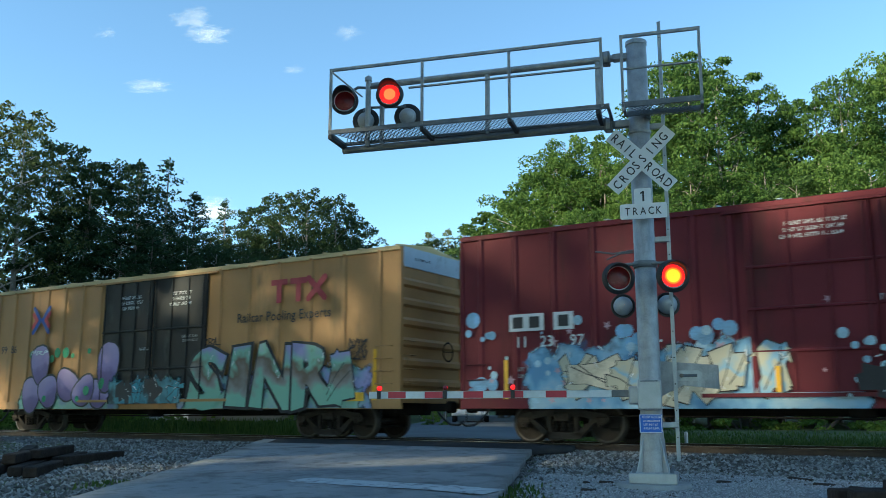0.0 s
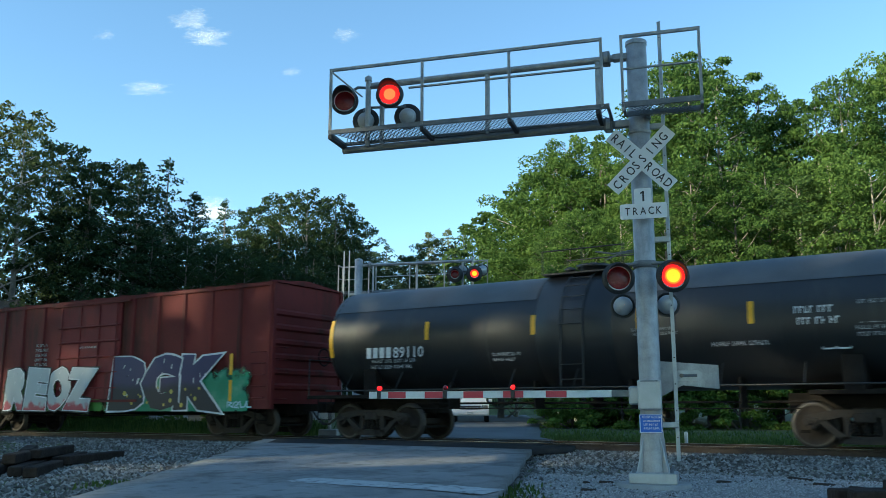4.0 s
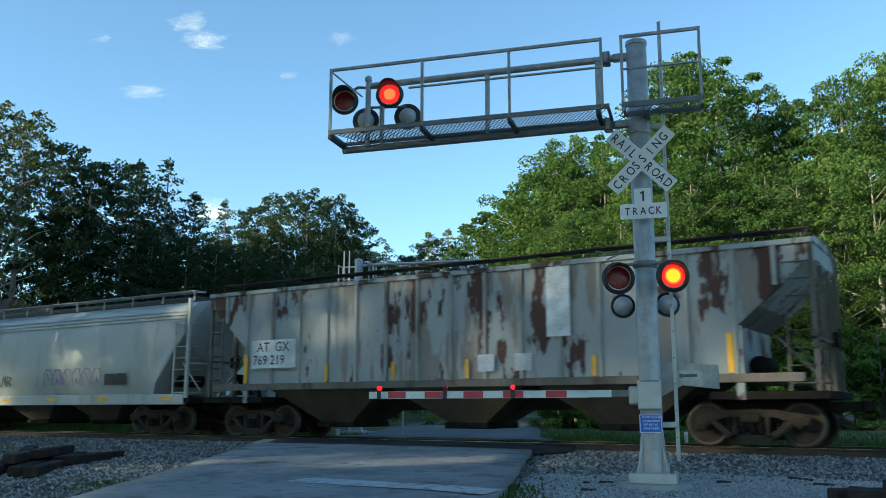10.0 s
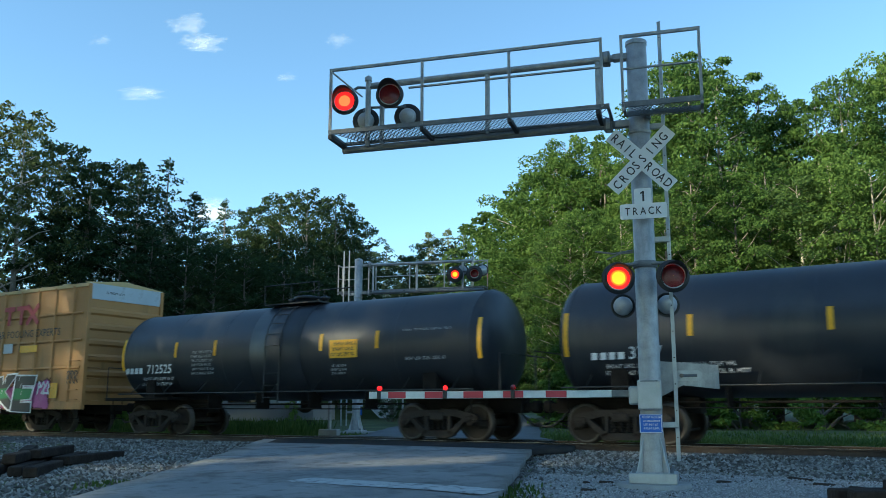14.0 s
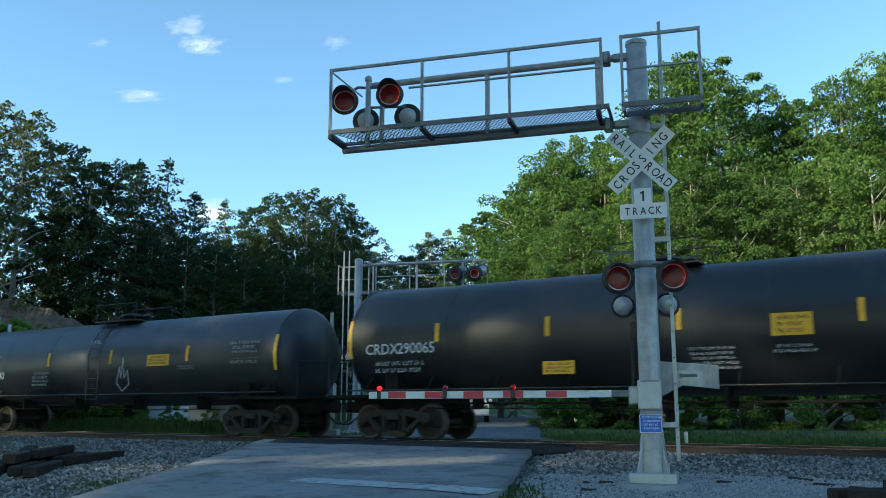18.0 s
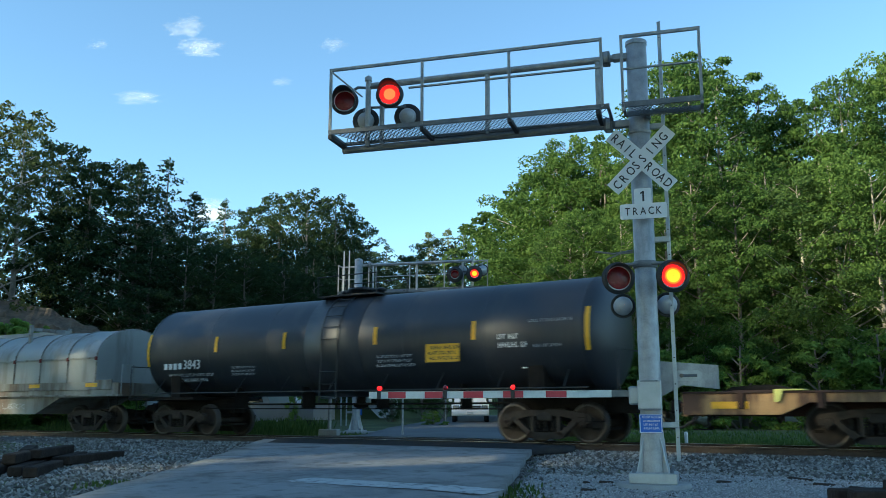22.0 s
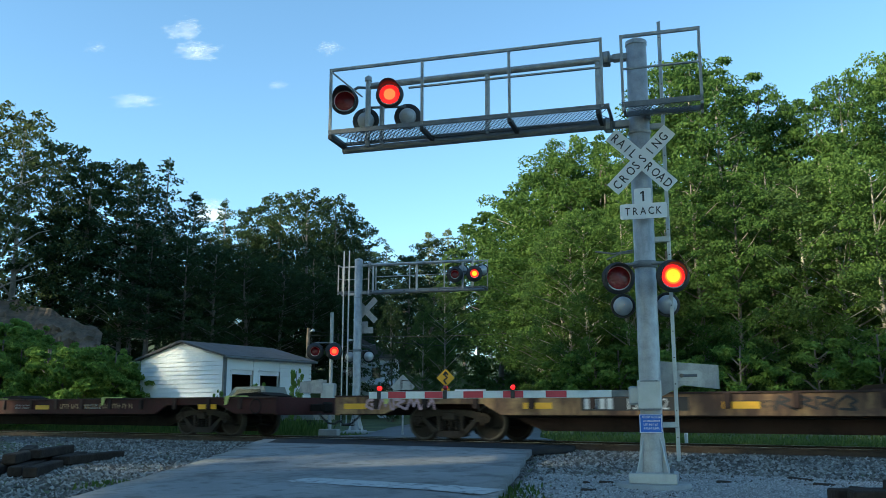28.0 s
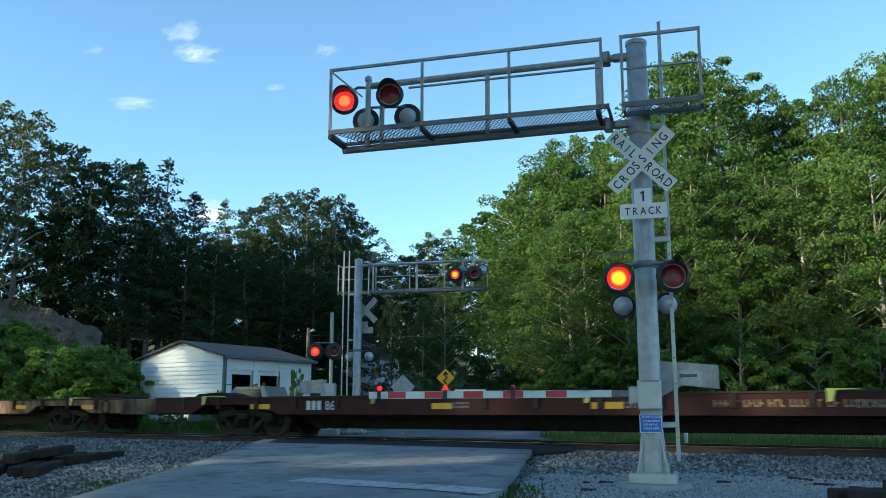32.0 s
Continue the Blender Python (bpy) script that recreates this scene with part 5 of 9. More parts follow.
def boxcar(u, L, eave, peak, paint, label, posts, hribs, door, trucks, end_top=True, post_w=0.09, half=1.53, bottom=0.78, door_mat=None, sill="under", roof_mat=None, rows=6):
    t = car("boxcar", u, label, "boxcar")
    y = -half
    part("body", Shape().box(0.06, L - 0.06, -half, half, bottom + 0.22, eave, 0.01), paint, t)
    part("side_sill", Shape().box(0.02, L - 0.02, y - 0.035, y + 0.1, bottom, bottom + 0.26, 0.01).box(0.02, L - 0.02, half - 0.1, half + 0.035, bottom, bottom + 0.26, 0.01), paint, t)
    part("top_plate", Shape().box(0, L, y - 0.05, y + 0.08, eave - 0.10, eave + 0.02, 0.01).box(0, L, half - 0.08, half + 0.05, eave - 0.10, eave + 0.02, 0.01), roof_mat or paint, t)
    roof = part("roof", Shape().prism([(-half - 0.05, eave + 0.02), (half + 0.05, eave + 0.02), (0, peak)], 0.0, L, "x"), roof_mat or "plate", t)
    seam = Shape().prism([(-half - 0.06, eave + 0.03), (-half - 0.06, eave + 0.055), (0, peak + 0.035), (half + 0.06, eave + 0.055), (half + 0.06, eave + 0.03), (0, peak + 0.01)], -0.03, 0.03, "x").mesh("roof_seam")
    for i in range(int(L / 1.25) + 1):
        part("roof_seam", seam, roof_mat or "plate", roof, m=pose(0.1 + i * (L - 0.2) / int(L / 1.25), 0, 0))
    pm = Shape().prism([(-post_w, 0.0), (post_w, 0.0), (post_w * 0.55, -0.055), (-post_w * 0.55, -0.055)], bottom + 0.24, eave - 0.06, "z").mesh("side_post")
    for x in posts:
        part("side_post", pm, paint, t, m=pose(x, y, 0))
    for x0, x1, z in hribs:
        part("side_rib", Shape().prism([(y, z - 0.05), (y - 0.045, z - 0.02), (y - 0.045, z + 0.02), (y, z + 0.05)], x0, x1, "x"), paint, t)
    # doors
    dx0, dx1, leaves, zr = door
    w = (dx1 - dx0) / leaves
    for i in range(leaves):
        d = part("door", Shape().box(dx0 + i * w + 0.03, dx0 + (i + 1) * w - 0.03, y - 0.075, y - 0.01, bottom + 0.30, eave - 0.16, 0.015), door_mat or paint, t, "sliding door")
        for z in zr:
            part("door_rib", Shape().prism([(y - 0.07, z - 0.04), (y - 0.115, z - 0.015), (y - 0.115, z + 0.015), (y - 0.07, z + 0.04)], dx0 + i * w + 0.05, dx0 + (i + 1) * w - 0.05, "x"), door_mat or paint, d)
        for fx in (0.36, 0.66):
            x = dx0 + w * (i + fx)
            part("door_bar", Shape().box(x - 0.025, x + 0.025, y - 0.105, y - 0.07, bottom + 0.34, eave - 0.2, 0.008), door_mat or paint, d)
        for fx in (0.06, 0.94):
            x = dx0 + w * (i + fx)
            part("lock_rod", Shape().tube([(x, y - 0.115, bottom + 0.3), (x, y - 0.115, eave - 0.2)], 0.022, 6), door_mat or paint, d)
    part("door_track", Shape().box(dx0 - 1.0, dx1 + 1.0, y - 0.13, y - 0.02, bottom + 0.22, bottom + 0.30).box(dx0 - 0.4, dx1 + 0.4, y - 0.12, y - 0.02, eave - 0.17, eave - 0.11), paint, t)
    # corrugated ends
    for x, sg in ((0.06, -1), (L - 0.06, 1)):
        e = part("end_wall", Shape().box(min(x, x + sg * 0.03), max(x, x + sg * 0.03), -half, half, bottom + 0.15, eave - 0.05), paint, t)
        z0 = bottom + 0.5
        step = (eave - 0.55 - z0) / rows
        for k in range(rows):
            z = z0 + k * step
            s = Shape().prism([(x, z), (x + sg * 0.10, z + step * 0.18), (x + sg * 0.10, z + step * 0.40), (x, z + step * 0.62)], -half + 0.06, half - 0.06, "y")
            part("corrugation", s, paint, e)
        if end_top:
            p = part("end_panel", Shape().box(min(x, x + sg * 0.06), max(x, x + sg * 0.06), -half + 0.01, half - 0.01, eave - 0.50, eave + 0.03), "plate", t, "pale grey top panel of the end")
            mm = Matrix.Translation((x + sg * 0.066, 0, eave - 0.25)) @ pose(0, 0, 0, 0, 0, 90 * sg)
            q = bars(p, -0.9, -0.1, -0.06, 0.06, 0, 1, "b_let", 5)
            q.matrix_basis = mm
        part("end_post", Shape().box(min(x, x + sg * 0.1), max(x, x + sg * 0.1), -half - 0.02, -half + 0.10, bottom, eave).box(min(x, x + sg * 0.1), max(x, x + sg * 0.1), half - 0.10, half + 0.02, bottom, eave), paint, t)
        end_ladder(t, x + sg * 0.03, sg * 0.14, -half + 0.12, -half + 0.55, bottom + 0.1, bottom + 1.9, 5, paint)
        # step under the sill
        sx = x + 0.28 * -sg
        part("sill_step", Shape().tube([(sx - 0.22, y, bottom), (sx - 0.22, y, bottom - 0.30), (sx + 0.22, y, bottom - 0.30), (sx + 0.22, y, bottom)], 0.018, 6), "under", t)
    ladder(t, L - 0.72, L - 0.22, y, bottom + 0.15, bottom + 1.75, 5, paint, rails=False)
    ladder(t, 0.20, 0.66, y, bottom + 0.15, bottom + 1.2, 3, paint, rails=False)
    part("brake_wheel", Shape().lathe([(0.25, -0.012), (0.275, 0.0), (0.25, 0.012), (0.225, 0.0), (0.25, -0.012)], (L + 0.16, 0.55, 2.3), "x", 18).tube([(L + 0.16, 0.30, 2.3), (L + 0.16, 0.80, 2.3)], 0.012, 5), "under", t)
    # underframe
    part("centre_sill", Shape().box(0.2, L - 0.2, -0.25, 0.25, 0.62, bottom + 0.3), "under", t)
    cs = Shape()
    for i in range(5):
        x = 4.2 + (L - 8.4) * i / 4
        cs.box(x - 0.06, x + 0.06, -half + 0.05, half - 0.05, 0.75, bottom + 0.25)
    part("cross_bearers", cs, "under", t)
    part("brake_rod", Shape().tube([(trucks[0] + 1.2, -half + 0.25, 0.63), (L / 2, -half + 0.2, 0.58), (trucks[1] - 1.2, -half + 0.25, 0.63)], 0.02, 5), "under", t)
    part("brake_cylinder", Shape().lathe([(0.001, 0), (0.15, 0.02), (0.15, 0.5), (0.001, 0.55)], (L / 2 - 1, -0.7, 0.7), "x", 12), "under", t)
    for x in trucks:
        truck(t, x)
    ends(t, L)
    return t


def grid(a, b, n):
    return [a + (b - a) * i / n for i in range(n + 1)]


def ylw_marks(t, xx, zx, tx, ty, slogan, sx, sz, size, mark_n, y=-1.60, gap=1.0, squeeze=0.95):
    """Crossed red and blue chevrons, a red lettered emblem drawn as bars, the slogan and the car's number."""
    for sg in (-1, 1):
        for nm, w, yy, (ax, az), (bx, bz) in (("blue_let", 0.07, y - 0.006, (0.44, 0.42), (0.06, 0.0)), ("redx", 0.07, y - 0.010, (0.46, 0.22), (0.25, 0.0))):
            s = Shape()
            strokes(s, [[(xx + sg * ax, zx + az), (xx + sg * bx, zx + bz), (xx + sg * ax, zx - az)]], w, yy - (0.002 if sg > 0 else 0.0), yy + 0.004)
            part("emblem", s, nm, t, "blue chevron emblem" if nm == "blue_let" else "red chevron emblem")
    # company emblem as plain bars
    s = Shape()
    for x in (0.0, 0.72):
        s.box(tx + x, tx + x + 0.62, y - 0.006, y, ty + 0.50, ty + 0.66).box(tx + x + 0.22, tx + x + 0.40, y - 0.006, y, ty, ty + 0.50)
    strokes(s, [[(tx + 1.40, ty + 0.05), (tx + 1.98, ty + 0.62)], [(tx + 1.40, ty + 0.62), (tx + 1.98, ty + 0.05)]], 0.085, y - 0.006, y)
    part("emblem_mark", s, "red_let", t, "red company emblem")
    letters(slogan, size, "b_let", t, sx, y - 0.004, sz, gap=gap, squeeze=squeeze)


PLATE = 18.85
# 1: yellow box car with a black double door
b0 = boxcar(-31.55, 18.75, 4.93, 5.12, "ylw", "yellow boxcar with black double doors and lilac and mint graffiti", [0.9 + i * 0.96 for i in range(7)] + [12.2 + i * 1.18 for i in range(6)], [], (6.9, 11.75, 2, (2.0, 3.2)), (2.65, 16.1),
            door_mat="doorblack", roof_mat="ylw_roof")
ylw_marks(b0, 3.55, 3.80, 14.30, 3.70, "Railcar Pooling Experts", 13.0, 3.22, 0.27, 0, gap=1.03)
letters("99  86", 0.26, "b_let", b0, 1.3, -1.60, 2.72, name="car_number")
for x, sd in ((7.75, 1), (10.1, 2)):
    bars(b0, x, x + 1.0, 3.85, 4.35, -1.612, 3, "w_let", sd)
bars(b0, 10.7, 11.4, 2.75, 3.0, -1.612, 2, "w_dim", 4)
bars(b0, 8.8, 9.2, 2.55, 2.7, -1.612, 1, "w_let", 6)
reflectors(b0, (10.05, 12.15, 14.9, 18.0), 1.0, 1.55, -1.62)
reflectors(b0, (18.02,), 1.0, 2.3, -1.60)
film(b0, 2.4, 8.1, 0.80, 1.75, -1.600, "mint")
film(b0, 10.3, 18.2, 0.80, 2.15, -1.601, "lilac")
film(b0, 10.6, 17.9, 0.80, 1.45, -1.604, "mint")
film(b0, 7.4, 11.0, 0.95, 1.95, -1.700, "teal_dark")
dots(b0, 9, 2.4, 7.2, 1.5, 2.7, -1.602, "sp_green", 301, 0.07, 0.2)
for k, (ax, az, bw, bh, tilt) in enumerate(((3.35, 1.25, 0.62, 0.85, 6), (3.75, 2.25, 0.60, 0.95, -8), (4.3, 1.35, 0.62, 0.75, -20), (5.3, 1.55, 0.75, 0.70, 25), (6.2, 1.35, 0.72, 0.62, -35), (7.35, 2.1, 0.62, 1.15, 8), (6.95, 1.25, 0.62, 0.62, 20))):
    # round-headed swelling letters
    for grow, mt, nm, dy in ((0.06, "sp_black", "outline", 0.0), (0.0, "sp_lavender", "fill", 0.002)):
        pts = [((bw + grow) * (abs(math.cos(q)) ** 0.8) * math.copysign(1, math.cos(q)) * (0.80 + 0.20 * math.sin(q)), (bh / 1.45 + grow) * math.sin(q)) for q in [6.2832 * j / 18 for j in range(18)]]
        part(nm, Shape().add([(px, -0.004 * (k % 3) - dy, pz) for px, pz in pts], [tuple(range(18))]), mt, b0, m=Matrix.Translation((ax, -1.64, az)) @ pose(0, 0, 0, 0, tilt, 0))
dots(b0, 5, 3.4, 7.2, 1.1, 1.9, -1.66, "sp_green", 302, 0.08, 0.16)
scrawl(b0, 3.2, 4.2, 2.6, 2.75, -1.655, "sp_white", 303, 3, 0.02)
wild(b0, 4, 8.0, 10.8, 0.95, 1.75, -1.705, ["sp_black", "sp_aqua"], "sp_black", 304, 0.03, 0.13)
piece(b0, "SINR", 11.2, 16.6, 0.72, 2.62, -1.640, "sp_sinr", "sp_black", None, 0.06, 0.035, 305, 8, overlap=1.22)
wild(b0, 1, 16.2, 17.7, 0.85, 2.35, -1.645, ["sp_sinr"], "sp_black", 306, 0.05, 0.26)
scrawl(b0, 17.1, 17.8, 2.05, 2.6, -1.60, "sp_black", 307, 3, 0.016)
scrawl(b0, 11.6, 12.4, 2.6, 2.85, -1.60, "sp_black", 308, 3, 0.016)
part("placard", Shape().box(16.6, 17.7, -1.645, -1.635, 0.98, 1.2), "refl", b0, "yellow printed panel")
bars(b0, 17.2, 17.75, 2.0, 2.6, -1.60, 4, "b_let", 9)

# 2: maroon tall box car
b1 = boxcar(-10.93, 19.0, 4.92, 5.08, "maroon", "tall maroon boxcar with pale blue and cream graffiti", [0.55, 1.5, 2.5, 3.5, 4.6, 5.8, 6.6] + [12.2 + i * 1.08 for i in range(6)], [], (6.85, 11.75, 2, (1.9, 2.75, 3.6)), (2.43, 16.3), rows=7)
s = Shape().box(1.35, 2.25, -1.60, -1.592, 2.55, 2.95).box(2.5, 3.0, -1.60, -1.592, 2.55, 2.95)
part("white_panel", s, "w_let", b1, "white emblem panel")
s = Shape()
for x in (1.45, 1.88, 2.62):
    s.box(x, x + 0.26, -1.606, -1.60, 2.62, 2.88)
part("emblem_mark", s, "b_let", b1, "black company letters as bars")
letters("11   23    97", 0.25, "w_let", b1, 1.5, -1.61, 2.18, name="car_number")
bars(b1, 1.5, 2.3, 1.45, 1.75, -1.60, 2, "w_dim", 3)
for x, sd in ((7.6, 1), (10.0, 2)):
    bars(b1, x, x + 1.3, 4.1, 4.5, -1.612, 3, "w_let", sd)
bars(b1, 9.3, 9.9, 2.75, 2.95, -1.612, 1, "w_let", 5)
bars(b1, 15.9, 16.9, 2.0, 2.5, -1.60, 4, "w_dim", 8)
film(b1, 1.5, 9.3, 0.78, 2.5, -1.600, "blue")
dots(b1, 26, 8.4, 11.4, 0.95, 2.4, -1.700, "sp_ice", 310, 0.03, 0.12)
film(b1, 9.6, 19.0, 0.78, 2.95, -1.601, "flame")
film(b1, 11.2, 18.8, 0.78, 1.9, -1.6025, "flame")
dots(b1, 34, 0.2, 9.6, 0.95, 2.9, -1.603, "sp_ice", 311, 0.03, 0.14)
dots(b1, 10, 0.1, 0.9, 0.9, 3.2, -1.603, "sp_sky", 312, 0.06, 0.2)
dots(b1, 16, 4.0, 8.0, 2.2, 2.5, -1.6032, "sp_sky", 313, 0.08, 0.2)
dots(b1, 22, 0.6, 9.8, 0.95, 2.95, -1.605, "sp_rose", 314, 0.05, 0.16, 1.0)
wild(b1, 7, 2.6, 7.6, 0.80, 2.2, -1.640, ["sp_cream_ice", "sp_cream", "sp_cream_ice"], "sp_black", 315, 0.03, 0.20)
wild(b1, 2, 8.6, 11.2, 0.85, 1.9, -1.700, ["sp_black", "sp_aqua"], "sp_black", 317, 0.02, 0.16)
wild(b1, 6, 11.0, 17.9, 0.78, 2.2, -1.640, ["sp_rosy", "sp_rose", "sp_rosy"], "sp_black", 318, 0.04, 0.25)
dots(b1, 9, 11.0, 17.6, 0.82, 1.2, -1.66, "sp_red", 319, 0.08, 0.2)
reflectors(b1, (1.25, 18.1), 1.0, 1.9, -1.60)
reflectors(b1, (4.9, 7.4, 9.6, 15.3), 1.1, 1.6, -1.70)
part("placard", Shape().box(17.2, 18.0, -1.645, -1.635, 0.98, 1.16), "refl", b1, "yellow printed panel")


def oar(u, L, words, dx0, dx1, eave, label, door_mat):
    t = boxcar(u, L, eave, eave + 0.16, "brown", label, [0.6, 1.8, 2.9, 4.0, 5.2] + [dx1 + 0.5 + i * 1.18 for i in range(6)], [], (dx0, dx1, 1, (1.45, 1.95, 2.45, 2.95, 3.45)), (1.9, L - 1.85), end_top=False, door_mat=door_mat, roof_mat="brown", rows=6)
    s = Shape()
    for x in (0.9, 1.22, 2.0):
        s.box(x, x + 0.20, -1.60, -1.592, 2.28, 2.36).box(x, x + 0.20, -1.60, -1.592, 2.50, 2.58).box(x, x + 0.06, -1.60, -1.592, 2.28, 2.58)
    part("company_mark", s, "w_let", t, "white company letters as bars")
    letters(words, 0.27, "w_let", t, 0.9, -1.60, 1.82, name="car_number")
    bars(t, 0.95, 2.2, 1.25, 1.6, -1.60, 2, "w_dim", int(u))
    reflectors(t, (0.38, L - 1.5), 1.0, 1.6, -1.60, 0.12)
    reflectors(t, (0.38, L - 1.5), 1.75, 2.35, -1.60, 0.12)
    return t


b2 = oar(9.42, 15.75, "62  262", 5.95, 9.0, 4.36, "oxide-red boxcar with cream graffiti and a scrawl on its door", "brown")
bars(b2, 6.2, 9.0, 1.75, 2.2, -1.612, 1, "w_let", 31, name="scrawl", label="white painted scrawl")
film(b2, 1.4, 6.6, 0.75, 2.1, -1.600, "tan")
film(b2, 9.0, 14.9, 0.75, 2.2, -1.600, "tan")
wild(b2, 5, 1.9, 6.4, 0.78, 2.15, -1.640, ["sp_sandy", "sp_tan", "sp_sandy"], "sp_black", 321, 0.025, 0.15, "sp_cream")
wild(b2, 7, 9.3, 14.7, 0.78, 2.15, -1.640, ["sp_sandy", "sp_sandy", "sp_tan"], "sp_brown", 322, 0.035, 0.11, "sp_cream")
reflectors(b2, (3.4, 5.0, 7.4, 9.6, 11.4, 13.3), 1.0, 1.4, -1.70)
b3 = oar(26.3, 15.9, "61  203", 6.15, 9.4, 4.33, "oxide-red boxcar with a red door and white and violet graffiti", "brown_red")
film(b3, 3.0, 9.0, 0.72, 2.35, -1.600, "lime")
film(b3, 8.7, 15.3, 0.72, 2.1, -1.601, "leafgreen")
piece(b3, "REOZ", 3.55, 8.2, 0.72, 2.15, -1.700, "sp_reoz", "sp_white", "sp_black", 0.07, 0.02, 331, 4, overlap=1.15)
piece(b3, "BGK", 9.2, 13.8, 0.70, 2.45, -1.640, "sp_night", "sp_white", None, 0.085, 0.028, 332, 4, overlap=1.18, spots="sp_yellow")
wild(b3, 1, 1.2, 2.5, 0.95, 2.0, -1.605, ["sp_sandy"], "sp_brown", 333, 0.01, 0.09)
scrawl(b3, 14.3, 15.3, 0.82, 1.0, -1.605, "sp_ice", 334, 4, 0.018)
bars(b3, 4.9, 5.6, 2.2, 3.0, -1.60, 5, "w_dim", 46)
bars(b3, 7.3, 8.3, 2.72, 2.82, -1.62, 1, "w_let", 47)

# ---- tank cars ----


def tankcar(u, L, R, zc, paint, label, marks, top_patch=False, center_walk=True, jacket=None, yellow=(), head_dim=0.55, inset=1.65):
    t = car("tank_car", u, label, "tank car")
    n = 10
    prof = [(0.001, 0.0)] + [(R * math.sin(a), head_dim * (1 - math.cos(a))) for a in [math.pi / 2 * k / 8 for k in range(1, 9)]]
    prof += [(R, x) for x in grid(head_dim + 0.01, L - head_dim - 0.01, 12)]
    prof += [(R * math.sin(a), L - head_dim * (1 - math.cos(a))) for a in [math.pi / 2 * k / 8 for k in range(8, 0, -1)]] + [(0.001, L)]
    shell = part("shell", Shape().lathe(prof, (0, 0, zc), "x", 56), paint, t, "long rounded tank shell")
    for x in (head_dim, L - head_dim):
        part("head_seam", Shape().lathe([(R + 0.002, -0.03), (R + 0.012, -0.02), (R + 0.012, 0.02), (R + 0.002, 0.03)], (x, 0, zc), "x", 48), paint, shell)
    for x in grid(L * 0.2, L * 0.8, 4):
        part("ring_seam", Shape().lathe([(R + 0.001, -0.02), (R + 0.007, -0.01), (R + 0.007, 0.01), (R + 0.001, 0.02)], (x, 0, zc), "x", 48), paint, shell)
    if jacket:
        # raised jacket saddle at mid-car and pale upper plates
        c = L / 2
        part("saddle", Shape().lathe([(R + 0.005, -0.95), (R + 0.035, -0.93), (R + 0.035, 0.93), (R + 0.005, 0.95)], (c, 0, zc), "x", 56), paint, shell, "raised jacket band round the tank")
    if top_patch:
        v, f = [], []
        k = 14
        for j, x in enumerate((head_dim * 0.8, L / 2 - 1.0, L / 2 + 1.0, L - head_dim * 0.8)):
            for i in range(k + 1):
                a = math.radians(32 + 116 * i / k)
                v.append((x, -(R + 0.012) * math.cos(a), zc + (R + 0.012) * math.sin(a)))
        for j in (0, 2):
            f += [(j * (k + 1) + i, j * (k + 1) + i + 1, (j + 1) * (k + 1) + i + 1, (j + 1) * (k + 1) + i) for i in range(k)]
        part("upper_plate", Shape().add(v, f, True), top_patch, shell, "weathered upper plating")
    ztop = zc + R
    c = L / 2
    man = part("manway", Shape().lathe([(0.36, 0), (0.36, 0.22), (0.42, 0.22), (0.42, 0.30), (0.1, 0.36), (0.001, 0.36)], (c, 0, ztop - 0.06), "z", 22), "tank", t, "domed manway with valves")
    for dx in (-0.65, 0.62):
        part("valve", Shape().lathe([(0.10, 0), (0.10, 0.20), (0.14, 0.2), (0.14, 0.26), (0.05, 0.3), (0.001, 0.3)], (c + dx, 0.05, ztop - 0.05), "z", 12), "tank", man)
    if center_walk:
        s = Shape().box(c - 1.05, c + 1.05, -0.75, 0.75, ztop - 0.03, ztop + 0.01)
        pl = part("platform", s, "blackp", t, "black top platform with handrails")
        for yy in (-0.74, 0.74):
            r2 = Shape()
            for x in (c - 1.04, c, c + 1.04):
                r2.tube([(x, yy, ztop), (x, yy, ztop + 0.55)], 0.017, 5)
            r2.tube([(c - 1.04, yy, ztop + 0.55), (c + 1.04, yy, ztop + 0.55)], 0.017, 5)
            part("handrail", r2, "blackp", pl)
        # side ladder that follows the shell
        s = Shape()
        for x in (c - 0.28, c + 0.28):
            s.tube([(x, -R - 0.10, 0.95)] + [(x, -(R + 0.10) * math.cos(a), zc + (R + 0.10) * math.sin(a)) for a in [math.radians(q) for q in (-10, 10, 25, 40, 55, 68)]], 0.02, 5)
        for k in range(9):
            a = math.radians(-35 + 13 * k)
            yy, zz = -(R + 0.10) * math.cos(a), zc + (R + 0.10) * math.sin(a)
            yy = -R - 0.10 if a < 0 else yy
            zz = 1.1 + k * 0.33 if a < 0 else zz
            s.tube([(c - 0.28, yy, zz), (c + 0.28, yy, zz)], 0.014, 5)
        part("ladder", s, "blackp", t)
    # end sills, saddles, handrails
    for x, sg in ((0.0, 1), (L, -1)):
        part("end_platform", Shape().box(min(x - sg * 0.35, x + sg * 2.6), max(x - sg * 0.35, x + sg * 2.6), -1.38, 1.38, 1.05, 1.14, 0.01), "under", t)
        part("stub_sill", Shape().box(min(x - sg * 0.3, x + sg * 3.2), max(x - sg * 0.3, x + sg * 3.2), -0.25, 0.25, 0.68, 1.1), "under", t)
        part("cradle", Shape().prism([(-1.3, 1.1), (1.3, 1.1), (1.32, zc - R * 0.55), (0.9, zc - R * 0.82), (0, zc - R), (-0.9, zc - R * 0.82), (-1.32, zc - R * 0.55)], x + sg * 1.55, x + sg * 1.95, "x"), "under", t)
        part("end_rail", Shape().tube([(x - sg * 0.3, -1.35, 1.1), (x - sg * 0.3, -1.35, 2.1), (x - sg * 0.3, 1.35, 2.1), (x - sg * 0.3, 1.35, 1.1)], 0.018, 6), "blackp", t)
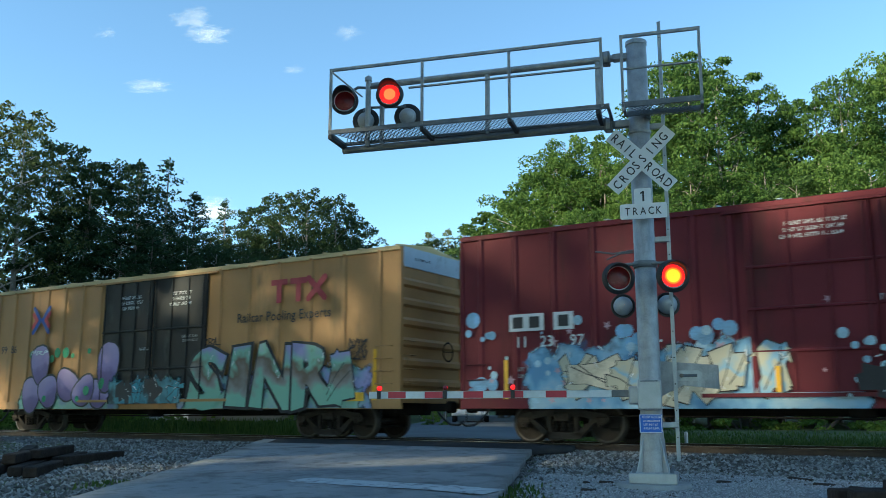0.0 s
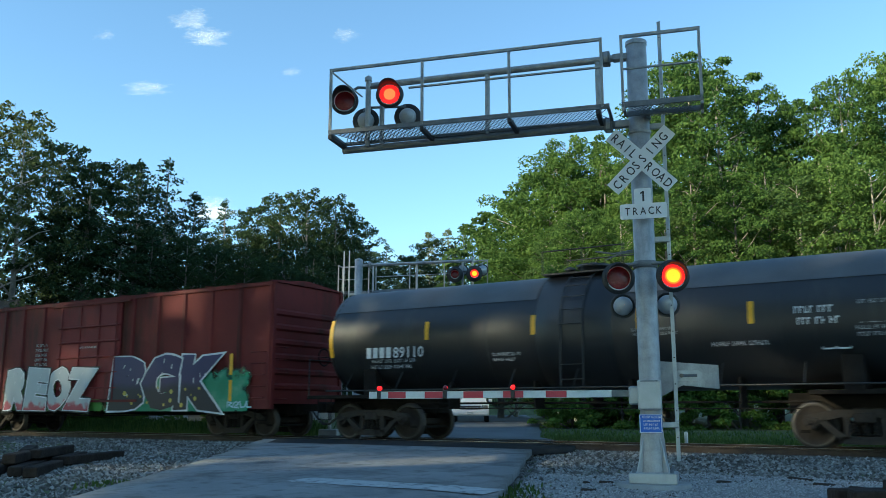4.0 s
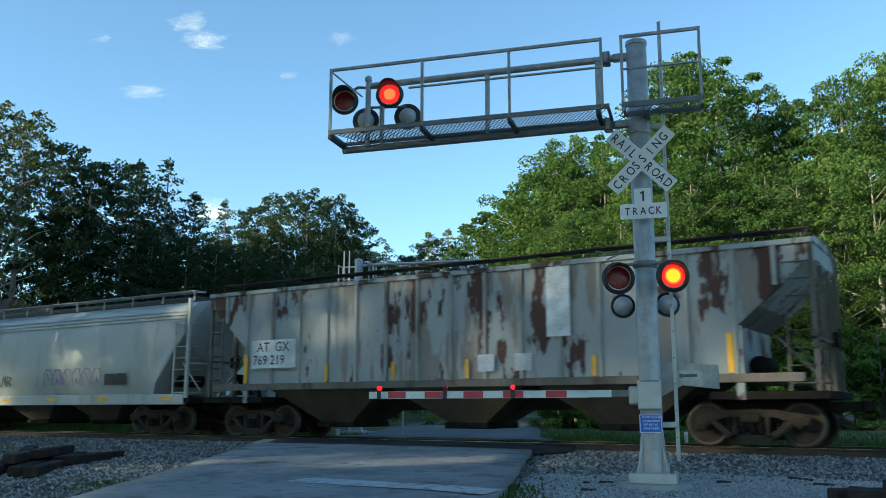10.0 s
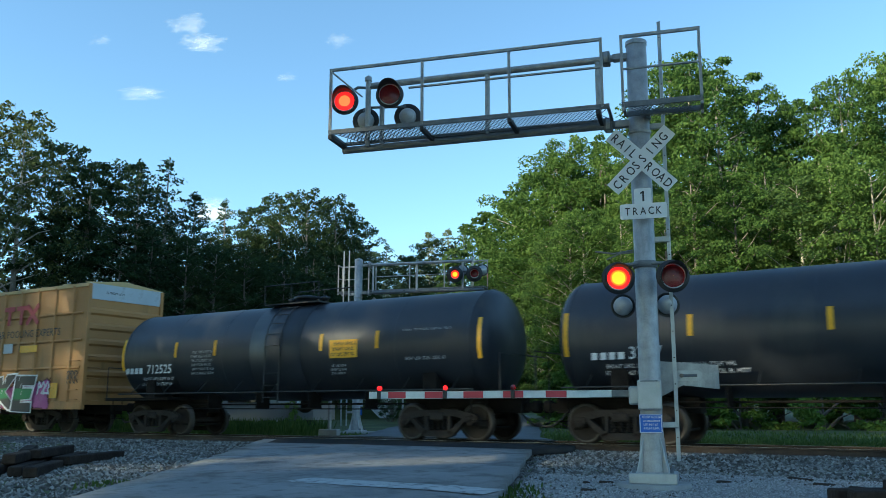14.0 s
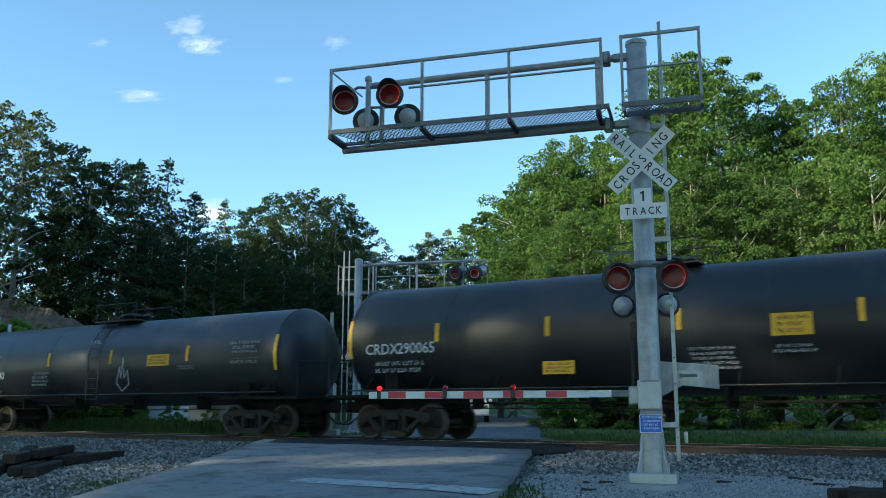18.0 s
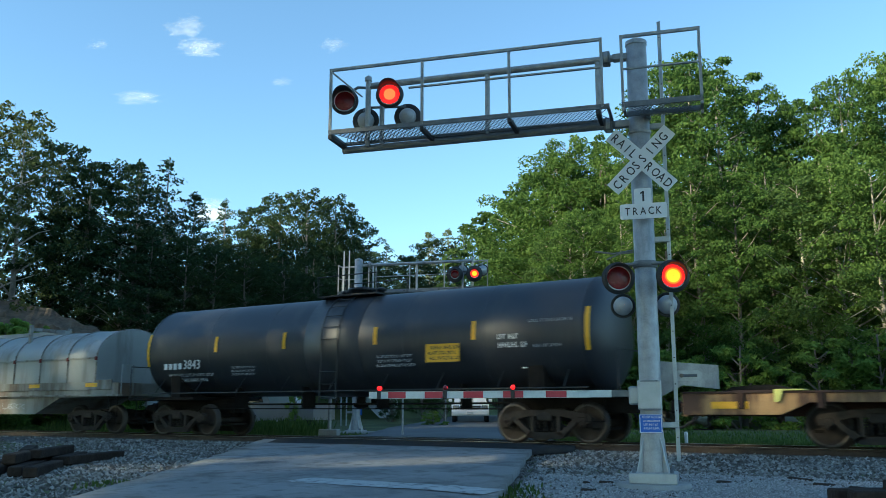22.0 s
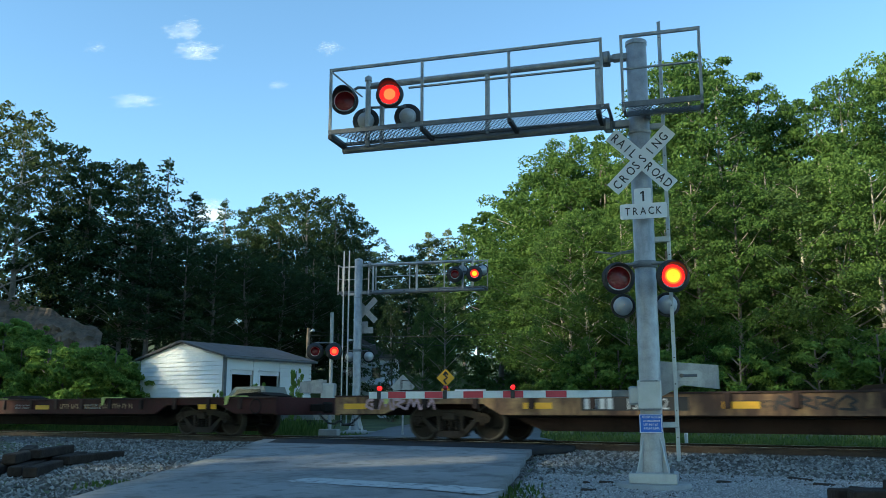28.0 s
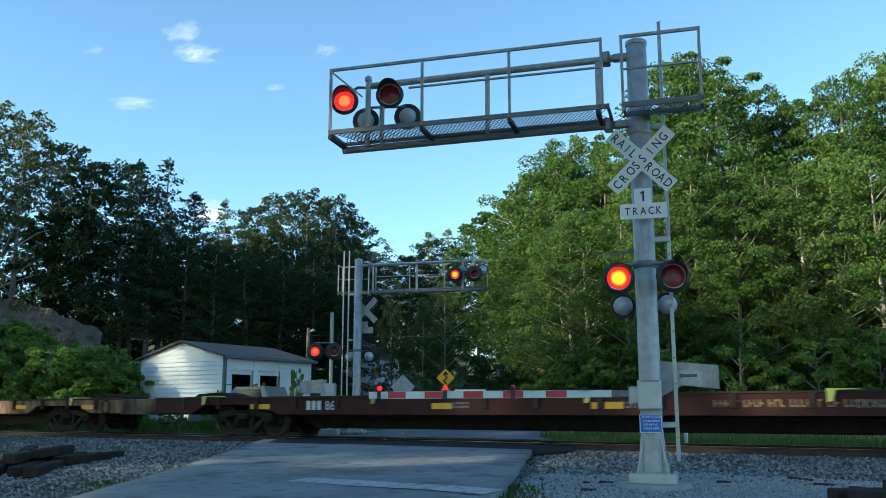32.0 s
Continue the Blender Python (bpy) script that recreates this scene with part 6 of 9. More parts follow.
        part("step", Shape().tube([(x + sg * 0.05, -1.36, 1.08), (x + sg * 0.05, -1.36, 0.5), (x + sg * 0.5, -1.36, 0.5), (x + sg * 0.5, -1.36, 1.08)], 0.018, 6), "under", t)
    part("side_handrail", Shape().tube([(0.4, -1.45, 1.25), (L - 0.4, -1.45, 1.25)], 0.022, 6), "blackp", t)
    hr = Shape()
    for x in grid(1.0, L - 1.0, 8):
        hr.tube([(x, -1.45, 1.25), (x, -1.1, zc - R * 0.62)], 0.014, 4)
    part("rail_stay", hr, "blackp", t)
    part("brake_pipe", Shape().tube([(2.6, -0.5, 0.92), (L - 2.6, -0.5, 0.92)], 0.03, 6).tube([(2.8, -1.0, 0.80), (L - 2.8, -1.0, 0.78)], 0.014, 4), "under", t)
    part("outlet", Shape().lathe([(0.14, 0), (0.14, -0.25), (0.22, -0.25), (0.22, -0.32), (0.08, -0.4), (0.001, -0.4)], (c, 0, zc - R + 0.03), "z", 14), "under", t)
    for i in range(4):
        part("pipe_hanger", Shape().box(4.0 + (L - 8) * i / 3 - 0.02, 4.0 + (L - 8) * i / 3 + 0.02, -1.0, -0.45, 0.78, zc - R + 0.25), "under", t)
    for x in (inset, L - inset):
        truck(t, x)
    ends(t, L)
    # marks: lie on the shell's flank
    def on(z):
        return -math.sqrt(max(0.05, (R + 0.014) ** 2 - (z - zc) ** 2))
    for kind, x, z, size, arg in marks:
        z += zc - 2.66
        y = on(z + (size if kind == "t" else 0.1))
        if kind == "t":
            letters(arg, size, "w_let", t, x, y - 0.012, z, name="car_number")
        elif kind == "b":
            x1, rows, seed = arg
            o = bars(t, x, x1, z, z + size, min(on(z), on(z + size)) - 0.006, rows, "w_dim", seed)
        elif kind == "B":
            x1, rows, seed = arg
            o = bars(t, x, x1, z, z + size, min(on(z), on(z + size)) - 0.006, rows, "w_let", seed)
        elif kind == "y":
            yy = min(on(z), on(z + size)) - 0.006
            p = part("placard", Shape().box(x, arg, yy, yy + 0.004, z, z + size), "refl", t, "yellow printed panel")
            bars(p, x + 0.05, arg - 0.05, z + 0.03, z + size - 0.03, yy - 0.004, 3, "b_let", 7)
        elif kind == "q":
            yy = on(z) - 0.012
            fr = Shape()
            for a, b, cc, d in ((x, x + size, z, z + 0.03), (x, x + size, z + size, z + size + 0.03), (x, x + 0.03, z, z + size), (x + size - 0.03, x + size, z, z + size), (x + size / 2 - 0.02, x + size / 2 + 0.02, z, z + size)):
                fr.box(a, b, yy, yy + 0.004, cc, d)
            part("stencil_frame", fr, "w_let", t)
    for x in yellow:
        tall = x < 0.8 or x > L - 0.8
        z0, z1 = (zc - 0.45, zc + 0.55) if tall else (zc - 0.10, zc + 0.36)
        v, f = [], []
        xr = x
        for k in range(5):
            z = z0 + (z1 - z0) * k / 4
            yy = -math.sqrt((R + 0.02) ** 2 - (z - zc) ** 2)
            v += [(xr - 0.06, yy, z), (xr + 0.06, yy, z)]
        f = [(2 * k, 2 * k + 1, 2 * k + 3, 2 * k + 2) for k in range(4)]
        part("reflector", Shape().add(v, f), "refl", t, "yellow reflective strip")
    return t


def co_bars(t, x0, n, z, y, size=0.24, material="w_let"):
    """Company initials: plain upright bars of their size."""
    s = Shape()
    for i in range(n):
        s.box(x0 + i * size * 0.78, x0 + i * size * 0.78 + size * 0.55, y - 0.004, y, z, z + size)
    return part("company_mark", s, material, t, "company initials as bars")


gatx_marks = [("b", 1.7, 1.85, 0.3, (3.3, 2, 1)), ("B", 12.4, 2.45, 0.45, (13.2, 2, 2)), ("b", 13.5, 2.2, 0.75, (15.0, 6, 3)), ("q", 12.9, 2.0, 0.55, 0), ("b", 5.4, 1.95, 0.25, (6.3, 2, 5)),
              ("b", 9.0, 2.4, 0.2, (10.0, 2, 6)), ("b", 10.6, 2.1, 0.15, (12.0, 1, 7))]
t4 = tankcar(43.75, 15.2, 1.40, 2.58, "tank", "black tank car with grey weathered top and white lettering", gatx_marks + [("t", 2.55, 2.15, 0.27, "89110")], "tank_top", True, True, (0.5, 3.6, 6.6, 9.2, 11.6, 14.7))
co_bars(t4, 1.7, 4, 2.07, -1.40, 0.27)
t5 = tankcar(59.9, 15.9, 1.40, 2.58, "tank", "black tank car with grey weathered top plates", gatx_marks + [("t", 2.55, 2.15, 0.27, "89111")], "tank_top", True, True, (0.5, 3.6, 6.6, 9.2, 12.0, 15.4))
co_bars(t5, 1.7, 4, 2.07, -1.40, 0.27)

# ---- covered hopper cars ----


def hopper_bottoms(t, x0, x1, n, z_top, z_bot, mat_):
    w = (x1 - x0) / n
    for i in range(n):
        a, b = x0 + i * w, x0 + (i + 1) * w
        c = (a + b) / 2
        v = [(a, -1.42, z_top), (b, -1.42, z_top), (b, 1.42, z_top), (a, 1.42, z_top), (c - 0.5, -0.75, z_bot), (c + 0.5, -0.75, z_bot), (c + 0.5, 0.75, z_bot), (c - 0.5, 0.75, z_bot)]
        h = part("hopper_bottom", Shape().add(v, [(0, 1, 5, 4), (1, 2, 6, 5), (2, 3, 7, 6), (3, 0, 4, 7), (4, 5, 6, 7), (3, 2, 1, 0)]), mat_, t, "sloping discharge hopper")
        part("gate_box", Shape().box(c - 0.62, c + 0.62, -0.85, 0.85, z_bot - 0.12, z_bot + 0.03, 0.02), "under", h)
        part("gate_shaft", Shape().tube([(c, -1.1, z_bot - 0.05), (c, 1.1, z_bot - 0.05)], 0.035, 6), "under", h)


def end_frame(t, x, sg, zdeck, ztop, paint, half=1.5):
    """Open end of a hopper: corner posts, slope braces, deck, ladders and brake gear."""
    e = part("end_frame", Shape().box(min(x, x - sg * 0.10), max(x, x - sg * 0.10), -half, -half + 0.09, zdeck, ztop).box(min(x, x - sg * 0.10), max(x, x - sg * 0.10), half - 0.09, half, zdeck, ztop)
             .box(min(x, x - sg * 0.10), max(x, x - sg * 0.10), -0.5, -0.42, zdeck, ztop - 0.4).box(min(x, x - sg * 0.10), max(x, x - sg * 0.10), 0.42, 0.5, zdeck, ztop - 0.4)
             .box(min(x, x - sg * 0.10), max(x, x - sg * 0.10), -half, half, zdeck + 1.0, zdeck + 1.06), paint, t, "open end frame")
    part("end_deck", Shape().box(min(x + sg * 0.15, x - sg * 2.2), max(x + sg * 0.15, x - sg * 2.2), -half, half, zdeck - 0.16, zdeck, 0.01), "under", t)
    s = Shape()
    for i in range(8):
        z = zdeck + 0.15 + (ztop - zdeck) * 0.92 * i / 8
        s.tube([(x - sg * 0.05, -half - 0.03, z), (x - sg * 0.55, -half - 0.03, z)], 0.013, 5)
    s.box(x - sg * 0.57 - 0.02, x - sg * 0.57 + 0.02, -half - 0.04, -half, zdeck, ztop - 0.7)
    part("ladder", s, paint, e)
    s = Shape()
    for i in range(8):
        z = zdeck + 0.15 + (ztop - zdeck) * 0.92 * i / 8
        s.tube([(x + sg * 0.04, -half + 0.1, z), (x + sg * 0.04, -half + 0.55, z)], 0.013, 5)
    part("end_ladder", s, paint, e)
    for yy in (-0.9, 0.9):
        part("slope_brace", Shape().tube([(x - sg * 0.05, yy, zdeck + 0.2), (x - sg * 0.9, yy, zdeck + 1.1)], 0.03, 6), paint, e)
    part("brake_gear", Shape().lathe([(0.24, -0.012), (0.26, 0.0), (0.24, 0.012), (0.215, 0.0), (0.24, -0.012)], (x + sg * 0.12, 0.4, zdeck + 1.1), "x", 16).box(min(x, x + sg * 0.10), max(x, x + sg * 0.10), 0.25, 0.55, zdeck + 0.95, zdeck + 1.25), "under", e)
    part("air_tank", Shape().lathe([(0.001, -0.55), (0.2, -0.5), (0.2, 0.5), (0.001, 0.55)], (x - sg * 1.35, -0.2, zdeck + 0.55), "y", 14), "under", t)


def running_board(t, L, z, posts, material="galv", half=0.95, hatch="blackp"):
    """Two slim gratings along the roof, each on slender posts, and the hatch between them."""
    rb = part("running_board", Shape().box(0.1, L - 0.1, -half - 0.22, -half + 0.25, z, z + 0.022).box(0.1, L - 0.1, half - 0.25, half + 0.22, z, z + 0.022), material, t, "roof walkway")
    post = Shape().box(-0.018, 0.018, -0.02, 0.02, -0.30, 0.0).box(-0.018, 0.018, -0.02, 0.42, -0.03, 0.0).mesh("board_bracket")
    for i in range(posts + 1):
        x = 0.15 + (L - 0.3) * i / posts
        for y, a in ((-half - 0.18, 0), (half + 0.18, 180)):
            part("board_bracket", post, material, rb, m=pose(x, y, z, 0, 0, a))
    part("roof_hatch", Shape().box(0.8, L - 0.8, -0.42, 0.42, z - 0.26, z - 0.04, 0.03), hatch, t, "long trough hatch")


def ribbed_hopper(u, L, paint, label, n_posts, slope=1.55, ztop=4.10, zbot=1.42, zs=2.45, bottoms="hop_under", n_hop=3, board="galv", post_mat=None, end_mat=None, sill_mat=None):
    t = car("covered_hopper", u, label, "hopper car")
    half = 1.50
    prof = [(0.05, ztop), (L - 0.05, ztop), (L - 0.05, ztop - 0.35), (L - slope, zs), (L - slope - 0.02, zbot), (slope + 0.02, zbot), (slope, zs), (0.05, ztop - 0.35)]
    part("body", Shape().prism(prof, -half, half), paint, t, "slab-sided hopper body")
    part("slope_sheet", Shape().prism([(0.08, ztop - 0.37), (slope + 0.02, zs - 0.02), (slope + 0.06, zs - 0.02), (0.14, ztop - 0.37)], -half + 0.02, half - 0.02)
         .prism([(L - 0.08, ztop - 0.37), (L - slope - 0.02, zs - 0.02), (L - slope - 0.06, zs - 0.02), (L - 0.14, ztop - 0.37)], -half + 0.02, half - 0.02), end_mat or paint, t)
    part("roof", Shape().prism([(-half - 0.04, ztop), (half + 0.04, ztop), (half * 0.6, ztop + 0.16), (-half * 0.6, ztop + 0.16)], 0.02, L - 0.02, "x"), paint, t)
    part("top_rail", Shape().box(0.0, L, -half - 0.06, -half + 0.02, ztop - 0.08, ztop + 0.03, 0.01).box(0.0, L, half - 0.02, half + 0.06, ztop - 0.08, ztop + 0.03, 0.01), paint, t)
    part("side_sill", Shape().box(0.3, L - 0.3, -half - 0.05, -half + 0.05, zbot - 0.12, zbot + 0.06, 0.01).box(0.3, L - 0.3, half - 0.05, half + 0.05, zbot - 0.12, zbot + 0.06, 0.01), sill_mat or paint, t)
    pm = Shape().prism([(-0.05, 0.0), (0.05, 0.0), (0.04, -0.075), (-0.04, -0.075)], zbot + 0.05, ztop - 0.07, "z").mesh("side_post")
    for x in grid(slope + 0.05, L - slope - 0.05, n_posts):
        part("side_post", pm, post_mat or paint, t, m=pose(x, -half, 0))
    for x, sg in ((0.0, -1), (L, 1)):
        end_frame(t, x, sg, 1.12, ztop, end_mat or paint)
        part("corner_post", Shape().box(x - sg * slope - 0.08, x - sg * slope + 0.08, -half - 0.02, -half + 0.05, 0.95, zs), paint, t)
        part("short_post", pm, paint, t, m=Matrix.Translation((x - sg * 0.75, -half, 0)) @ Matrix.Diagonal((1, 1, 0.32, 1)) @ Matrix.Translation((0, 0, 2.1 * ztop)))
    running_board(t, L, ztop + 0.30, 11, board)
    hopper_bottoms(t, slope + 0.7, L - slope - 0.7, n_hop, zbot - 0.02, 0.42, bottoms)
    part("centre_sill", Shape().box(0.2, L - 0.2, -0.3, 0.3, 0.75, 1.1), "under", t)
    for x in (1.5, L - 1.5):
        truck(t, x)
    ends(t, L)
    return t


Y = -1.59
h6 = ribbed_hopper(77.25, 17.05, "hop_rust", "ribbed grey covered hopper streaked with rust and dirt", 14, post_mat="hop_post", end_mat="hop_soil", sill_mat="hop_soil")
co_bars(h6, 2.55, 2, 2.05, Y, 0.30, "w_dim")
co_bars(h6, 3.6, 2, 2.05, Y, 0.30, "w_dim")
letters("75     92", 0.28, "b_let", h6, 2.5, Y, 1.62, name="car_number")
wild(h6, 4, 4.2, 8.2, 1.55, 2.42, -1.59, ["hop_rust"], "sp_aqua", 341, 0.02, 0.15)
wild(h6, 2, 4.6, 7.6, 1.60, 2.2, -1.60, ["sp_black"], "sp_silver", 342, 0.02, 0.10)
s = Shape()
for i in range(4):
    s.box(11.27, 11.52, Y - 0.004, Y, 3.30 - i * 0.47, 3.60 - i * 0.47)
part("company_mark", s, "w_dim", h6, "white company letters in a column")
reflectors(h6, (1.62, 15.5), 1.5, 2.4, Y, 0.13)
reflectors(h6, (4.8, 7.6, 10.2, 13.2), 1.5, 1.9, Y)
h7 = ribbed_hopper(95.8, 17.1, "hop_grey", "pale grey ribbed covered hopper with thin red graffiti", 15, bottoms="hop_dim")
letters("AE  X", 0.27, "b_let", h7, 1.95, Y, 2.55, name="car_mark")
letters("149  26", 0.27, "b_let", h7, 1.95, Y, 2.18, name="car_number")
bars(h7, 1.95, 4.3, 1.75, 2.05, Y, 2, "b_let", 71)
scrawl(h7, 4.2, 7.2, 1.55, 2.15, Y, "sp_tan", 72, 7, 0.012)
scrawl(h7, 7.4, 10.0, 1.55, 2.4, Y, "sp_tan", 73, 6, 0.012)
reflectors(h7, (1.65, 15.5), 1.5, 2.4, Y, 0.12)
reflectors(h7, (4.0, 9.3, 11.3, 12.9), 1.5, 1.9, Y)
part("data_panel", Shape().box(11.3, 12.0, Y - 0.004, Y, 1.72, 2.0), "b_let", h7)
h9 = ribbed_hopper(131.3, 17.0, "hop_flake", "ribbed covered hopper with paint flaking to brown rust", 14, board="rail", post_mat="hop_post", end_mat="hop_soil", sill_mat="hop_soil")
part("white_panel", Shape().box(1.85, 3.5, Y - 0.003, Y, 1.9, 2.68), "sp_white", h9, "repainted white number panel")
letters("AT  GX", 0.26, "b_let", h9, 2.05, Y - 0.006, 2.36, name="car_mark")
letters("769 219", 0.26, "b_let", h9, 1.9, Y - 0.006, 2.0, name="car_number")
part("white_panel", Shape().box(11.15, 11.75, Y - 0.003, Y, 2.4, 4.0), "sp_white", h9, "blotted-out white panel")
for x in (9.3, 10.3):
    part("data_panel", Shape().box(x, x + 0.45, Y - 0.003, Y, 1.65, 2.05), "sp_silver", h9)
reflectors(h9, (1.62, 15.3), 1.5, 2.3, Y, 0.13)
reflectors(h9, (4.6, 6.8, 9.0, 12.3), 1.5, 1.95, Y)


def round_hopper(u, L, paint, label, ztop=4.2, n_hop=4, slope=1.5, zbot=1.22, ribs=True, bottoms="hop_under"):
    """Curved-side hopper on a continuous sill."""
    t = car("covered_hopper", u, label, "hopper car")
    con = [(-1.30, zbot), (-1.46, zbot + 0.35), (-1.53, 2.2), (-1.53, 3.0), (-1.47, 3.45), (-1.30, 3.80), (-1.0, 4.02), (-0.5, 4.14), (0.0, ztop)]
    con = con + [(-a, b) for a, b in con[-2::-1]]
    xs = grid(0, L, 26)
    def x0(z):
        return 0.10 + slope * max(0.0, min(1.0, (3.0 - z) / (3.0 - zbot))) ** 0.8
    v, f = [], []
    n = len(con)
    for x in xs:
        for a, b in con:
            lo = x0(b)
            v.append((min(max(x, lo), L - lo), a, b))
    f = [(i * n + j, (i + 1) * n + j, (i + 1) * n + j + 1, i * n + j + 1) for i in range(len(xs) - 1) for j in range(n - 1)]
    f += [tuple(range(n)), tuple(range((len(xs) - 1) * n, len(xs) * n))[::-1]]
    body = part("body", Shape().add(v, f, False), paint, t, "smooth curved hopper body")
    for p in body.data.polygons:
        p.use_smooth = len(p.vertices) == 4
    for x in grid(2.2, L - 2.2, 7):
        part("weld_seam", Shape().add([(x + dx, a * 1.004 - (0.004 if a < 0 else 0), b + 0.003) for a, b in con[:8] for dx in (-0.012, 0.012)], [(2 * i, 2 * i + 1, 2 * i + 3, 2 * i + 2) for i in range(7)]), paint, body)
    if ribs:
        for z, yy in ((3.50, -1.46), (3.62, -1.41), (3.74, -1.34)):
            part("roof_bead", Shape().box(0.15, L - 0.15, yy - 0.03, yy + 0.02, z - 0.012, z + 0.012), paint, body)
    part("side_sill", Shape().box(0.0, L, -1.52, -1.40, 0.92, 1.24, 0.015).box(0.0, L, 1.40, 1.52, 0.92, 1.24, 0.015), paint, t, "deep side sill")
    for x, sg in ((0.0, -1), (L, 1)):
        end_frame(t, x + sg * 0.1, sg, 1.12, ztop - 0.1, paint)
    running_board(t, L, ztop + 0.17, 11, hatch="blackp" if ribs else paint)
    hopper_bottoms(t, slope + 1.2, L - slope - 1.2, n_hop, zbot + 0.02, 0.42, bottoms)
    part("centre_sill", Shape().box(0.2, L - 0.2, -0.3, 0.3, 0.75, 1.1), "under", t)
    for x in (1.75, L - 1.75):
        truck(t, x)
    ends(t, L)
    return t


h8 = round_hopper(114.0, 16.3, "hop_pale", "pale grey curved-side covered hopper with a purple tag", n_hop=3)
letters("AE QX", 0.30, "b_let", h8, 1.55, -1.575, 2.58, name="car_mark")
letters("816988", 0.30, "b_let", h8, 1.55, -1.56, 2.18, name="car_number")
bars(h8, 1.5, 2.5, 1.55, 1.8, -1.52, 2, "w_dim", 81)
bars(h8, 2.6, 4.2, 1.02, 1.12, -1.535, 1, "w_dim", 82)
scrawl(h8, 6.3, 7.5, 1.55, 1.95, -1.535, "sp_black", 83, 4, 0.02)
for k in range(6):
    # looping bubble letters in one thin line
    x = 9.4 + 0.52 * k
    s = Shape()
    strokes(s, [[(x, 1.55), (x - 0.04, 1.9), (x + 0.10, 2.10), (x + 0.32, 2.08), (x + 0.40, 1.85), (x + 0.38, 1.58)], [(x + 0.12, 1.60), (x + 0.20, 1.78), (x + 0.28, 1.60)] if k % 2 else [(x + 0.14, 1.95), (x + 0.24, 1.75)]], 0.012, -1.548, -1.54)
    part("tag", s, "sp_purple", h8)
for x in (12.6, 13.15):
    part("data_panel", Shape().box(x, x + 0.5, -1.545, -1.538, 1.55, 1.9), "b_let", h8, "black data panel")
for x in (0.7, 4.3, 7.0, 9.6, 12.3, 15.3):
    part("reflector", Shape().box(x, x + 0.5, -1.535, -1.525, 1.05, 1.15), "refl", h8, "yellow reflective strip")

# ---- coil cars ----


def hood(t, x0, x1, zb, ztop, paint, half=1.48, ribs=4, long=False):
    k = 20
    con = [(-half, zb), (-half, zb + (ztop - zb) * 0.42)] + [(-half * math.cos(a), zb + (ztop - zb) * (0.42 + 0.58 * math.sin(a))) for a in [math.pi * i / k for i in range(1, k)]] + [(half, zb + (ztop - zb) * 0.42), (half, zb)]
    n = len(con)
    v = [(x, a, b) for x in (x0, x1) for a, b in con]
    s = Shape().add(v, [(j, j + 1, n + j + 1, n + j) for j in range(n - 1)], True).add(v, [tuple(range(n)), tuple(range(n, 2 * n))[::-1]])
    zl = zb + (ztop - zb) * 0.43
    h = part("hood", s, paint, t, "rounded removable hood over the coils")
    for x in grid(x0 + 0.03, x1 - 0.03, ribs):
        part("hood_rib", Shape().add([(x + dx, a * k_, zb + (b - zb) * k_) for a, b in con for dx, k_ in ((-0.035, 1.002), (0.0, 1.022), (0.035, 1.002))], [(3 * i + j, 3 * i + j + 1, 3 * i + j + 4, 3 * i + j + 3) for i in range(n - 1) for j in (0, 1)]), "coil_rib" if long else paint, h)
        if long:
            part("hinge", Shape().box(x - 0.05, x + 0.05, -half - 0.055, -half, zl - 0.07, zl + 0.05, 0.01), "brown", h, "rusted hinge on the hood's seam")
    part("hood_lip", Shape().box(x0, x1, -half - 0.035, -half + 0.01, zl - 0.03, zl + 0.03), "coil_rib" if long else paint, h)
    xm = (x0 + x1) / 2
    if long:
        # ridge beam with two lifting hooks that reach over the near side
        part("ridge_beam", Shape().box(xm - 3.7, xm + 3.0, -0.10, 0.10, ztop - 0.03, ztop + 0.16, 0.01), paint, h, "lifting beam along the hood's crown")
        for x in (xm - 4.3, xm + 2.4):
            part("lifting_hook", Shape().box(x - 0.06, x + 0.06, -1.02, 0.5, ztop + 0.10, ztop + 0.22, 0.01).box(x - 0.07, x + 0.07, -1.10, -1.00, ztop - 0.62, ztop + 0.30, 0.01)
                 .box(x - 0.07, x + 0.07, 0.45, 0.55, ztop - 0.3, ztop + 0.30, 0.01), "coil_rib", h, "steel lifting hook over the hood's shoulder")
        return h
    part("lifting_yoke", Shape().prism([(xm - 0.45, ztop - 0.03), (xm - 0.28, ztop + 0.38), (xm + 0.28, ztop + 0.38), (xm + 0.45, ztop - 0.03), (xm + 0.22, ztop - 0.03), (xm + 0.16, ztop + 0.22), (xm - 0.16, ztop + 0.22), (xm - 0.22, ztop - 0.03)], -0.12, 0.12)
         .box(xm - 1.6, xm + 1.6, -0.10, 0.10, ztop - 0.04, ztop + 0.04), paint, h, "lifting yoke on the hood's crown")
    for x in (x0 + 0.9, x1 - 0.9):
        part("guide_post", Shape().box(x - 0.03, x + 0.03, -half + 0.35, -half + 0.41, ztop - 0.55, ztop + 0.12), paint, h)
    return h


def ns_emblem(t, x, z, y, w, material, tilt=0):
    """Company emblem: running stripes and a plain block."""
    s = Shape()
    for i in range(6):
        s.box(x, x + w * 0.58, y - 0.004, y, z + i * 0.055, z + i * 0.055 + 0.03)
    s.prism([(x + w * 0.60, z), (x + w * 0.60 + 0.10, z + 0.30), (x + w * 0.78, z + 0.30), (x + w * 0.80, z)], y - 0.004, y)
    s.prism([(x + w * 0.84, z), (x + w * 0.86, z + 0.30), (x + w, z + 0.30), (x + w * 0.98, z)], y - 0.004, y)
    part("emblem", s, material, t, "striped company emblem")


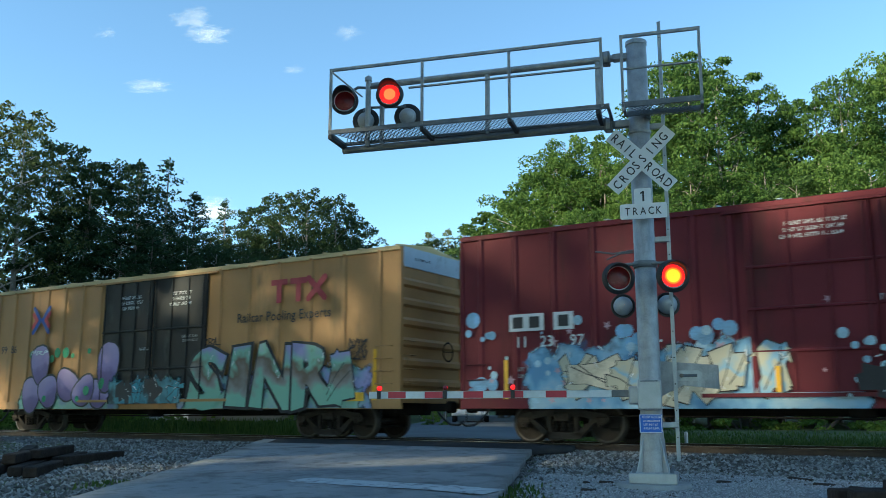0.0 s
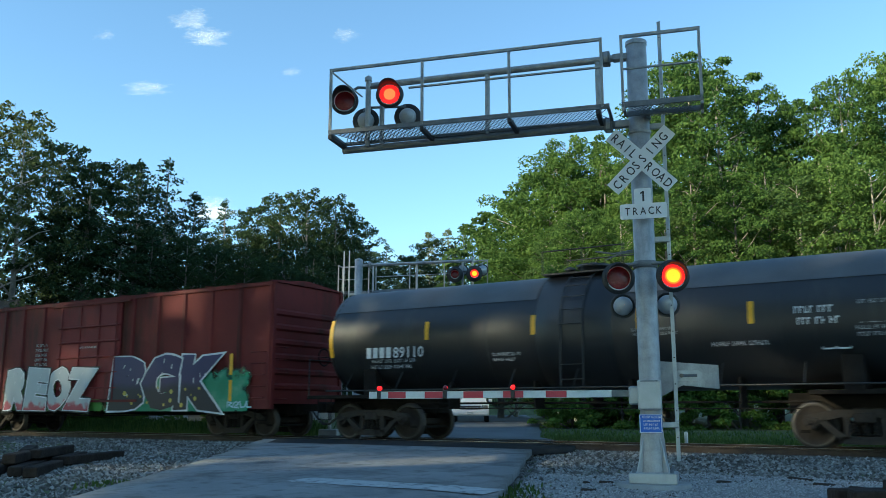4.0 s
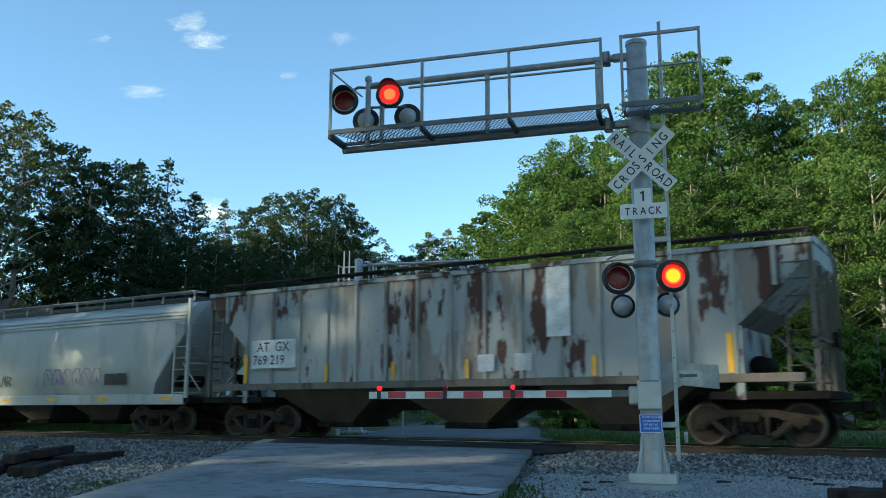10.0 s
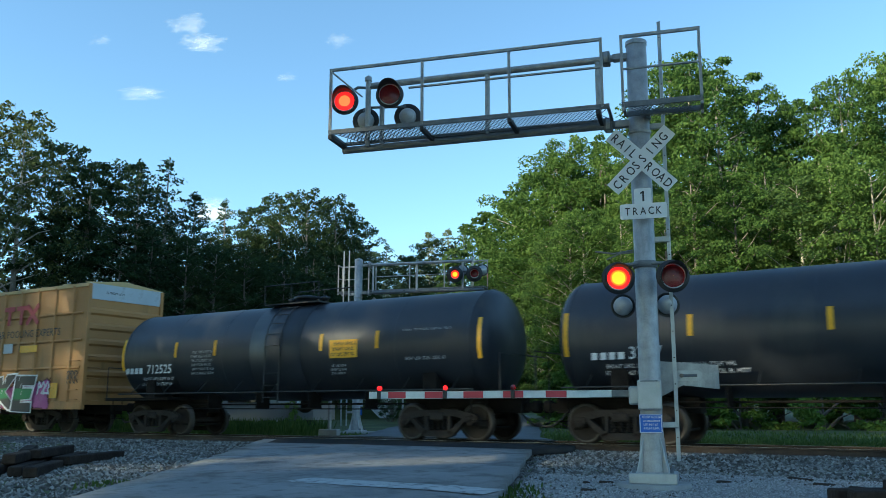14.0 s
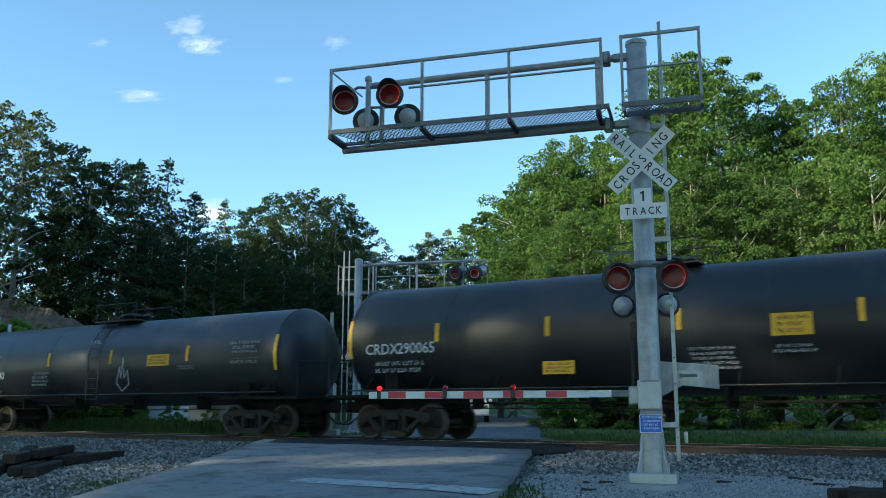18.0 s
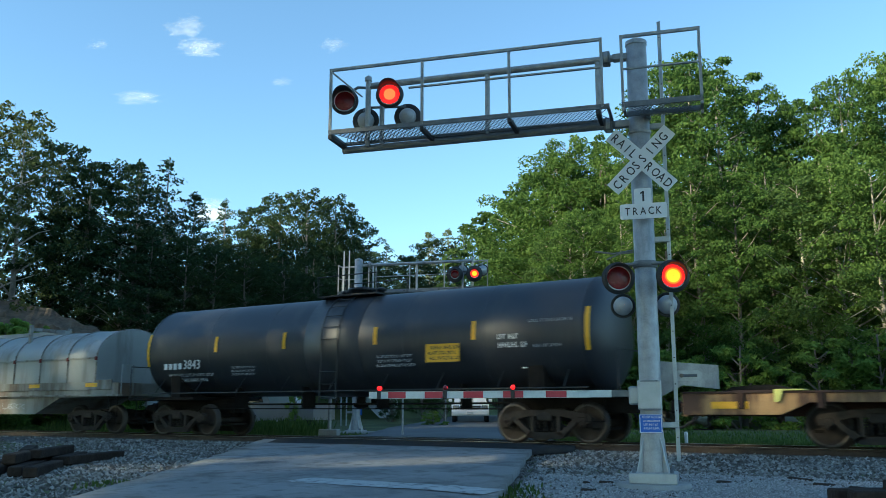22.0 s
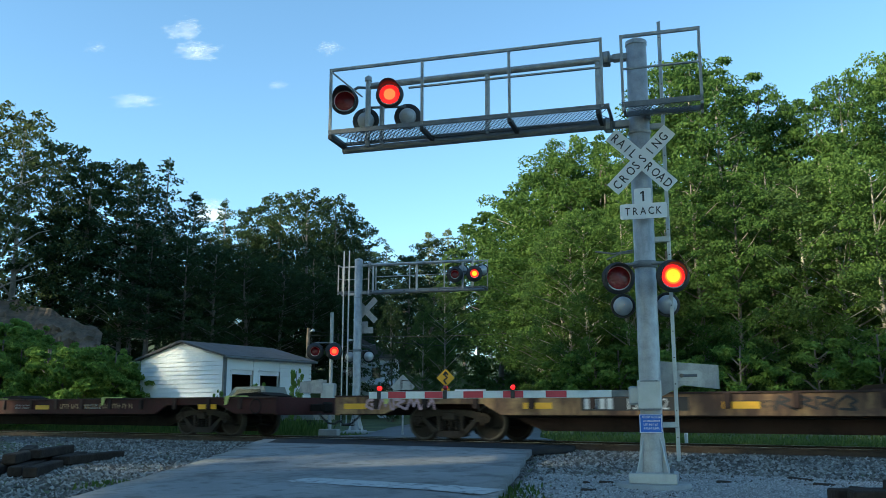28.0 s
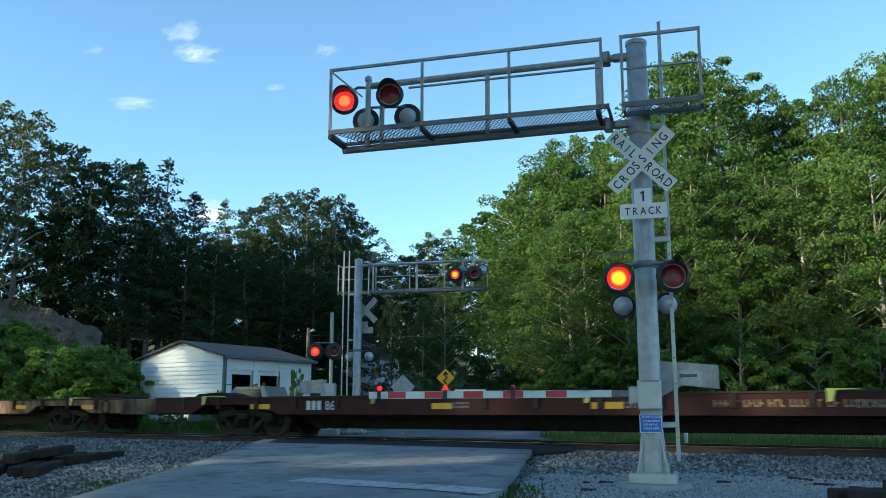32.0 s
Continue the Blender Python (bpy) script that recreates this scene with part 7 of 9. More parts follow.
c10 = car("coil_car", 149.9, "low coil car with two dark rounded hoods", "coil car")
for a, b in ((0.75, 8.45), (8.7, 16.45)):
    hood(c10, a, b, 1.55, 3.40, "coil_dark", 1.46)
ns_emblem(c10, 3.5, 2.25, -1.475, 1.55, "w_let")
ns_emblem(c10, 11.4, 2.25, -1.475, 1.55, "w_let")
for x in (6.9, 15.0):
    p = part("placard", Shape().box(x, x + 0.95, -1.482, -1.475, 2.2, 2.5), "refl", c10, "yellow warning panel")
    bars(p, x + 0.05, x + 0.9, 2.24, 2.46, -1.486, 3, "b_let", 101)
part("frame", Shape().box(0.2, 17.0, -1.40, 1.40, 0.95, 1.30, 0.02).box(0.3, 16.9, -1.52, -1.40, 1.28, 1.36), "coil_dark", c10, "dark steel frame")
part("walkway", Shape().box(0.3, 16.9, -1.56, -1.38, 1.36, 1.41), "galv", c10, "pale side walkway")
part("trough_side", Shape().box(0.8, 16.4, -1.38, 1.38, 1.3, 1.60), "coil_dark", c10)
letters("169615", 0.27, "w_let", c10, 2.9, -1.392, 1.44, name="car_number")
co_bars(c10, 2.2, 2, 1.44, -1.392, 0.27, "w_dim")
reflectors(c10, (2.8, 5.6, 11.5, 14.8), 1.04, 1.14, -1.405, 0.5)
for x, sg in ((0.2, -1), (17.0, 1)):
    part("end_platform", Shape().box(min(x, x + sg * 0.3), max(x, x + sg * 0.3), -1.4, 1.4, 1.15, 1.2), "under", c10)
    part("end_rail", Shape().tube([(x, -1.35, 1.2), (x, -1.35, 2.1), (x, 1.35, 2.1), (x, 1.35, 1.2)], 0.018, 6), "blackp", c10)
    part("brake_wheel", Shape().lathe([(0.23, -0.012), (0.25, 0.0), (0.23, 0.012), (0.21, 0.0), (0.23, -0.012)], (x + sg * 0.1, 0.6, 1.8), "x", 16), "under", c10)
part("centre_sill", Shape().box(0.2, 17.0, -0.3, 0.3, 0.62, 0.97).box(5.0, 12.0, -1.2, 1.2, 0.72, 0.97), "under", c10)
for x in (2.1, 14.4):
    truck(c10, x)
ends(c10, 17.2)

# 12: yellow box car with graffiti on both halves


def ylw_grid_car(u, L, label, dx0, dx1, door_mat):
    posts = grid(0.75, dx0 - 0.25, 6) + grid(dx1 + 0.3, L - 0.75, 6)
    hr = [(0.2, dx0 - 0.1, z) for z in (2.15, 3.05, 3.95)] + [(dx1 + 0.1, L - 0.2, z) for z in (2.15, 3.05, 3.95)]
    return boxcar(u, L, 4.92, 5.10, "ylw", label, posts, hr, (dx0, dx1, 2, (1.75, 2.6, 3.4)), (2.75, L - 2.75), door_mat=door_mat, roof_mat="ylw_roof")


b11 = ylw_grid_car(168.2, 18.85, "yellow boxcar with black doors and green and black graffiti", 6.9, 11.85, "doorgrey")
ylw_marks(b11, 4.2, 3.80, 14.2, 3.70, "RAILCAR POOLING EXPERTS", 12.9, 3.25, 0.25, 0, gap=1.05, squeeze=0.98)
for ch, x in (("TB", 0.85), ("OX", 1.55)):
    letters(ch, 0.27, "b_let", b11, x, -1.60, 3.25, name="car_mark")
letters("63  03   79", 0.27, "b_let", b11, 0.80, -1.60, 2.82, name="car_number")
letters("next\nload", 0.22, "b_let", b11, 2.95, -1.60, 3.78, slant=0.25, name="motto")
letters("any\nroad", 0.22, "b_let", b11, 5.25, -1.60, 3.78, slant=0.25, name="motto")
for x, sd in ((7.7, 1), (10.2, 2)):
    bars(b11, x, x + 0.95, 3.75, 4.45, -1.612, 5, "w_let", sd)
bars(b11, 7.2, 8.0, 3.0, 3.2, -1.612, 2, "w_dim", 3)
for x, z in ((8.5, 2.45), (8.4, 2.25), (10.3, 2.45), (9.6, 2.9), (10.6, 2.85)):
    part("sticker", Shape().box(x, x + 0.35, -1.616, -1.61, z, z + 0.14), "w_let", b11)
for x in (7.8, 10.1):
    part("sticker", Shape().box(x, x + 0.2, -1.616, -1.61, 1.5, 1.65), "orange", b11)
    part("sticker", Shape().box(x + 0.4, x + 0.6, -1.616, -1.61, 1.55, 1.78), "w_let", b11)
film(b11, 0.6, 7.0, 0.8, 2.15, -1.600, "pink")
film(b11, 11.7, 17.5, 0.8, 2.15, -1.600, "pink")
dots(b11, 5, 1.8, 6.0, 1.8, 2.05, -1.603, "sp_magenta", 351, 0.12, 0.2)
dots(b11, 4, 12.3, 17.0, 0.9, 2.1, -1.603, "sp_magenta", 352, 0.2, 0.34)
piece(b11, "STNKOE", 0.95, 5.95, 0.70, 1.97, -1.640, "sp_banded", "sp_white", None, 0.055, 0.035, 353, 3, "sp_white", 1.16)
piece(b11, "NAKE", 12.0, 16.3, 0.70, 1.97, -1.640, "sp_banded", "sp_white", None, 0.065, 0.035, 354, 6, "sp_white", 1.16)
scrawl(b11, 11.95, 12.9, 2.0, 2.25, -1.60, "sp_white", 115, 4, 0.02)
scrawl(b11, 16.5, 17.2, 1.3, 1.7, -1.60, "sp_white", 116, 3, 0.03)
scrawl(b11, 18.1, 18.7, 1.6, 2.1, -1.60, "sp_black", 117, 3, 0.02)
p = part("placard", Shape().box(15.3, 16.3, -1.60, -1.594, 2.72, 2.95), "refl", b11, "yellow printed panel")
part("placard", Shape().box(1.4, 2.0, -1.60, -1.594, 2.3, 2.45), "refl", b11, "yellow printed panel")
part("placard", Shape().box(17.2, 17.6, -1.60, -1.594, 1.15, 1.65), "refl", b11, "yellow panel")
part("data_panel", Shape().box(14.3, 14.85, -1.60, -1.594, 2.72, 3.05), "plate", b11, "grey data panel")
reflectors(b11, (0.5, 9.55), 1.0, 1.5, -1.62)

t12 = tankcar(188.4, 13.95, 1.38, 2.43, "tank_blue", "black tank car with a bare metal patch on its crown", [("t", 1.6, 2.1, 0.27, "712525"), ("b", 1.2, 1.7, 0.32, (2.8, 2, 1)), ("b", 3.6, 2.0, 0.75, (4.6, 6, 2)), ("y", 9.0, 2.35, 0.48, 9.95),
              ("b", 9.0, 1.9, 0.3, (9.6, 3, 3)), ("b", 11.4, 2.2, 0.85, (12.9, 6, 4)), ("q", 11.9, 1.5, 0.3, 0)], None, True, True, (0.45, 2.9, 4.6, 8.7, 10.6, 13.7))
co_bars(t12, 0.55, 4, 1.87, -1.32, 0.27)
t13 = tankcar(203.9, 17.0, 1.38, 2.39, "tank_blue", "faded black tank car with white number", [("t", 2.0, 2.12, 0.27, "3777"), ("b", 1.2, 1.75, 0.3, (4.6, 2, 1)), ("b", 8.6, 1.95, 0.8, (10.2, 7, 2)), ("b", 13.5, 2.2, 0.7, (15.0, 6, 4))], None, True, False,
              (0.5, 3.4, 6.2, 8.5, 11.5, 14.0, 16.5))
co_bars(t13, 1.1, 4, 1.85, -1.32, 0.27)
h14 = round_hopper(222.3, 18.2, "hop_white", "clean pale grey curved covered hopper with yellow strips", ztop=4.35, n_hop=4, ribs=False)
bars(h14, 1.2, 1.95, 2.5, 2.75, -1.56, 1, "b_let", 141)
letters("873206", 0.25, "b_let", h14, 1.15, -1.56, 2.15, name="car_number")
bars(h14, 1.2, 1.9, 1.65, 1.85, -1.53, 2, "b_let", 142)
scrawl(h14, 11.8, 13.6, 0.98, 1.25, -1.54, "sp_magenta", 143, 5, 0.03)
reflectors(h14, (0.9, 3.2, 5.4, 8.0, 10.8, 13.2), 1.45, 1.95, -1.545)
reflectors(h14, (16.2,), 1.5, 2.5, -1.545)
t15 = tankcar(241.85, 16.9, 1.40, 2.31, "tank_blue", "long black tank car with a chalk scrawl on its flank", [("t", 2.2, 2.18, 0.27, "280940"), ("b", 1.2, 1.7, 0.3, (3.0, 2, 1)), ("b", 5.0, 1.9, 0.5, (6.0, 4, 2)), ("B", 8.0, 3.2, 0.2, (8.5, 1, 3)), ("y", 11.0, 2.45, 0.35, 12.0),
              ("b", 14.6, 2.4, 0.7, (15.8, 5, 4)), ("b", 12.3, 2.3, 0.15, (13.2, 2, 5))], None, True, False, (0.5, 2.9, 5.9, 9.2, 12.8, 16.4))
letters("COCX", 0.27, "w_let", t15, 1.15, -1.39, 1.83, name="car_mark")
s = Shape()
strokes(s, [[(9.6, 1.6), (9.7, 2.1), (9.8, 1.75), (9.85, 2.4), (9.95, 1.75), (10.1, 2.0), (10.2, 1.55), (9.9, 1.35), (9.6, 1.6)]], 0.018, -1.425, -1.421)
part("scrawl", s, "w_dim", t15, "thin white painted scrawl")
t16 = tankcar(260.5, 17.3, 1.47, 2.52, "tank", "long clean black tank car with white number", [("t", 2.05, 2.3, 0.27, "290065"), ("b", 1.2, 1.8, 0.35, (2.9, 2, 1)), ("y", 6.1, 1.7, 0.3, 6.9), ("b", 9.5, 1.7, 0.5, (10.7, 5, 2)), ("y", 11.3, 2.35, 0.45, 12.1),
              ("b", 11.3, 2.0, 0.2, (12.2, 2, 3)), ("b", 15.0, 2.6, 0.65, (16.2, 6, 4)), ("q", 14.8, 1.95, 0.42, 0)], None, True, False, (0.5, 3.25, 6.3, 9.4, 13.0, 16.8))
letters("CRDX", 0.27, "w_let", t16, 1.0, -1.465, 2.16, name="car_mark")
b17 = ylw_grid_car(279.9, 19.0, "yellow boxcar with black doors and silver and green graffiti", 6.15, 11.3, "doorblack")
ylw_marks(b17, 2.95, 3.82, 13.9, 3.72, "RAILCAR POOLING EXPERTS", 12.7, 3.28, 0.25, 0, gap=1.05, squeeze=0.98)
for ch, x in (("TB", 0.90), ("OX", 1.60)):
    letters(ch, 0.27, "b_let", b17, x, -1.60, 2.85, name="car_mark")
letters("63  94   00", 0.27, "b_let", b17, 0.85, -1.60, 2.42, name="car_number")
letters("next\nload", 0.22, "b_let", b17, 1.05, -1.60, 3.78, slant=0.25, name="motto")
letters("any\nroad", 0.22, "b_let", b17, 3.75, -1.60, 3.78, slant=0.25, name="motto")
for x, sd in ((7.0, 1), (9.7, 2)):
    bars(b17, x, x + 1.2, 3.55, 4.4, -1.612, 6, "w_let", sd)
for x, z in ((7.0, 2.6), (7.9, 2.6), (8.4, 2.55), (9.6, 2.75), (9.6, 3.05), (10.5, 3.1)):
    part("sticker", Shape().box(x, x + 0.4, -1.616, -1.61, z, z + 0.2), "w_let", b17)
film(b17, 2.2, 12.2, 0.76, 2.75, -1.600, "fire")
film(b17, 6.4, 11.4, 0.85, 2.6, -1.690, "fire")
film(b17, 1.9, 6.9, 0.76, 1.45, -1.603, "leafgreen")
film(b17, 11.4, 18.4, 0.76, 1.75, -1.603, "leafgreen")
piece(b17, "KINK", 2.8, 6.9, 0.76, 2.5, -1.640, "sp_kink", "sp_black", "sp_tan", 0.06, 0.03, 361, 7, "sp_white", 1.15)
piece(b17, "LB", 7.9, 10.7, 1.05, 2.45, -1.705, "sp_jade", "sp_black", None, 0.08, 0.03, 362, 6, "sp_mint", 1.0)
piece(b17, "NOAS", 12.0, 17.9, 0.76, 2.52, -1.640, "sp_noas", "sp_black", "sp_tan", 0.07, 0.03, 363, 7, "sp_white", 1.2)
dots(b17, 14, 13.6, 17.5, 1.2, 2.4, -1.66, "sp_mint", 364, 0.04, 0.09)
scrawl(b17, 16.9, 17.7, 2.0, 2.6, -1.60, "sp_white", 176, 2, 0.05)
scrawl(b17, 18.0, 18.8, 3.0, 3.5, -1.60, "sp_black", 178, 3, 0.025)
part("data_panel", Shape().box(16.0, 16.6, -1.645, -1.64, 1.3, 1.65), "w_let", b17)

# 19: long grey coil car
c18 = car("coil_car", 299.8, "grey coil car with one long rounded hood and fishbelly frame", "coil car")
hood(c18, 1.2, 14.85, 1.66, 3.44, "coil_pale", 1.46, 9, True)
ns_emblem(c18, 1.35, 2.05, -1.475, 1.3, "b_let")
part("frame", Shape().prism([(0.2, 1.62), (0.2, 1.20), (3.3, 1.15), (4.6, 0.62), (11.6, 0.62), (12.9, 1.15), (15.9, 1.20), (15.9, 1.62)], -1.40, 1.40), "coil_frame", c18, "fishbelly steel frame")
part("walkway", Shape().box(0.0, 16.1, -1.55, -1.36, 1.20, 1.25), "coil_frame", c18, "pale side walkway")
part("lower_band", Shape().box(0.5, 15.6, -1.44, -1.38, 1.40, 1.72, 0.01), "coil_frame", c18)
co_bars(c18, 2.3, 2, 1.44, -1.45, 0.25, "b_let")
letters("164913", 0.25, "b_let", c18, 2.95, -1.45, 1.44, name="car_number")
reflectors(c18, (1.6, 4.6, 6.9, 9.1, 11.5, 14.6), 1.5, 1.62, -1.447, 0.6)
scrawl(c18, 5.2, 9.0, 0.74, 1.08, -1.402, "sp_silver", 181, 9, 0.008)
scrawl(c18, 9.6, 11.0, 0.78, 1.0, -1.402, "sp_silver", 182, 4, 0.008)
for x, sg in ((0.1, -1), (16.0, 1)):
    part("end_rail", Shape().tube([(x, -1.35, 1.25), (x, -1.35, 2.2), (x, -0.9, 2.2), (x, -0.9, 1.25)], 0.02, 6), "coil_pale", c18)
    part("step", Shape().tube([(x, -1.45, 1.22), (x, -1.45, 0.55), (x - sg * 0.45, -1.45, 0.55), (x - sg * 0.45, -1.45, 1.22)], 0.018, 6), "under", c18)
for x in (2.0, 14.1):
    truck(c18, x)
ends(c18, 16.1)
t19 = tankcar(316.55, 15.8, 1.38, 2.53, "tank_blue", "black tank car with brown-streaked middle bands", [("t", 2.1, 2.1, 0.27, "3843"), ("b", 1.2, 1.7, 0.3, (3.4, 2, 1)), ("b", 4.0, 1.85, 0.3, (5.2, 3, 2)), ("y", 11.0, 2.05, 0.45, 12.0), ("B", 13.0, 2.3, 0.4, (13.8, 2, 3)),
              ("b", 13.9, 2.3, 0.7, (15.0, 6, 4)), ("q", 13.6, 1.85, 0.5, 0), ("b", 9.4, 1.95, 0.35, (10.6, 3, 6))], None, True, True, (0.5, 3.5, 6.2, 9.4, 12.4, 15.4))
co_bars(t19, 1.2, 4, 1.97, -1.32, 0.27)

# ---- flat cars ----


def flatcar(u, L, paint, label, dark=False, seed=1, patch_x=(), inset=3.35, rear=None):
    t = car("flat_car", u, label, "flat car")
    r = random.Random(seed)
    rear = rear or inset
    half = 1.45
    zt = 1.08
    part("deck", Shape().box(0.1, L - 0.1, -half + 0.02, half - 0.02, zt - 0.10, zt, 0.01), "tie" if not dark else "under", t, "worn flat deck")
    for y0, y1 in ((-half - 0.03, -half + 0.06), (half - 0.06, half + 0.03)):
        # side sill: deeper at the middle, cut up over the trucks
        pr = [(0.0, zt + 0.03), (L, zt + 0.03), (L, 0.66), (L - rear + 1.73, 0.66), (L - rear + 1.18, 0.90), (L - rear - 1.17, 0.90), (L - rear - 1.67, 0.64), (inset + 1.67, 0.64), (inset + 1.17, 0.90), (inset - 1.18, 0.90), (inset - 1.73, 0.66), (0.0, 0.66)]
        part("side_sill", Shape().prism(pr, y0, y1), paint, t, "rust-streaked steel side sill")
    part("sill_flange", Shape().box(0, L, -half - 0.07, -half + 0.02, zt + 0.0, zt + 0.045, 0.008), "flat_brown", t)
    part("centre_sill", Shape().prism([(0.3, 0.95), (0.3, 0.62), (4.6, 0.62), (5.6, 0.26), (L - 5.6, 0.26), (L - 4.6, 0.62), (L - 0.3, 0.62), (L - 0.3, 0.95)], -0.35, 0.35), "flat_brown" if not dark else "under", t, "deep brown centre sill")
    part("end_sill", Shape().box(-0.02, 0.12, -half, half, 0.62, zt + 0.03, 0.01).box(L - 0.12, L + 0.02, -half, half, 0.62, zt + 0.03, 0.01), paint, t)
    pk = Shape().box(-0.07, 0.07, -half - 0.10, -half - 0.02, 0.78, zt + 0.02, 0.012).mesh("stake_pocket")
    for x in grid(1.3, L - 1.3, 17):
        part("stake_pocket", pk, "flat_brown", t, m=pose(x + r.uniform(-0.1, 0.1), 0, 0))
    # trailer hitch stands and loose gear on the deck
    for x in (L * 0.05, L * 0.48, L * 0.93):
        h = part("hitch_stand", Shape().prism([(x - 0.9, zt), (x + 0.7, zt), (x + 0.7, zt + 0.10), (x + 0.2, zt + 0.20), (x - 0.6, zt + 0.16)], -0.5, 0.5), "under", t, "folded trailer hitch")
        part("bridge_plate", Shape().box(x - 0.4, x + 0.9, -1.2, -0.55, zt, zt + 0.07, 0.01), "flat_brown", h)
    for x in grid(2.2, L - 2.0, 4):
        xx = x + r.uniform(-0.6, 0.6)
        part("tie_strap", Shape().prism([(xx - 0.08, zt + 0.055), (xx + 0.10, zt + 0.075), (xx + 0.02, 0.92), (xx - 0.08, 0.90)], -half - 0.115, -half - 0.09).box(xx - 0.08, xx + 0.5, -half - 0.10, -half + 0.25, zt + 0.05, zt + 0.08, 0.008),
             "yellow_strap", t, "faded yellow tie-down strap")
    part("hand_brake", Shape().tube([(0.5, half - 0.1, zt), (0.5, half - 0.1, zt + 0.5), (0.5, half - 0.6, zt + 0.5), (0.5, half - 0.6, zt)], 0.015, 5), "flat_brown", t)
    part("brake_wheel", Shape().lathe([(0.20, -0.012), (0.22, 0.0), (0.20, 0.012), (0.18, 0.0), (0.20, -0.012)], (L - 0.7, -half - 0.12, 0.86), "y", 16), "under", t)
    part("brake_rod", Shape().tube([(5.0, -half + 0.3, 0.60), (L - 5.0, -half + 0.3, 0.56)], 0.02, 5), "under", t)
    part("brake_cylinder", Shape().lathe([(0.001, 0), (0.14, 0.02), (0.14, 0.5), (0.001, 0.55)], (L * 0.55, -0.9, 0.68), "x", 12), "under", t)
    for x in (0.4, L - 0.4):
        part("step", Shape().tube([(x - 0.2, -half, 0.70), (x - 0.2, -half, 0.36), (x + 0.2, -half, 0.36), (x + 0.2, -half, 0.70)], 0.018, 6), "under", t)
    y = -half - 0.035
    for x in patch_x:
        part("reflector", Shape().box(x, x + 0.75, y - 0.005, y, 0.78, 0.92), "refl", t, "yellow reflective strip")
    for k in range(3):
        x = L * (0.38 + 0.16 * k) + r.uniform(-0.5, 0.5)
        bars(t, x, x + 0.9, 0.78, 0.96, y, 2, "b_let" if not dark else "w_dim", seed + k)
    for x in (inset, L - rear):
        truck(t, x)
    ends(t, L)
    return t


M["yellow_strap"] = mat("faded_yellow_strap", (0.55, 0.56, 0.16), 0.7, var=0.2)
YF = -1.489


def ylw_flat(u, L, label, number, nx, seed, rx, inset=3.35):
    t = flatcar(u, L, "flat_yellow", label, seed=seed, patch_x=rx, inset=inset)
    part("number_panel", Shape().box(nx - 0.08, nx + 2.35, YF - 0.003, YF, 0.74, 1.02), "b_let", t, "black number panel")
    co_bars(t, nx, 4, 0.77, YF - 0.004, 0.23)
    letters(number, 0.23, "w_let", t, nx + 0.95, YF - 0.008, 0.77, name="car_number")
    s = Shape()
    bx = nx + 11.3
    for x in (0.0, 0.42):
        s.box(bx + x, bx + x + 0.36, YF - 0.004, YF, 0.94, 1.0).box(bx + x + 0.10, bx + x + 0.22, YF - 0.004, YF, 0.76, 0.94)
    strokes(s, [[(bx + 0.86, 0.79), (bx + 1.16, 0.97)], [(bx + 0.86, 0.97), (bx + 1.16, 0.79)]], 0.05, YF - 0.004, YF)
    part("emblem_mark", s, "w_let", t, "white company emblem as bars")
    return t


f20 = ylw_flat(334.1, 27.6, "long worn yellow flat car with rust stains", "36345", 7.1, 201, (0.6, 9.7, 13.6, 18.4, 21.2, 26.2), 3.7)
scrawl(f20, 12.0, 13.0, 0.76, 1.0, YF, "sp_black", 202, 3, 0.02)
part("worn_patch", Shape().box(16.0, 17.0, YF - 0.004, YF, 0.75, 1.0), "sp_silver", f20)
f21 = flatcar(363.3, 26.9, "flat_brown", "long dark brown flat car with yellow strips", dark=True, seed=211, inset=3.7, rear=2.8, patch_x=(1.0, 4.0, 8.8, 12.9, 16.8, 21.2, 25.0))
letters("12009", 0.24, "w_let", f21, 5.95, YF - 0.004, 0.76, name="car_number")
co_bars(f21, 5.3, 3, 0.76, YF, 0.24)
part("reflector_panel", Shape().box(22.0, 22.9, YF - 0.004, YF, 0.75, 1.02), "redx", f21, "red and yellow panel")
part("worn_patch", Shape().box(14.2, 14.5, YF - 0.004, YF, 0.72, 1.02), "sp_silver", f21)
f22 = flatcar(392.95, 27.1, "flat_maroon", "long dark maroon flat car with company lettering", dark=True, seed=221, patch_x=(1.0, 7.5, 12.4, 16.0, 24.0))
bars(f22, 17.35, 21.2, 0.76, 1.0, YF, 1, "sp_tan", 222, name="company_mark", label="company name as bars")
f23 = ylw_flat(422.15, 27.9, "long yellow flat car with pink scrawls at its end", "136552", 7.15, 231, (0.3, 5.6, 10.2, 13.3, 17.9, 23.4, 26.3))
scrawl(f23, 1.0, 3.2, 0.76, 1.05, YF, "sp_rose", 232, 5, 0.03)
scrawl(f23, 11.2, 12.8, 0.76, 1.02, YF, "sp_black", 233, 4, 0.025)
part("worn_patch", Shape().box(13.9, 14.15, YF - 0.004, YF, 0.5, 1.05), "sp_white", f23)
part("worn_patch", Shape().box(20.5, 21.0, YF - 0.004, YF, 0.72, 1.0), "sp_white", f23)
f24 = ylw_flat(451.85, 27.65, "long yellow flat car with rust-stained side sill", "136328", 7.05, 241, (0.4, 3.8, 5.9, 9.7, 14.5, 18.8, 21.8, 25.6))
part("data_panel", Shape().box(20.3, 21.0, YF - 0.004, YF, 0.75, 1.0), "sp_silver", f24)
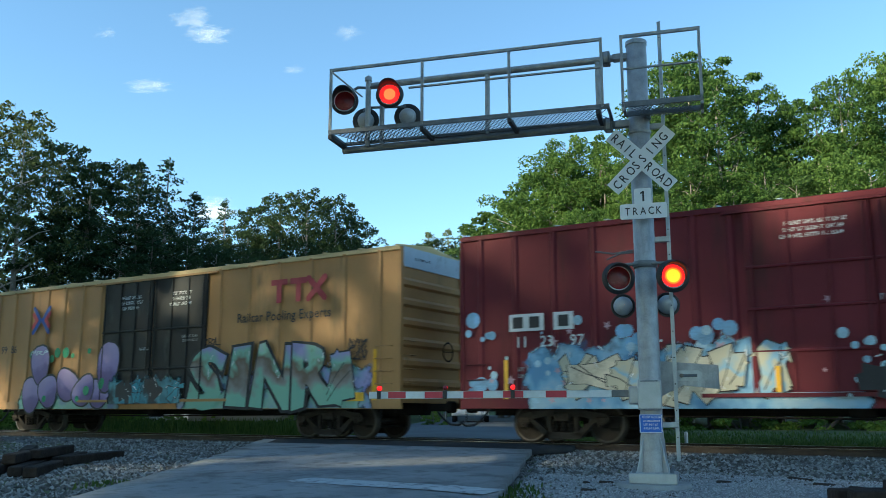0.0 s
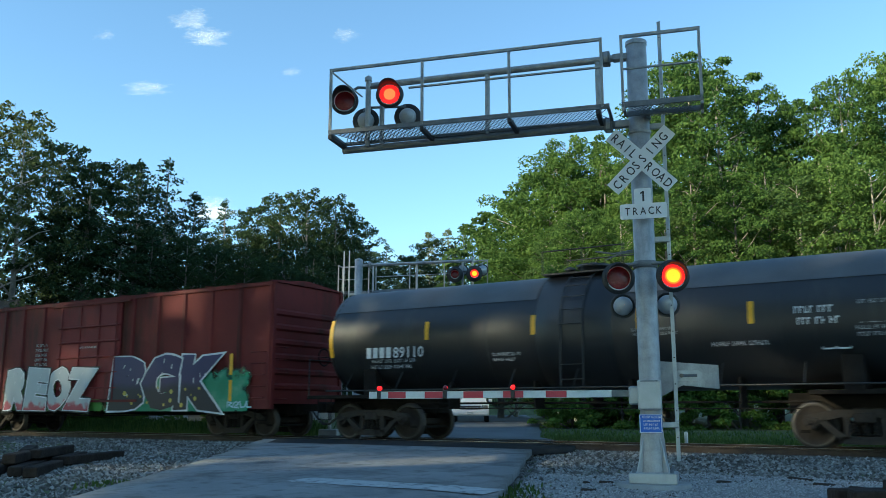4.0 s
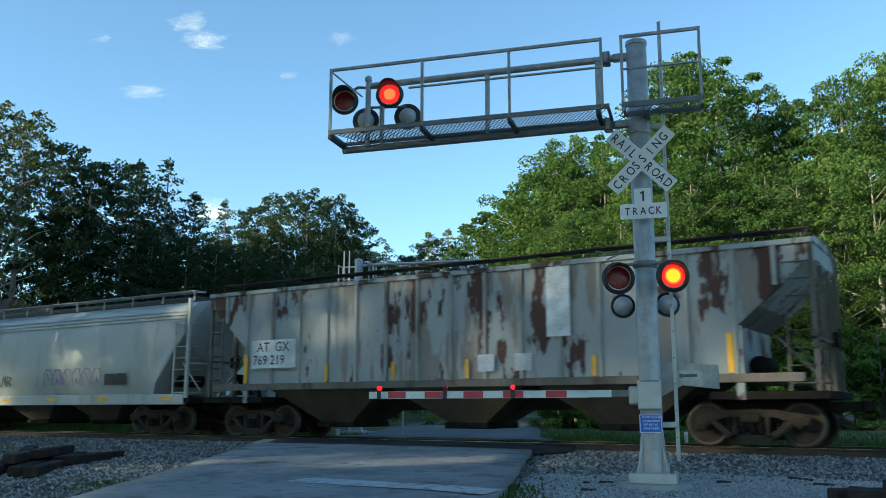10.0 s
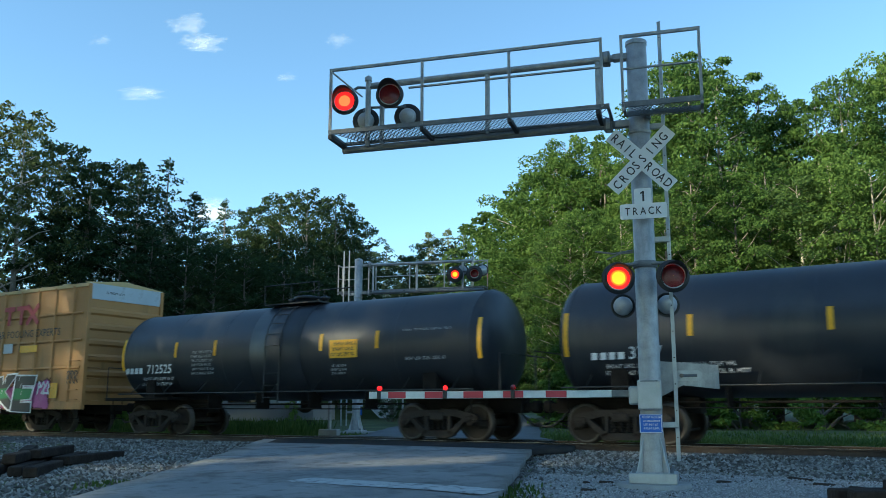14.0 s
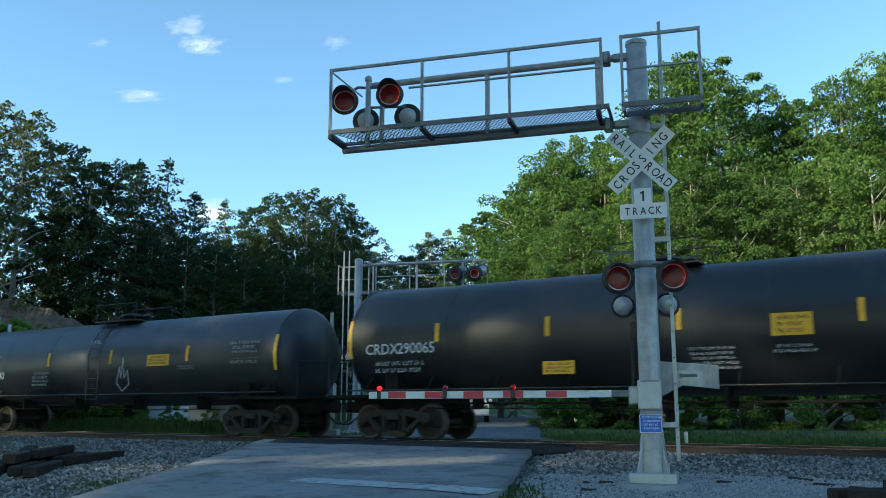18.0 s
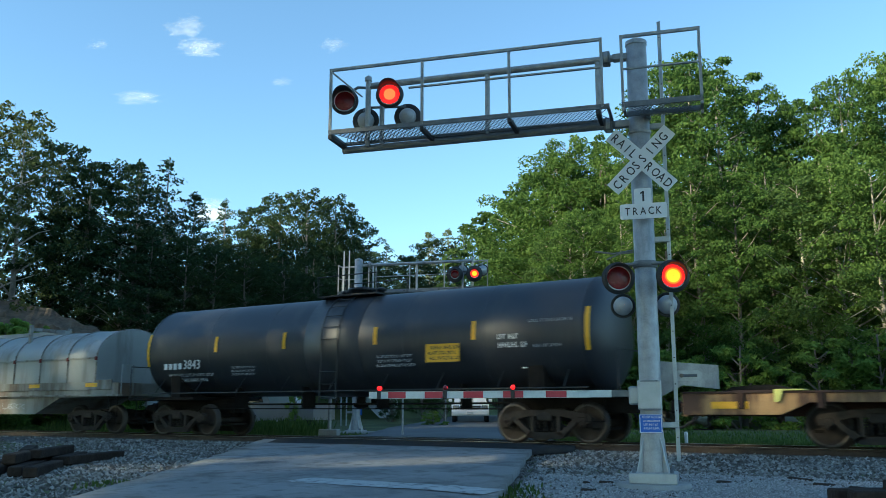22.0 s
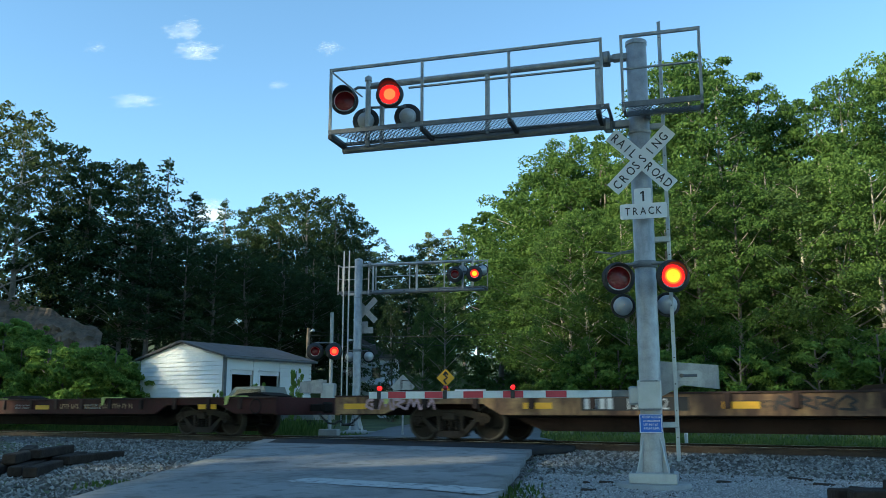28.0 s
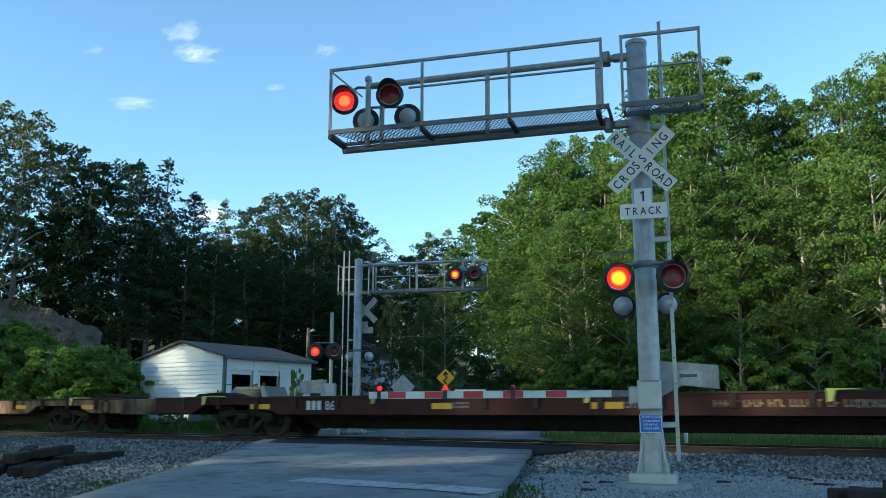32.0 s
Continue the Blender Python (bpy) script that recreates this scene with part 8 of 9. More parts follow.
f25 = flatcar(481.05, 27.6, "flat_maroon", "long maroon-brown flat car with white mark", dark=True, seed=251, patch_x=(4.0, 10.0, 14.4, 20.5))
co_bars(f25, 6.1, 3, 0.76, YF, 0.24)
letters("86", 0.24, "w_let", f25, 6.75, YF - 0.004, 0.76, name="car_number")
bars(f25, 16.6, 22.5, 0.76, 1.0, YF, 1, "sp_tan", 252, name="company_mark", label="company name as bars")
# ---- trees ----


def limb(s, p, q, r0, r1, seg=6, bend=0.0, r=random):
    mid = (Vector(p) + Vector(q)) / 2 + Vector((r.uniform(-bend, bend), r.uniform(-bend, bend), r.uniform(0, bend)))
    s.tube([p, mid, q], r0, seg, False, r1)


def leaves(v, f, c, n, size, r, squash=0.8, droop=0.3):
    """Folded leaf clumps on and in an ellipsoid c = (centre, radius)."""
    (cx, cy, cz), rad = c
    for _ in range(n):
        a, b = r.uniform(0, 6.2832), math.acos(r.uniform(-0.75, 1))
        d = rad * (0.35 + 0.85 * r.random() ** 0.6)
        nx, ny, nz = math.sin(b) * math.cos(a), math.sin(b) * math.sin(a), math.cos(b)
        px, py, pz = cx + d * nx, cy + d * ny, cz + d * nz * squash
        nrm = Vector((0.35 * nx + r.uniform(-1, 1), 0.35 * ny + r.uniform(-1, 1), 0.35 * nz + r.uniform(-0.5, 1.1))).normalized()
        t = nrm.cross(Vector((r.uniform(-1, 1), r.uniform(-1, 1), r.uniform(-1, 1)))).normalized()
        w = nrm.cross(t)
        L, W = size * r.uniform(0.6, 1.4), size * r.uniform(0.35, 0.7)
        k = len(v)
        v += [(px - t.x * L, py - t.y * L, pz - t.z * L - droop * L * 0.3), (px + w.x * W, py + w.y * W, pz + w.z * W), (px + t.x * L, py + t.y * L, pz + t.z * L - droop * L),
              (px - w.x * W + nrm.x * W * 0.4, py - w.y * W + nrm.y * W * 0.4, pz - w.z * W)]
        f += [(k, k + 1, k + 2, k + 3)]


def leaf_mesh(name, v, f, material):
    me = bpy.data.meshes.new(name)
    me.from_pydata(v, [], f)
    me.materials.append(M[material])
    return me


def broad_tree(name, H, spread, base, seed, n_leaf, size, leaf_mat, bark, label, blobs=60, low=0.2, peak=0.42):
    """A broad-leaved tree: tapered trunk, limbs to every leaf mass, crown of clumps with gaps and an uneven outline."""
    r = random.Random(seed)
    t = thing(name, pose(0, 0, -500), label, "tree")
    s = Shape()
    lean = (r.uniform(-0.4, 0.4), r.uniform(-0.4, 0.4))
    s.tube([(0, 0, -0.5), (lean[0] * 0.2, lean[1] * 0.2, H * 0.3), (lean[0], lean[1], H * 0.6), (lean[0] * 1.2, lean[1] * 1.2, H * 0.95)], base, 9, False, 0.03)
    v, f = [], []
    for i in range(blobs):
        k = (i + 0.5) / blobs
        h = H * (low + (0.985 - low) * k)
        env = math.sqrt(max(0.0, 1 - ((k - peak) / (1.02 - peak if k > peak else peak + 0.25)) ** 2))
        a = i * 2.4 + r.uniform(-0.6, 0.6)
        rad = (spread * r.uniform(0.07, 0.17)) * (0.6 + 0.5 * env)
        d = max(0.0, spread * env * math.sqrt(r.uniform(0.05, 1.0)) * r.uniform(0.85, 1.12) - rad * 0.5)
        c = (lean[0] * k + d * math.cos(a), lean[1] * k + d * math.sin(a), h - rad * 0.5)
        if i % 4 == 0:
            limb(s, (lean[0] * k * 0.7, lean[1] * k * 0.7, h - d * 0.5 - 0.5), c, 0.06 * (1.2 - k) + 0.02, 0.012, 5, 0.25, r)
        leaves(v, f, (c, rad), int(n_leaf / blobs * (0.45 + rad / (spread * 0.17))), size, r, r.uniform(0.45, 0.9))
    part("trunk", s, bark, t)
    part("crown", leaf_mesh("crown", v, f, leaf_mat), leaf_mat, t)
    return t


def pine_tree(name, H, spread, seed, n_leaf, size, leaf_mat, label, low=0.25, gaps=0.0):
    """A conifer: uneven whorls of limbs carrying flat ragged sprays."""
    r = random.Random(seed)
    t = thing(name, pose(0, 0, -500), label, "tree")
    s = Shape().tube([(0, 0, -0.5), (0.1, 0, H * 0.5), (0, 0.1, H * 0.99)], 0.22, 8, False, 0.02)
    v, f = [], []
    n = 96
    for i in range(n):
        k = i / (n - 1)
        if r.random() < gaps:
            continue
        h = H * (low + (0.985 - low) * k)
        reach = (spread * (1 - k) ** 0.8 * r.uniform(0.45, 1.15) + 0.3) * (1.0 if k > 0.12 else 0.75)
        a = i * 2.4 + r.uniform(-0.5, 0.5)
        lift = r.uniform(-0.05, 0.30)
        tip = (reach * math.cos(a), reach * math.sin(a), h + reach * lift)
        limb(s, (0, 0, h - 0.15 * reach), tip, 0.03 * (1.2 - k) + 0.008, 0.006, 4, 0.08, r)
        m = int(n_leaf / n * (0.35 + 1.3 * (1 - k)))
        for q in range(4):
            e = 0.35 + 0.22 * q
            leaves(v, f, ((tip[0] * e + r.uniform(-0.1, 0.1), tip[1] * e + r.uniform(-0.1, 0.1), h + (tip[2] - h) * e), reach * 0.15 + 0.16), m // 4, size, r, 0.55, 0.05)
    leaves(v, f, ((0, 0.1, H * 0.975), 0.28), 50, size, r, 1.6, 0.0)
    part("trunk", s, "bark", t)
    part("crown", leaf_mesh("crown", v, f, leaf_mat), leaf_mat, t)
    return t


TREES = dict(
    a=broad_tree("broadleaf_tree", 16, 4.4, 0.20, 1, 19000, 0.088, "leaf_a", "bark_pale", "tall broad-leaved tree with sunlit yellow-green foliage", 170, 0.10),
    b=broad_tree("broadleaf_tree", 16, 3.7, 0.18, 2, 17500, 0.085, "leaf_a", "bark", "tall slender broad-leaved tree with bright green foliage", 150, 0.08),
    c=broad_tree("broadleaf_tree", 16, 4.2, 0.20, 3, 16000, 0.09, "leaf_b", "bark_pale", "tall broad-leaved tree with deep green foliage", 150, 0.10),
    d=broad_tree("broadleaf_tree", 16, 4.4, 0.22, 4, 9500, 0.125, "leaf_dark", "bark", "tree at the wood's edge in shade-darkened green", 150, 0.05),
    e=broad_tree("broadleaf_tree", 16, 4.0, 0.22, 5, 4600, 0.115, "leaf_olive", "bark_pale", "airy olive-green tree on the slope", 100, 0.20),
    g=broad_tree("broadleaf_tree", 16, 4.4, 0.22, 15, 4200, 0.21, "leaf_b", "bark", "tall tree deep in the wood", 90, 0.10),
    h=broad_tree("broadleaf_tree", 16, 4.4, 0.22, 14, 1500, 0.36, "leaf_b", "bark", "tall unseen tree behind the road, placed for shade", 70, 0.30),
    j=broad_tree("broadleaf_tree", 16, 4.4, 0.22, 16, 950, 0.36, "leaf_b", "bark", "thin-crowned unseen tree behind the road, placed for dappled sun", 50, 0.30),
    k=broad_tree("broadleaf_tree", 16, 4.6, 0.22, 18, 2600, 0.30, "leaf_b", "bark", "unseen leafy tree beside the road, added for shade", 46, 0.10),
    o=broad_tree("broadleaf_tree", 16, 4.8, 0.22, 21, 15000, 0.095, "leaf_a", "bark_pale", "tall roadside tree with a high spreading crown", 150, 0.30),
    p=pine_tree("pine_tree", 16, 4.0, 6, 7600, 0.125, "needle", "dark green pine on the slope", 0.2),
    q=pine_tree("pine_tree", 16, 3.4, 7, 5200, 0.125, "needle", "dark ragged pine standing above the wood", 0.3, 0.3),
    f=pine_tree("spruce_tree", 16, 2.6, 8, 5600, 0.12, "leaf_pale", "pale olive conifer beyond the crossing", 0.12),
    u=broad_tree("understorey_bush", 4, 2.2, 0.04, 9, 3400, 0.10, "leaf_bush", "bark", "leafy green bush at the wood's edge", 34, 0.0),
    w=broad_tree("understorey_bush", 4, 2.3, 0.04, 10, 3400, 0.11, "leaf_dark", "bark", "leafy bush beside the track in shade-darkened green", 34, 0.0),
)
HEIGHT = dict(u=4, w=4)


def plant(kind, x, y, h, turn=0.0, wide=1.0, group="trees"):
    ob = TREES[kind]
    k = h / HEIGHT.get(kind, 16)
    m = Matrix.Translation((x, y, ground_z(x, y) - 0.05)) @ pose(0, 0, 0, 0, 0, turn) @ Matrix.Diagonal((k * wide, k * wide, k, 1))
    c = copy_thing(ob, m)
    c["group"] = group
    return c


def stand(rows, kinds, group, seed, wide=1.0):
    r = random.Random(seed)
    for i, (x, y, h) in enumerate(rows):
        if y < 52 and edge_l(y) - 1.0 < x < edge_r(y) + 1.4:        # beside the road, not on it
            x = edge_r(y) + (2.6 if h < 5 else 1.6)
        plant(kinds[i % len(kinds)], x, y, h - ground_z(x, y), r.uniform(0, 360), wide * r.uniform(0.9, 1.12), group)


# tall sunlit wood behind the lane
for x, y, h, w in ((-21.2, 45.4, 13.4, 1.4), (-20.4, 43.8, 14.4, 1.3), (-19.4, 42.4, 14.8, 1.15), (-18.7, 40.1, 9.9, 1.4)):
    plant("o", x, y, h, 77 * x, w, "trees of the sunlit wood")
stand([(-19.4, 44.4, 16.1), (-16.8, 41.6, 15.0), (-14.9, 40.6, 13.9), (-15.3, 46.6, 17.9), (-14.6, 48.8, 20.9), (-12.8, 47.5, 21.1), (-11.1, 46.6, 19.4),
       (-10.6, 51.6, 19.8), (-8.8, 50.7, 17.9), (-7.1, 49.4, 17.7), (-5.2, 48.2, 18.2), (-4.1, 50.8, 20.0), (-2.6, 49.5, 19.3), (-0.9, 52.9, 19.7)], "abacbaabcba", "trees of the sunlit wood", 11)
stand([(-18.6, 37.2, 9.4), (-16.9, 36.0, 9.4), (-14.8, 35.5, 9.8), (-13.1, 36.0, 9.2), (-12.0, 37.4, 10.4), (-10.3, 37.4, 11.6), (-8.8, 37.0, 10.8), (-7.9, 39.4, 12.1), (-6.3, 38.6, 10.7), (-5.0, 39.8, 11.9),
       (-3.6, 39.2, 11.1), (-2.2, 40.6, 11.6), (0.5, 42.0, 12.0), (3.0, 43.0, 14.0), (6.0, 44.0, 15.0)], "bcaacbb", "trees of the sunlit wood", 12, 1.1)
stand([(-18.9, 36.4, 3.6), (-18.0, 35.2, 3.2), (-17.0, 34.3, 3.4), (-15.2, 34.4, 3.1), (-13.0, 34.4, 3.5), (-10.8, 34.2, 3.2), (-8.5, 34.9, 3.4), (-5.7, 36.0, 3.6), (-3.7, 36.8, 3.8), (-1.5, 37.0, 3.6), (1.0, 37.5, 3.8)],
      "u", "bushes at the wood's edge", 13, 1.3)
# rear rows that close the wood
r = random.Random(4)
for i in range(16):
    x = -30 + i * 3.4
    if i in (8, 10, 11, 13):
        continue
    plant("g", x + r.uniform(-1, 1), 58 + r.uniform(-2, 3) - 0.12 * (x + 30), 15.5 + r.uniform(-1, 2), r.uniform(0, 360), 1.25, "trees of the sunlit wood")
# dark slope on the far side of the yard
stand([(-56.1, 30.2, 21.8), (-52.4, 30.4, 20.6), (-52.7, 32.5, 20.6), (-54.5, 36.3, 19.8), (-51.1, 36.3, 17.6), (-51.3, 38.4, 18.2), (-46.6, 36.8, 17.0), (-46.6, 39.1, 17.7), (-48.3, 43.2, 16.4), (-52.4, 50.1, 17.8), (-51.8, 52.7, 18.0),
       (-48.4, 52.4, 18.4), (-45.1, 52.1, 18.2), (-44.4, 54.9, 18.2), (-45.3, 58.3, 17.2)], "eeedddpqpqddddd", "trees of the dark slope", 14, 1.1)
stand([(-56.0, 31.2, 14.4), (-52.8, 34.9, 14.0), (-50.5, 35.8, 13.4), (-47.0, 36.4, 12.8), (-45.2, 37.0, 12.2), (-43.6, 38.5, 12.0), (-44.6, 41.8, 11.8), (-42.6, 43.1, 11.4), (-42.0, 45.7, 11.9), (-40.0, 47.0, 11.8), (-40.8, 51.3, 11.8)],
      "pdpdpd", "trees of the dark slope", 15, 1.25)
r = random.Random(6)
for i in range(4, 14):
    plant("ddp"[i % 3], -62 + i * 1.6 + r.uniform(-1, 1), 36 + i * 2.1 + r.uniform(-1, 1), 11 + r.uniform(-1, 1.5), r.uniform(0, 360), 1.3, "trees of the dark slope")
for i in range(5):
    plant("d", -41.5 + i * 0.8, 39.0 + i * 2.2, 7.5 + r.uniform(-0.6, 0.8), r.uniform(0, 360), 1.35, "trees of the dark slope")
# trees down the road
stand([(-56.5, 74.8, 17.9), (-57.5, 79.9, 19.4), (-58.5, 85.3, 19.0), (-48.0, 74.0, 18.8), (-47.4, 76.6, 19.5), (-43.9, 74.1, 19.1), (-38.9, 68.0, 17.2), (-47.5, 64.3, 11.8), (-46.8, 67.9, 12.6), (-42.8, 68.6, 12.6), (-53.5, 66.0, 12.3),
       (-31.3, 60.5, 11.6)], "dqdffqbddddc", "trees down the road", 16, 1.1)
# unseen woods behind the camera, spaced to shade the crossing in the evening sun
r = random.Random(9)
for i in range(30):
    if i in (17, 18, 19):
        continue
    thin = i in (10, 11, 12)
    plant("j" if thin else "h", -112 + i * 4.3 + r.uniform(-1.0, 1.0), -25 + r.uniform(-3, 3), (41 if i < 10 else 29.5 if thin else 32) + r.uniform(-3.0, 3.0), r.uniform(0, 360), 0.6 if i in (16, 20) else 0.85, "trees behind the road")
for x, y, h, w in ((-39.5, -25.5, 31, 0.5), (-28.6, -25.0, 32, 0.42), (-27.0, -22.0, 31, 0.45), (-36.0, -26.0, 25.5, 0.7), (-32.4, -27.0, 24.5, 0.7)):
    plant("h", x, y, h, 31 * x, w, "trees behind the road")
# out-of-view trees added to shade the ballast and train at left
for i in range(2):
    plant("k", -27 - i * 6.2, 3.0 + i * 2.8, 15 + r.uniform(-2, 2), r.uniform(0, 360), 1.0, "trees beside the road")
# bushes of the yard and bank
r = random.Random(12)
for i in range(64):
    q = r.random()
    x, y = -44.5 + q * 11.6 + r.uniform(-0.5, 0.5), 25.2 + 0.6 * q + r.uniform(-1.4, 1.4)
    top = 4.7 + 0.5 * math.sin(q * 9) - 2.0 * max(0.0, q - 0.4) / 0.6 + r.uniform(-0.9, 0.3)
    plant("u", x, y, max(1.2, top - ground_z(x, y)), r.uniform(0, 360), 1.0 + 0.4 * r.random(), "bushes by the yard")
# bare bank above the bushes
v, f = [], []
NX, NZ = 44, 22
for j in range(NZ + 1):
    for i in range(NX + 1):
        q, w = i / NX, j / NZ
        x, y = -49.5 + 7.4 * q, 27.2 + 4.8 * q
        top = 7.7 - 2.4 * q ** 2 + 0.35 * noise.noise(Vector((q * 9, 0, 2)))
        z = 0.5 + (top - 0.5) * w
        dd = 0.9 * noise.noise(Vector((x * 0.6, z * 0.8, 3))) + 0.5 * noise.noise(Vector((x * 2.2, z * 2.6, 5))) + 0.25 * noise.noise(Vector((x * 5, z * 6, 5)))
        back = 0.55 * z + 1.3 * max(0.0, w - 0.85) / 0.15
        v.append((x - 0.75 * (back - dd) , y + 0.65 * (back - dd) - 0.9, z))
f = [(j * (NX + 1) + i, j * (NX + 1) + i + 1, (j + 1) * (NX + 1) + i + 1, (j + 1) * (NX + 1) + i) for j in range(NZ) for i in range(NX)]
tagged(part("rock_bank", Shape().add(v, f, False), "rock"), "steep bare earth and rock bank under the trees", "bank", kind="structure")
for x, y, h, w in ((-22.1, 25.0, 2.5, 0.45), (-23.9, 25.0, 2.0, 0.75), (-26.0, 25.0, 1.75, 0.5), (-25.2, 24.0, 1.3, 1.0), (-28.0, 24.4, 1.2, 1.2), (-30.0, 24.2, 1.2, 1.3)):
    plant("u", x, y, h, 40 * x, w, "bushes by the yard")
plant("u", -22.2, 34.6, 0.8, 30, 2.0, "bushes by the yard")
plant("d", -30.2, 42.6, 7.2, 20, 0.75, "trees down the road")
for x, y, h, w in ((-30.6, 46.4, 7.0, 0.8), (-29.6, 47.5, 9.0, 0.9)):
    plant("c", x, y, h, 50 * x, w, "trees down the road")
for ob in TREES.values():
    for o in (*ob.children, ob):
        bpy.data.objects.remove(o)

# grass and weeds beside the track


def grass(name, count, pick, h, label, seed):
    r = random.Random(seed)
    v, f = [], []
    for _ in range(count):
        p = pick(r)
        if p is None:
            continue
        x, y, z = p
        a = r.uniform(0, 6.283)
        hh, w = h * r.uniform(0.4, 1.3), 0.012 + 0.02 * r.random()
        dx, dy = math.cos(a), math.sin(a)
        bx, by = r.uniform(-0.4, 0.4) * hh, r.uniform(-0.4, 0.4) * hh
        k = len(v)
        v += [(x - dx * w, y - dy * w, z - 0.02), (x + dx * w, y + dy * w, z - 0.02), (x + bx * 0.5 + dx * w * 0.7, y + by * 0.5 + dy * w * 0.7, z + hh * 0.6), (x + bx, y + by, z + hh)]
        f += [(k, k + 1, k + 2), (k, k + 2, k + 3)]
    return tagged(new(name, leaf_mesh(name, v, f, "grass")), label, "grass", kind="stuff")


def pick_verge(r):
    y = 23.55 + abs(r.gauss(0, 3.2))
    x = r.uniform(-44, 9)
    if edge_l(y) < x < edge_r(y) or (x < -20 and y > 25.5 and x > -34):
        return None
    return (x, y, ground_z(x, y))


def pick_near_verge(r):
    y = r.uniform(21.8, 22.5) if r.random() < 0.4 else r.uniform(21.9, 24.5)
    x = r.uniform(-44, 9) if r.random() < 0.5 else r.uniform(-44, -20)
    if edge_l(y) - 0.2 < x < edge_r(y) + 0.3 or x > -11.3:
        return None
    return (x, y, ground_z(x, y))


def pick_tufts(r):
    c = r.choice(((-5.75, 11.25), (-5.45, 10.55), (-12.05, 9.3), (-5.3, 10.1)))
    return (c[0] + r.gauss(0, 0.15), c[1] + r.gauss(0, 0.28), ground_z(c[0], c[1]))


grass("grass", 34000, pick_verge, 0.10, "green grass verge beyond the track", 1)
grass("grass", 12000, pick_near_verge, 0.30, "tall grass and weeds along the far side of the track", 2)
def pick_weeds(r):
    x, y = r.uniform(-34, -20.3), r.uniform(22.9, 25.0)
    if edge_l(y) - 0.3 < x:
        return None
    return (x, y, ground_z(x, y))


grass("weeds", 9000, pick_weeds, 0.55, "tall weeds in front of the garage", 5)
grass("grass_tufts", 420, pick_tufts, 0.085, "small green tufts at the road's edge", 3)

# ---- buildings and yard ----


def garage():
    t = thing("garage", pose(-27.5, 26.65, 0.0), "white clapboard garage with two open door bays and a grey roof", "garage")
    Wd, Dp, H, pk = 5.25, 5.5, 2.98, 3.66
    # local: gable wall along -x at y=0; long wall with bays along +y at x=0
    n = 16
    for i in range(n):
        z0, z1 = H * i / n, H * (i + 1) / n
        part("siding_board", Shape().prism([(0.0, z0 + 0.012), (-0.05, z0 + 0.012), (-0.012, z1), (0.0, z1)], -Wd, 0.0, "x"), "siding", t)
    part("gable_wall", Shape().box(-Wd, 0, 0.0, 0.15, 0, H), "siding", t)
    gb = part("gable", Shape().prism([(-Wd, H), (0, H), (-Wd / 2, pk)], 0.0, 0.15), "siding", t)
    for i in range(7):
        z = H + (pk - H) * i / 7
        a = (Wd / 2) * i / 7
        b = (Wd / 2) * (i + 1) / 7
        part("siding_board", Shape().prism([(0.0, z), (-0.028, z), (-0.006, z + (pk - H) / 7), (0.0, z + (pk - H) / 7)], -Wd + (a + b) / 2, -(a + b) / 2, "x"), "siding", gb)
    # long wall with two bays
    bays = ((0.40, 1.67), (2.09, 3.35))
    ys = [0.0]
    for a, b in bays:
        ys += [a, b]
    ys.append(Dp)
    for i in range(0, len(ys), 2):
        part("long_wall", Shape().box(-0.15, 0, ys[i], ys[i + 1], 0, H), "siding", t)
        for k in range(n):
            z0, z1 = H * k / n, H * (k + 1) / n
            part("siding_board", Shape().prism([(0.0, z0 + 0.012), (0.045, z0 + 0.012), (0.010, z1), (0.0, z1)], ys[i], ys[i + 1], "y"), "siding", t)
    for a, b in bays:
        part("lintel", Shape().box(-0.15, 0.0, a, b, 2.45, H), "siding", t)
        d = part("garage_door", Shape().box(-0.10, -0.04, a, b, 2.26, 2.5, 0.01), "siding", t, "rolled-up white door")
        part("door_jamb", Shape().box(-0.03, 0.04, a - 0.08, a, 0, 2.5).box(-0.03, 0.04, b, b + 0.08, 0, 2.5).box(-0.03, 0.04, a - 0.08, b + 0.08, 2.45, 2.53), "siding", t)
    part("back_wall", Shape().box(-Wd, -Wd + 0.15, 0.15, Dp, 0, H).box(-Wd + 0.15, 0, Dp - 0.15, Dp, 0, H), "inside", t)
    part("floor_slab", Shape().box(-Wd, 0.3, 0, Dp, -0.3, 0.03), "concrete", t)
    part("inner_shelf", Shape().box(-4.6, -3.6, 0.8, 4.5, 0.03, 1.6, 0.03), "inside", t)
    part("roof", Shape().prism([(0.22, H - 0.03), (0.22, H + 0.05), (-Wd / 2, pk + 0.10), (-Wd - 0.22, H + 0.05), (-Wd - 0.22, H - 0.03), (-Wd / 2, pk + 0.01)], -0.20, Dp + 0.2), "roofing", t, "low grey shingle roof")
    part("corner_trim", Shape().box(-0.06, 0.06, -0.062, 0.07, 0, H), "galv_dark", t, "dark corner trim")
    part("gutter", Shape().box(0.18, 0.28, -0.2, Dp + 0.2, H - 0.08, H + 0.02, 0.02), "galv_dark", t)
    return t


garage()


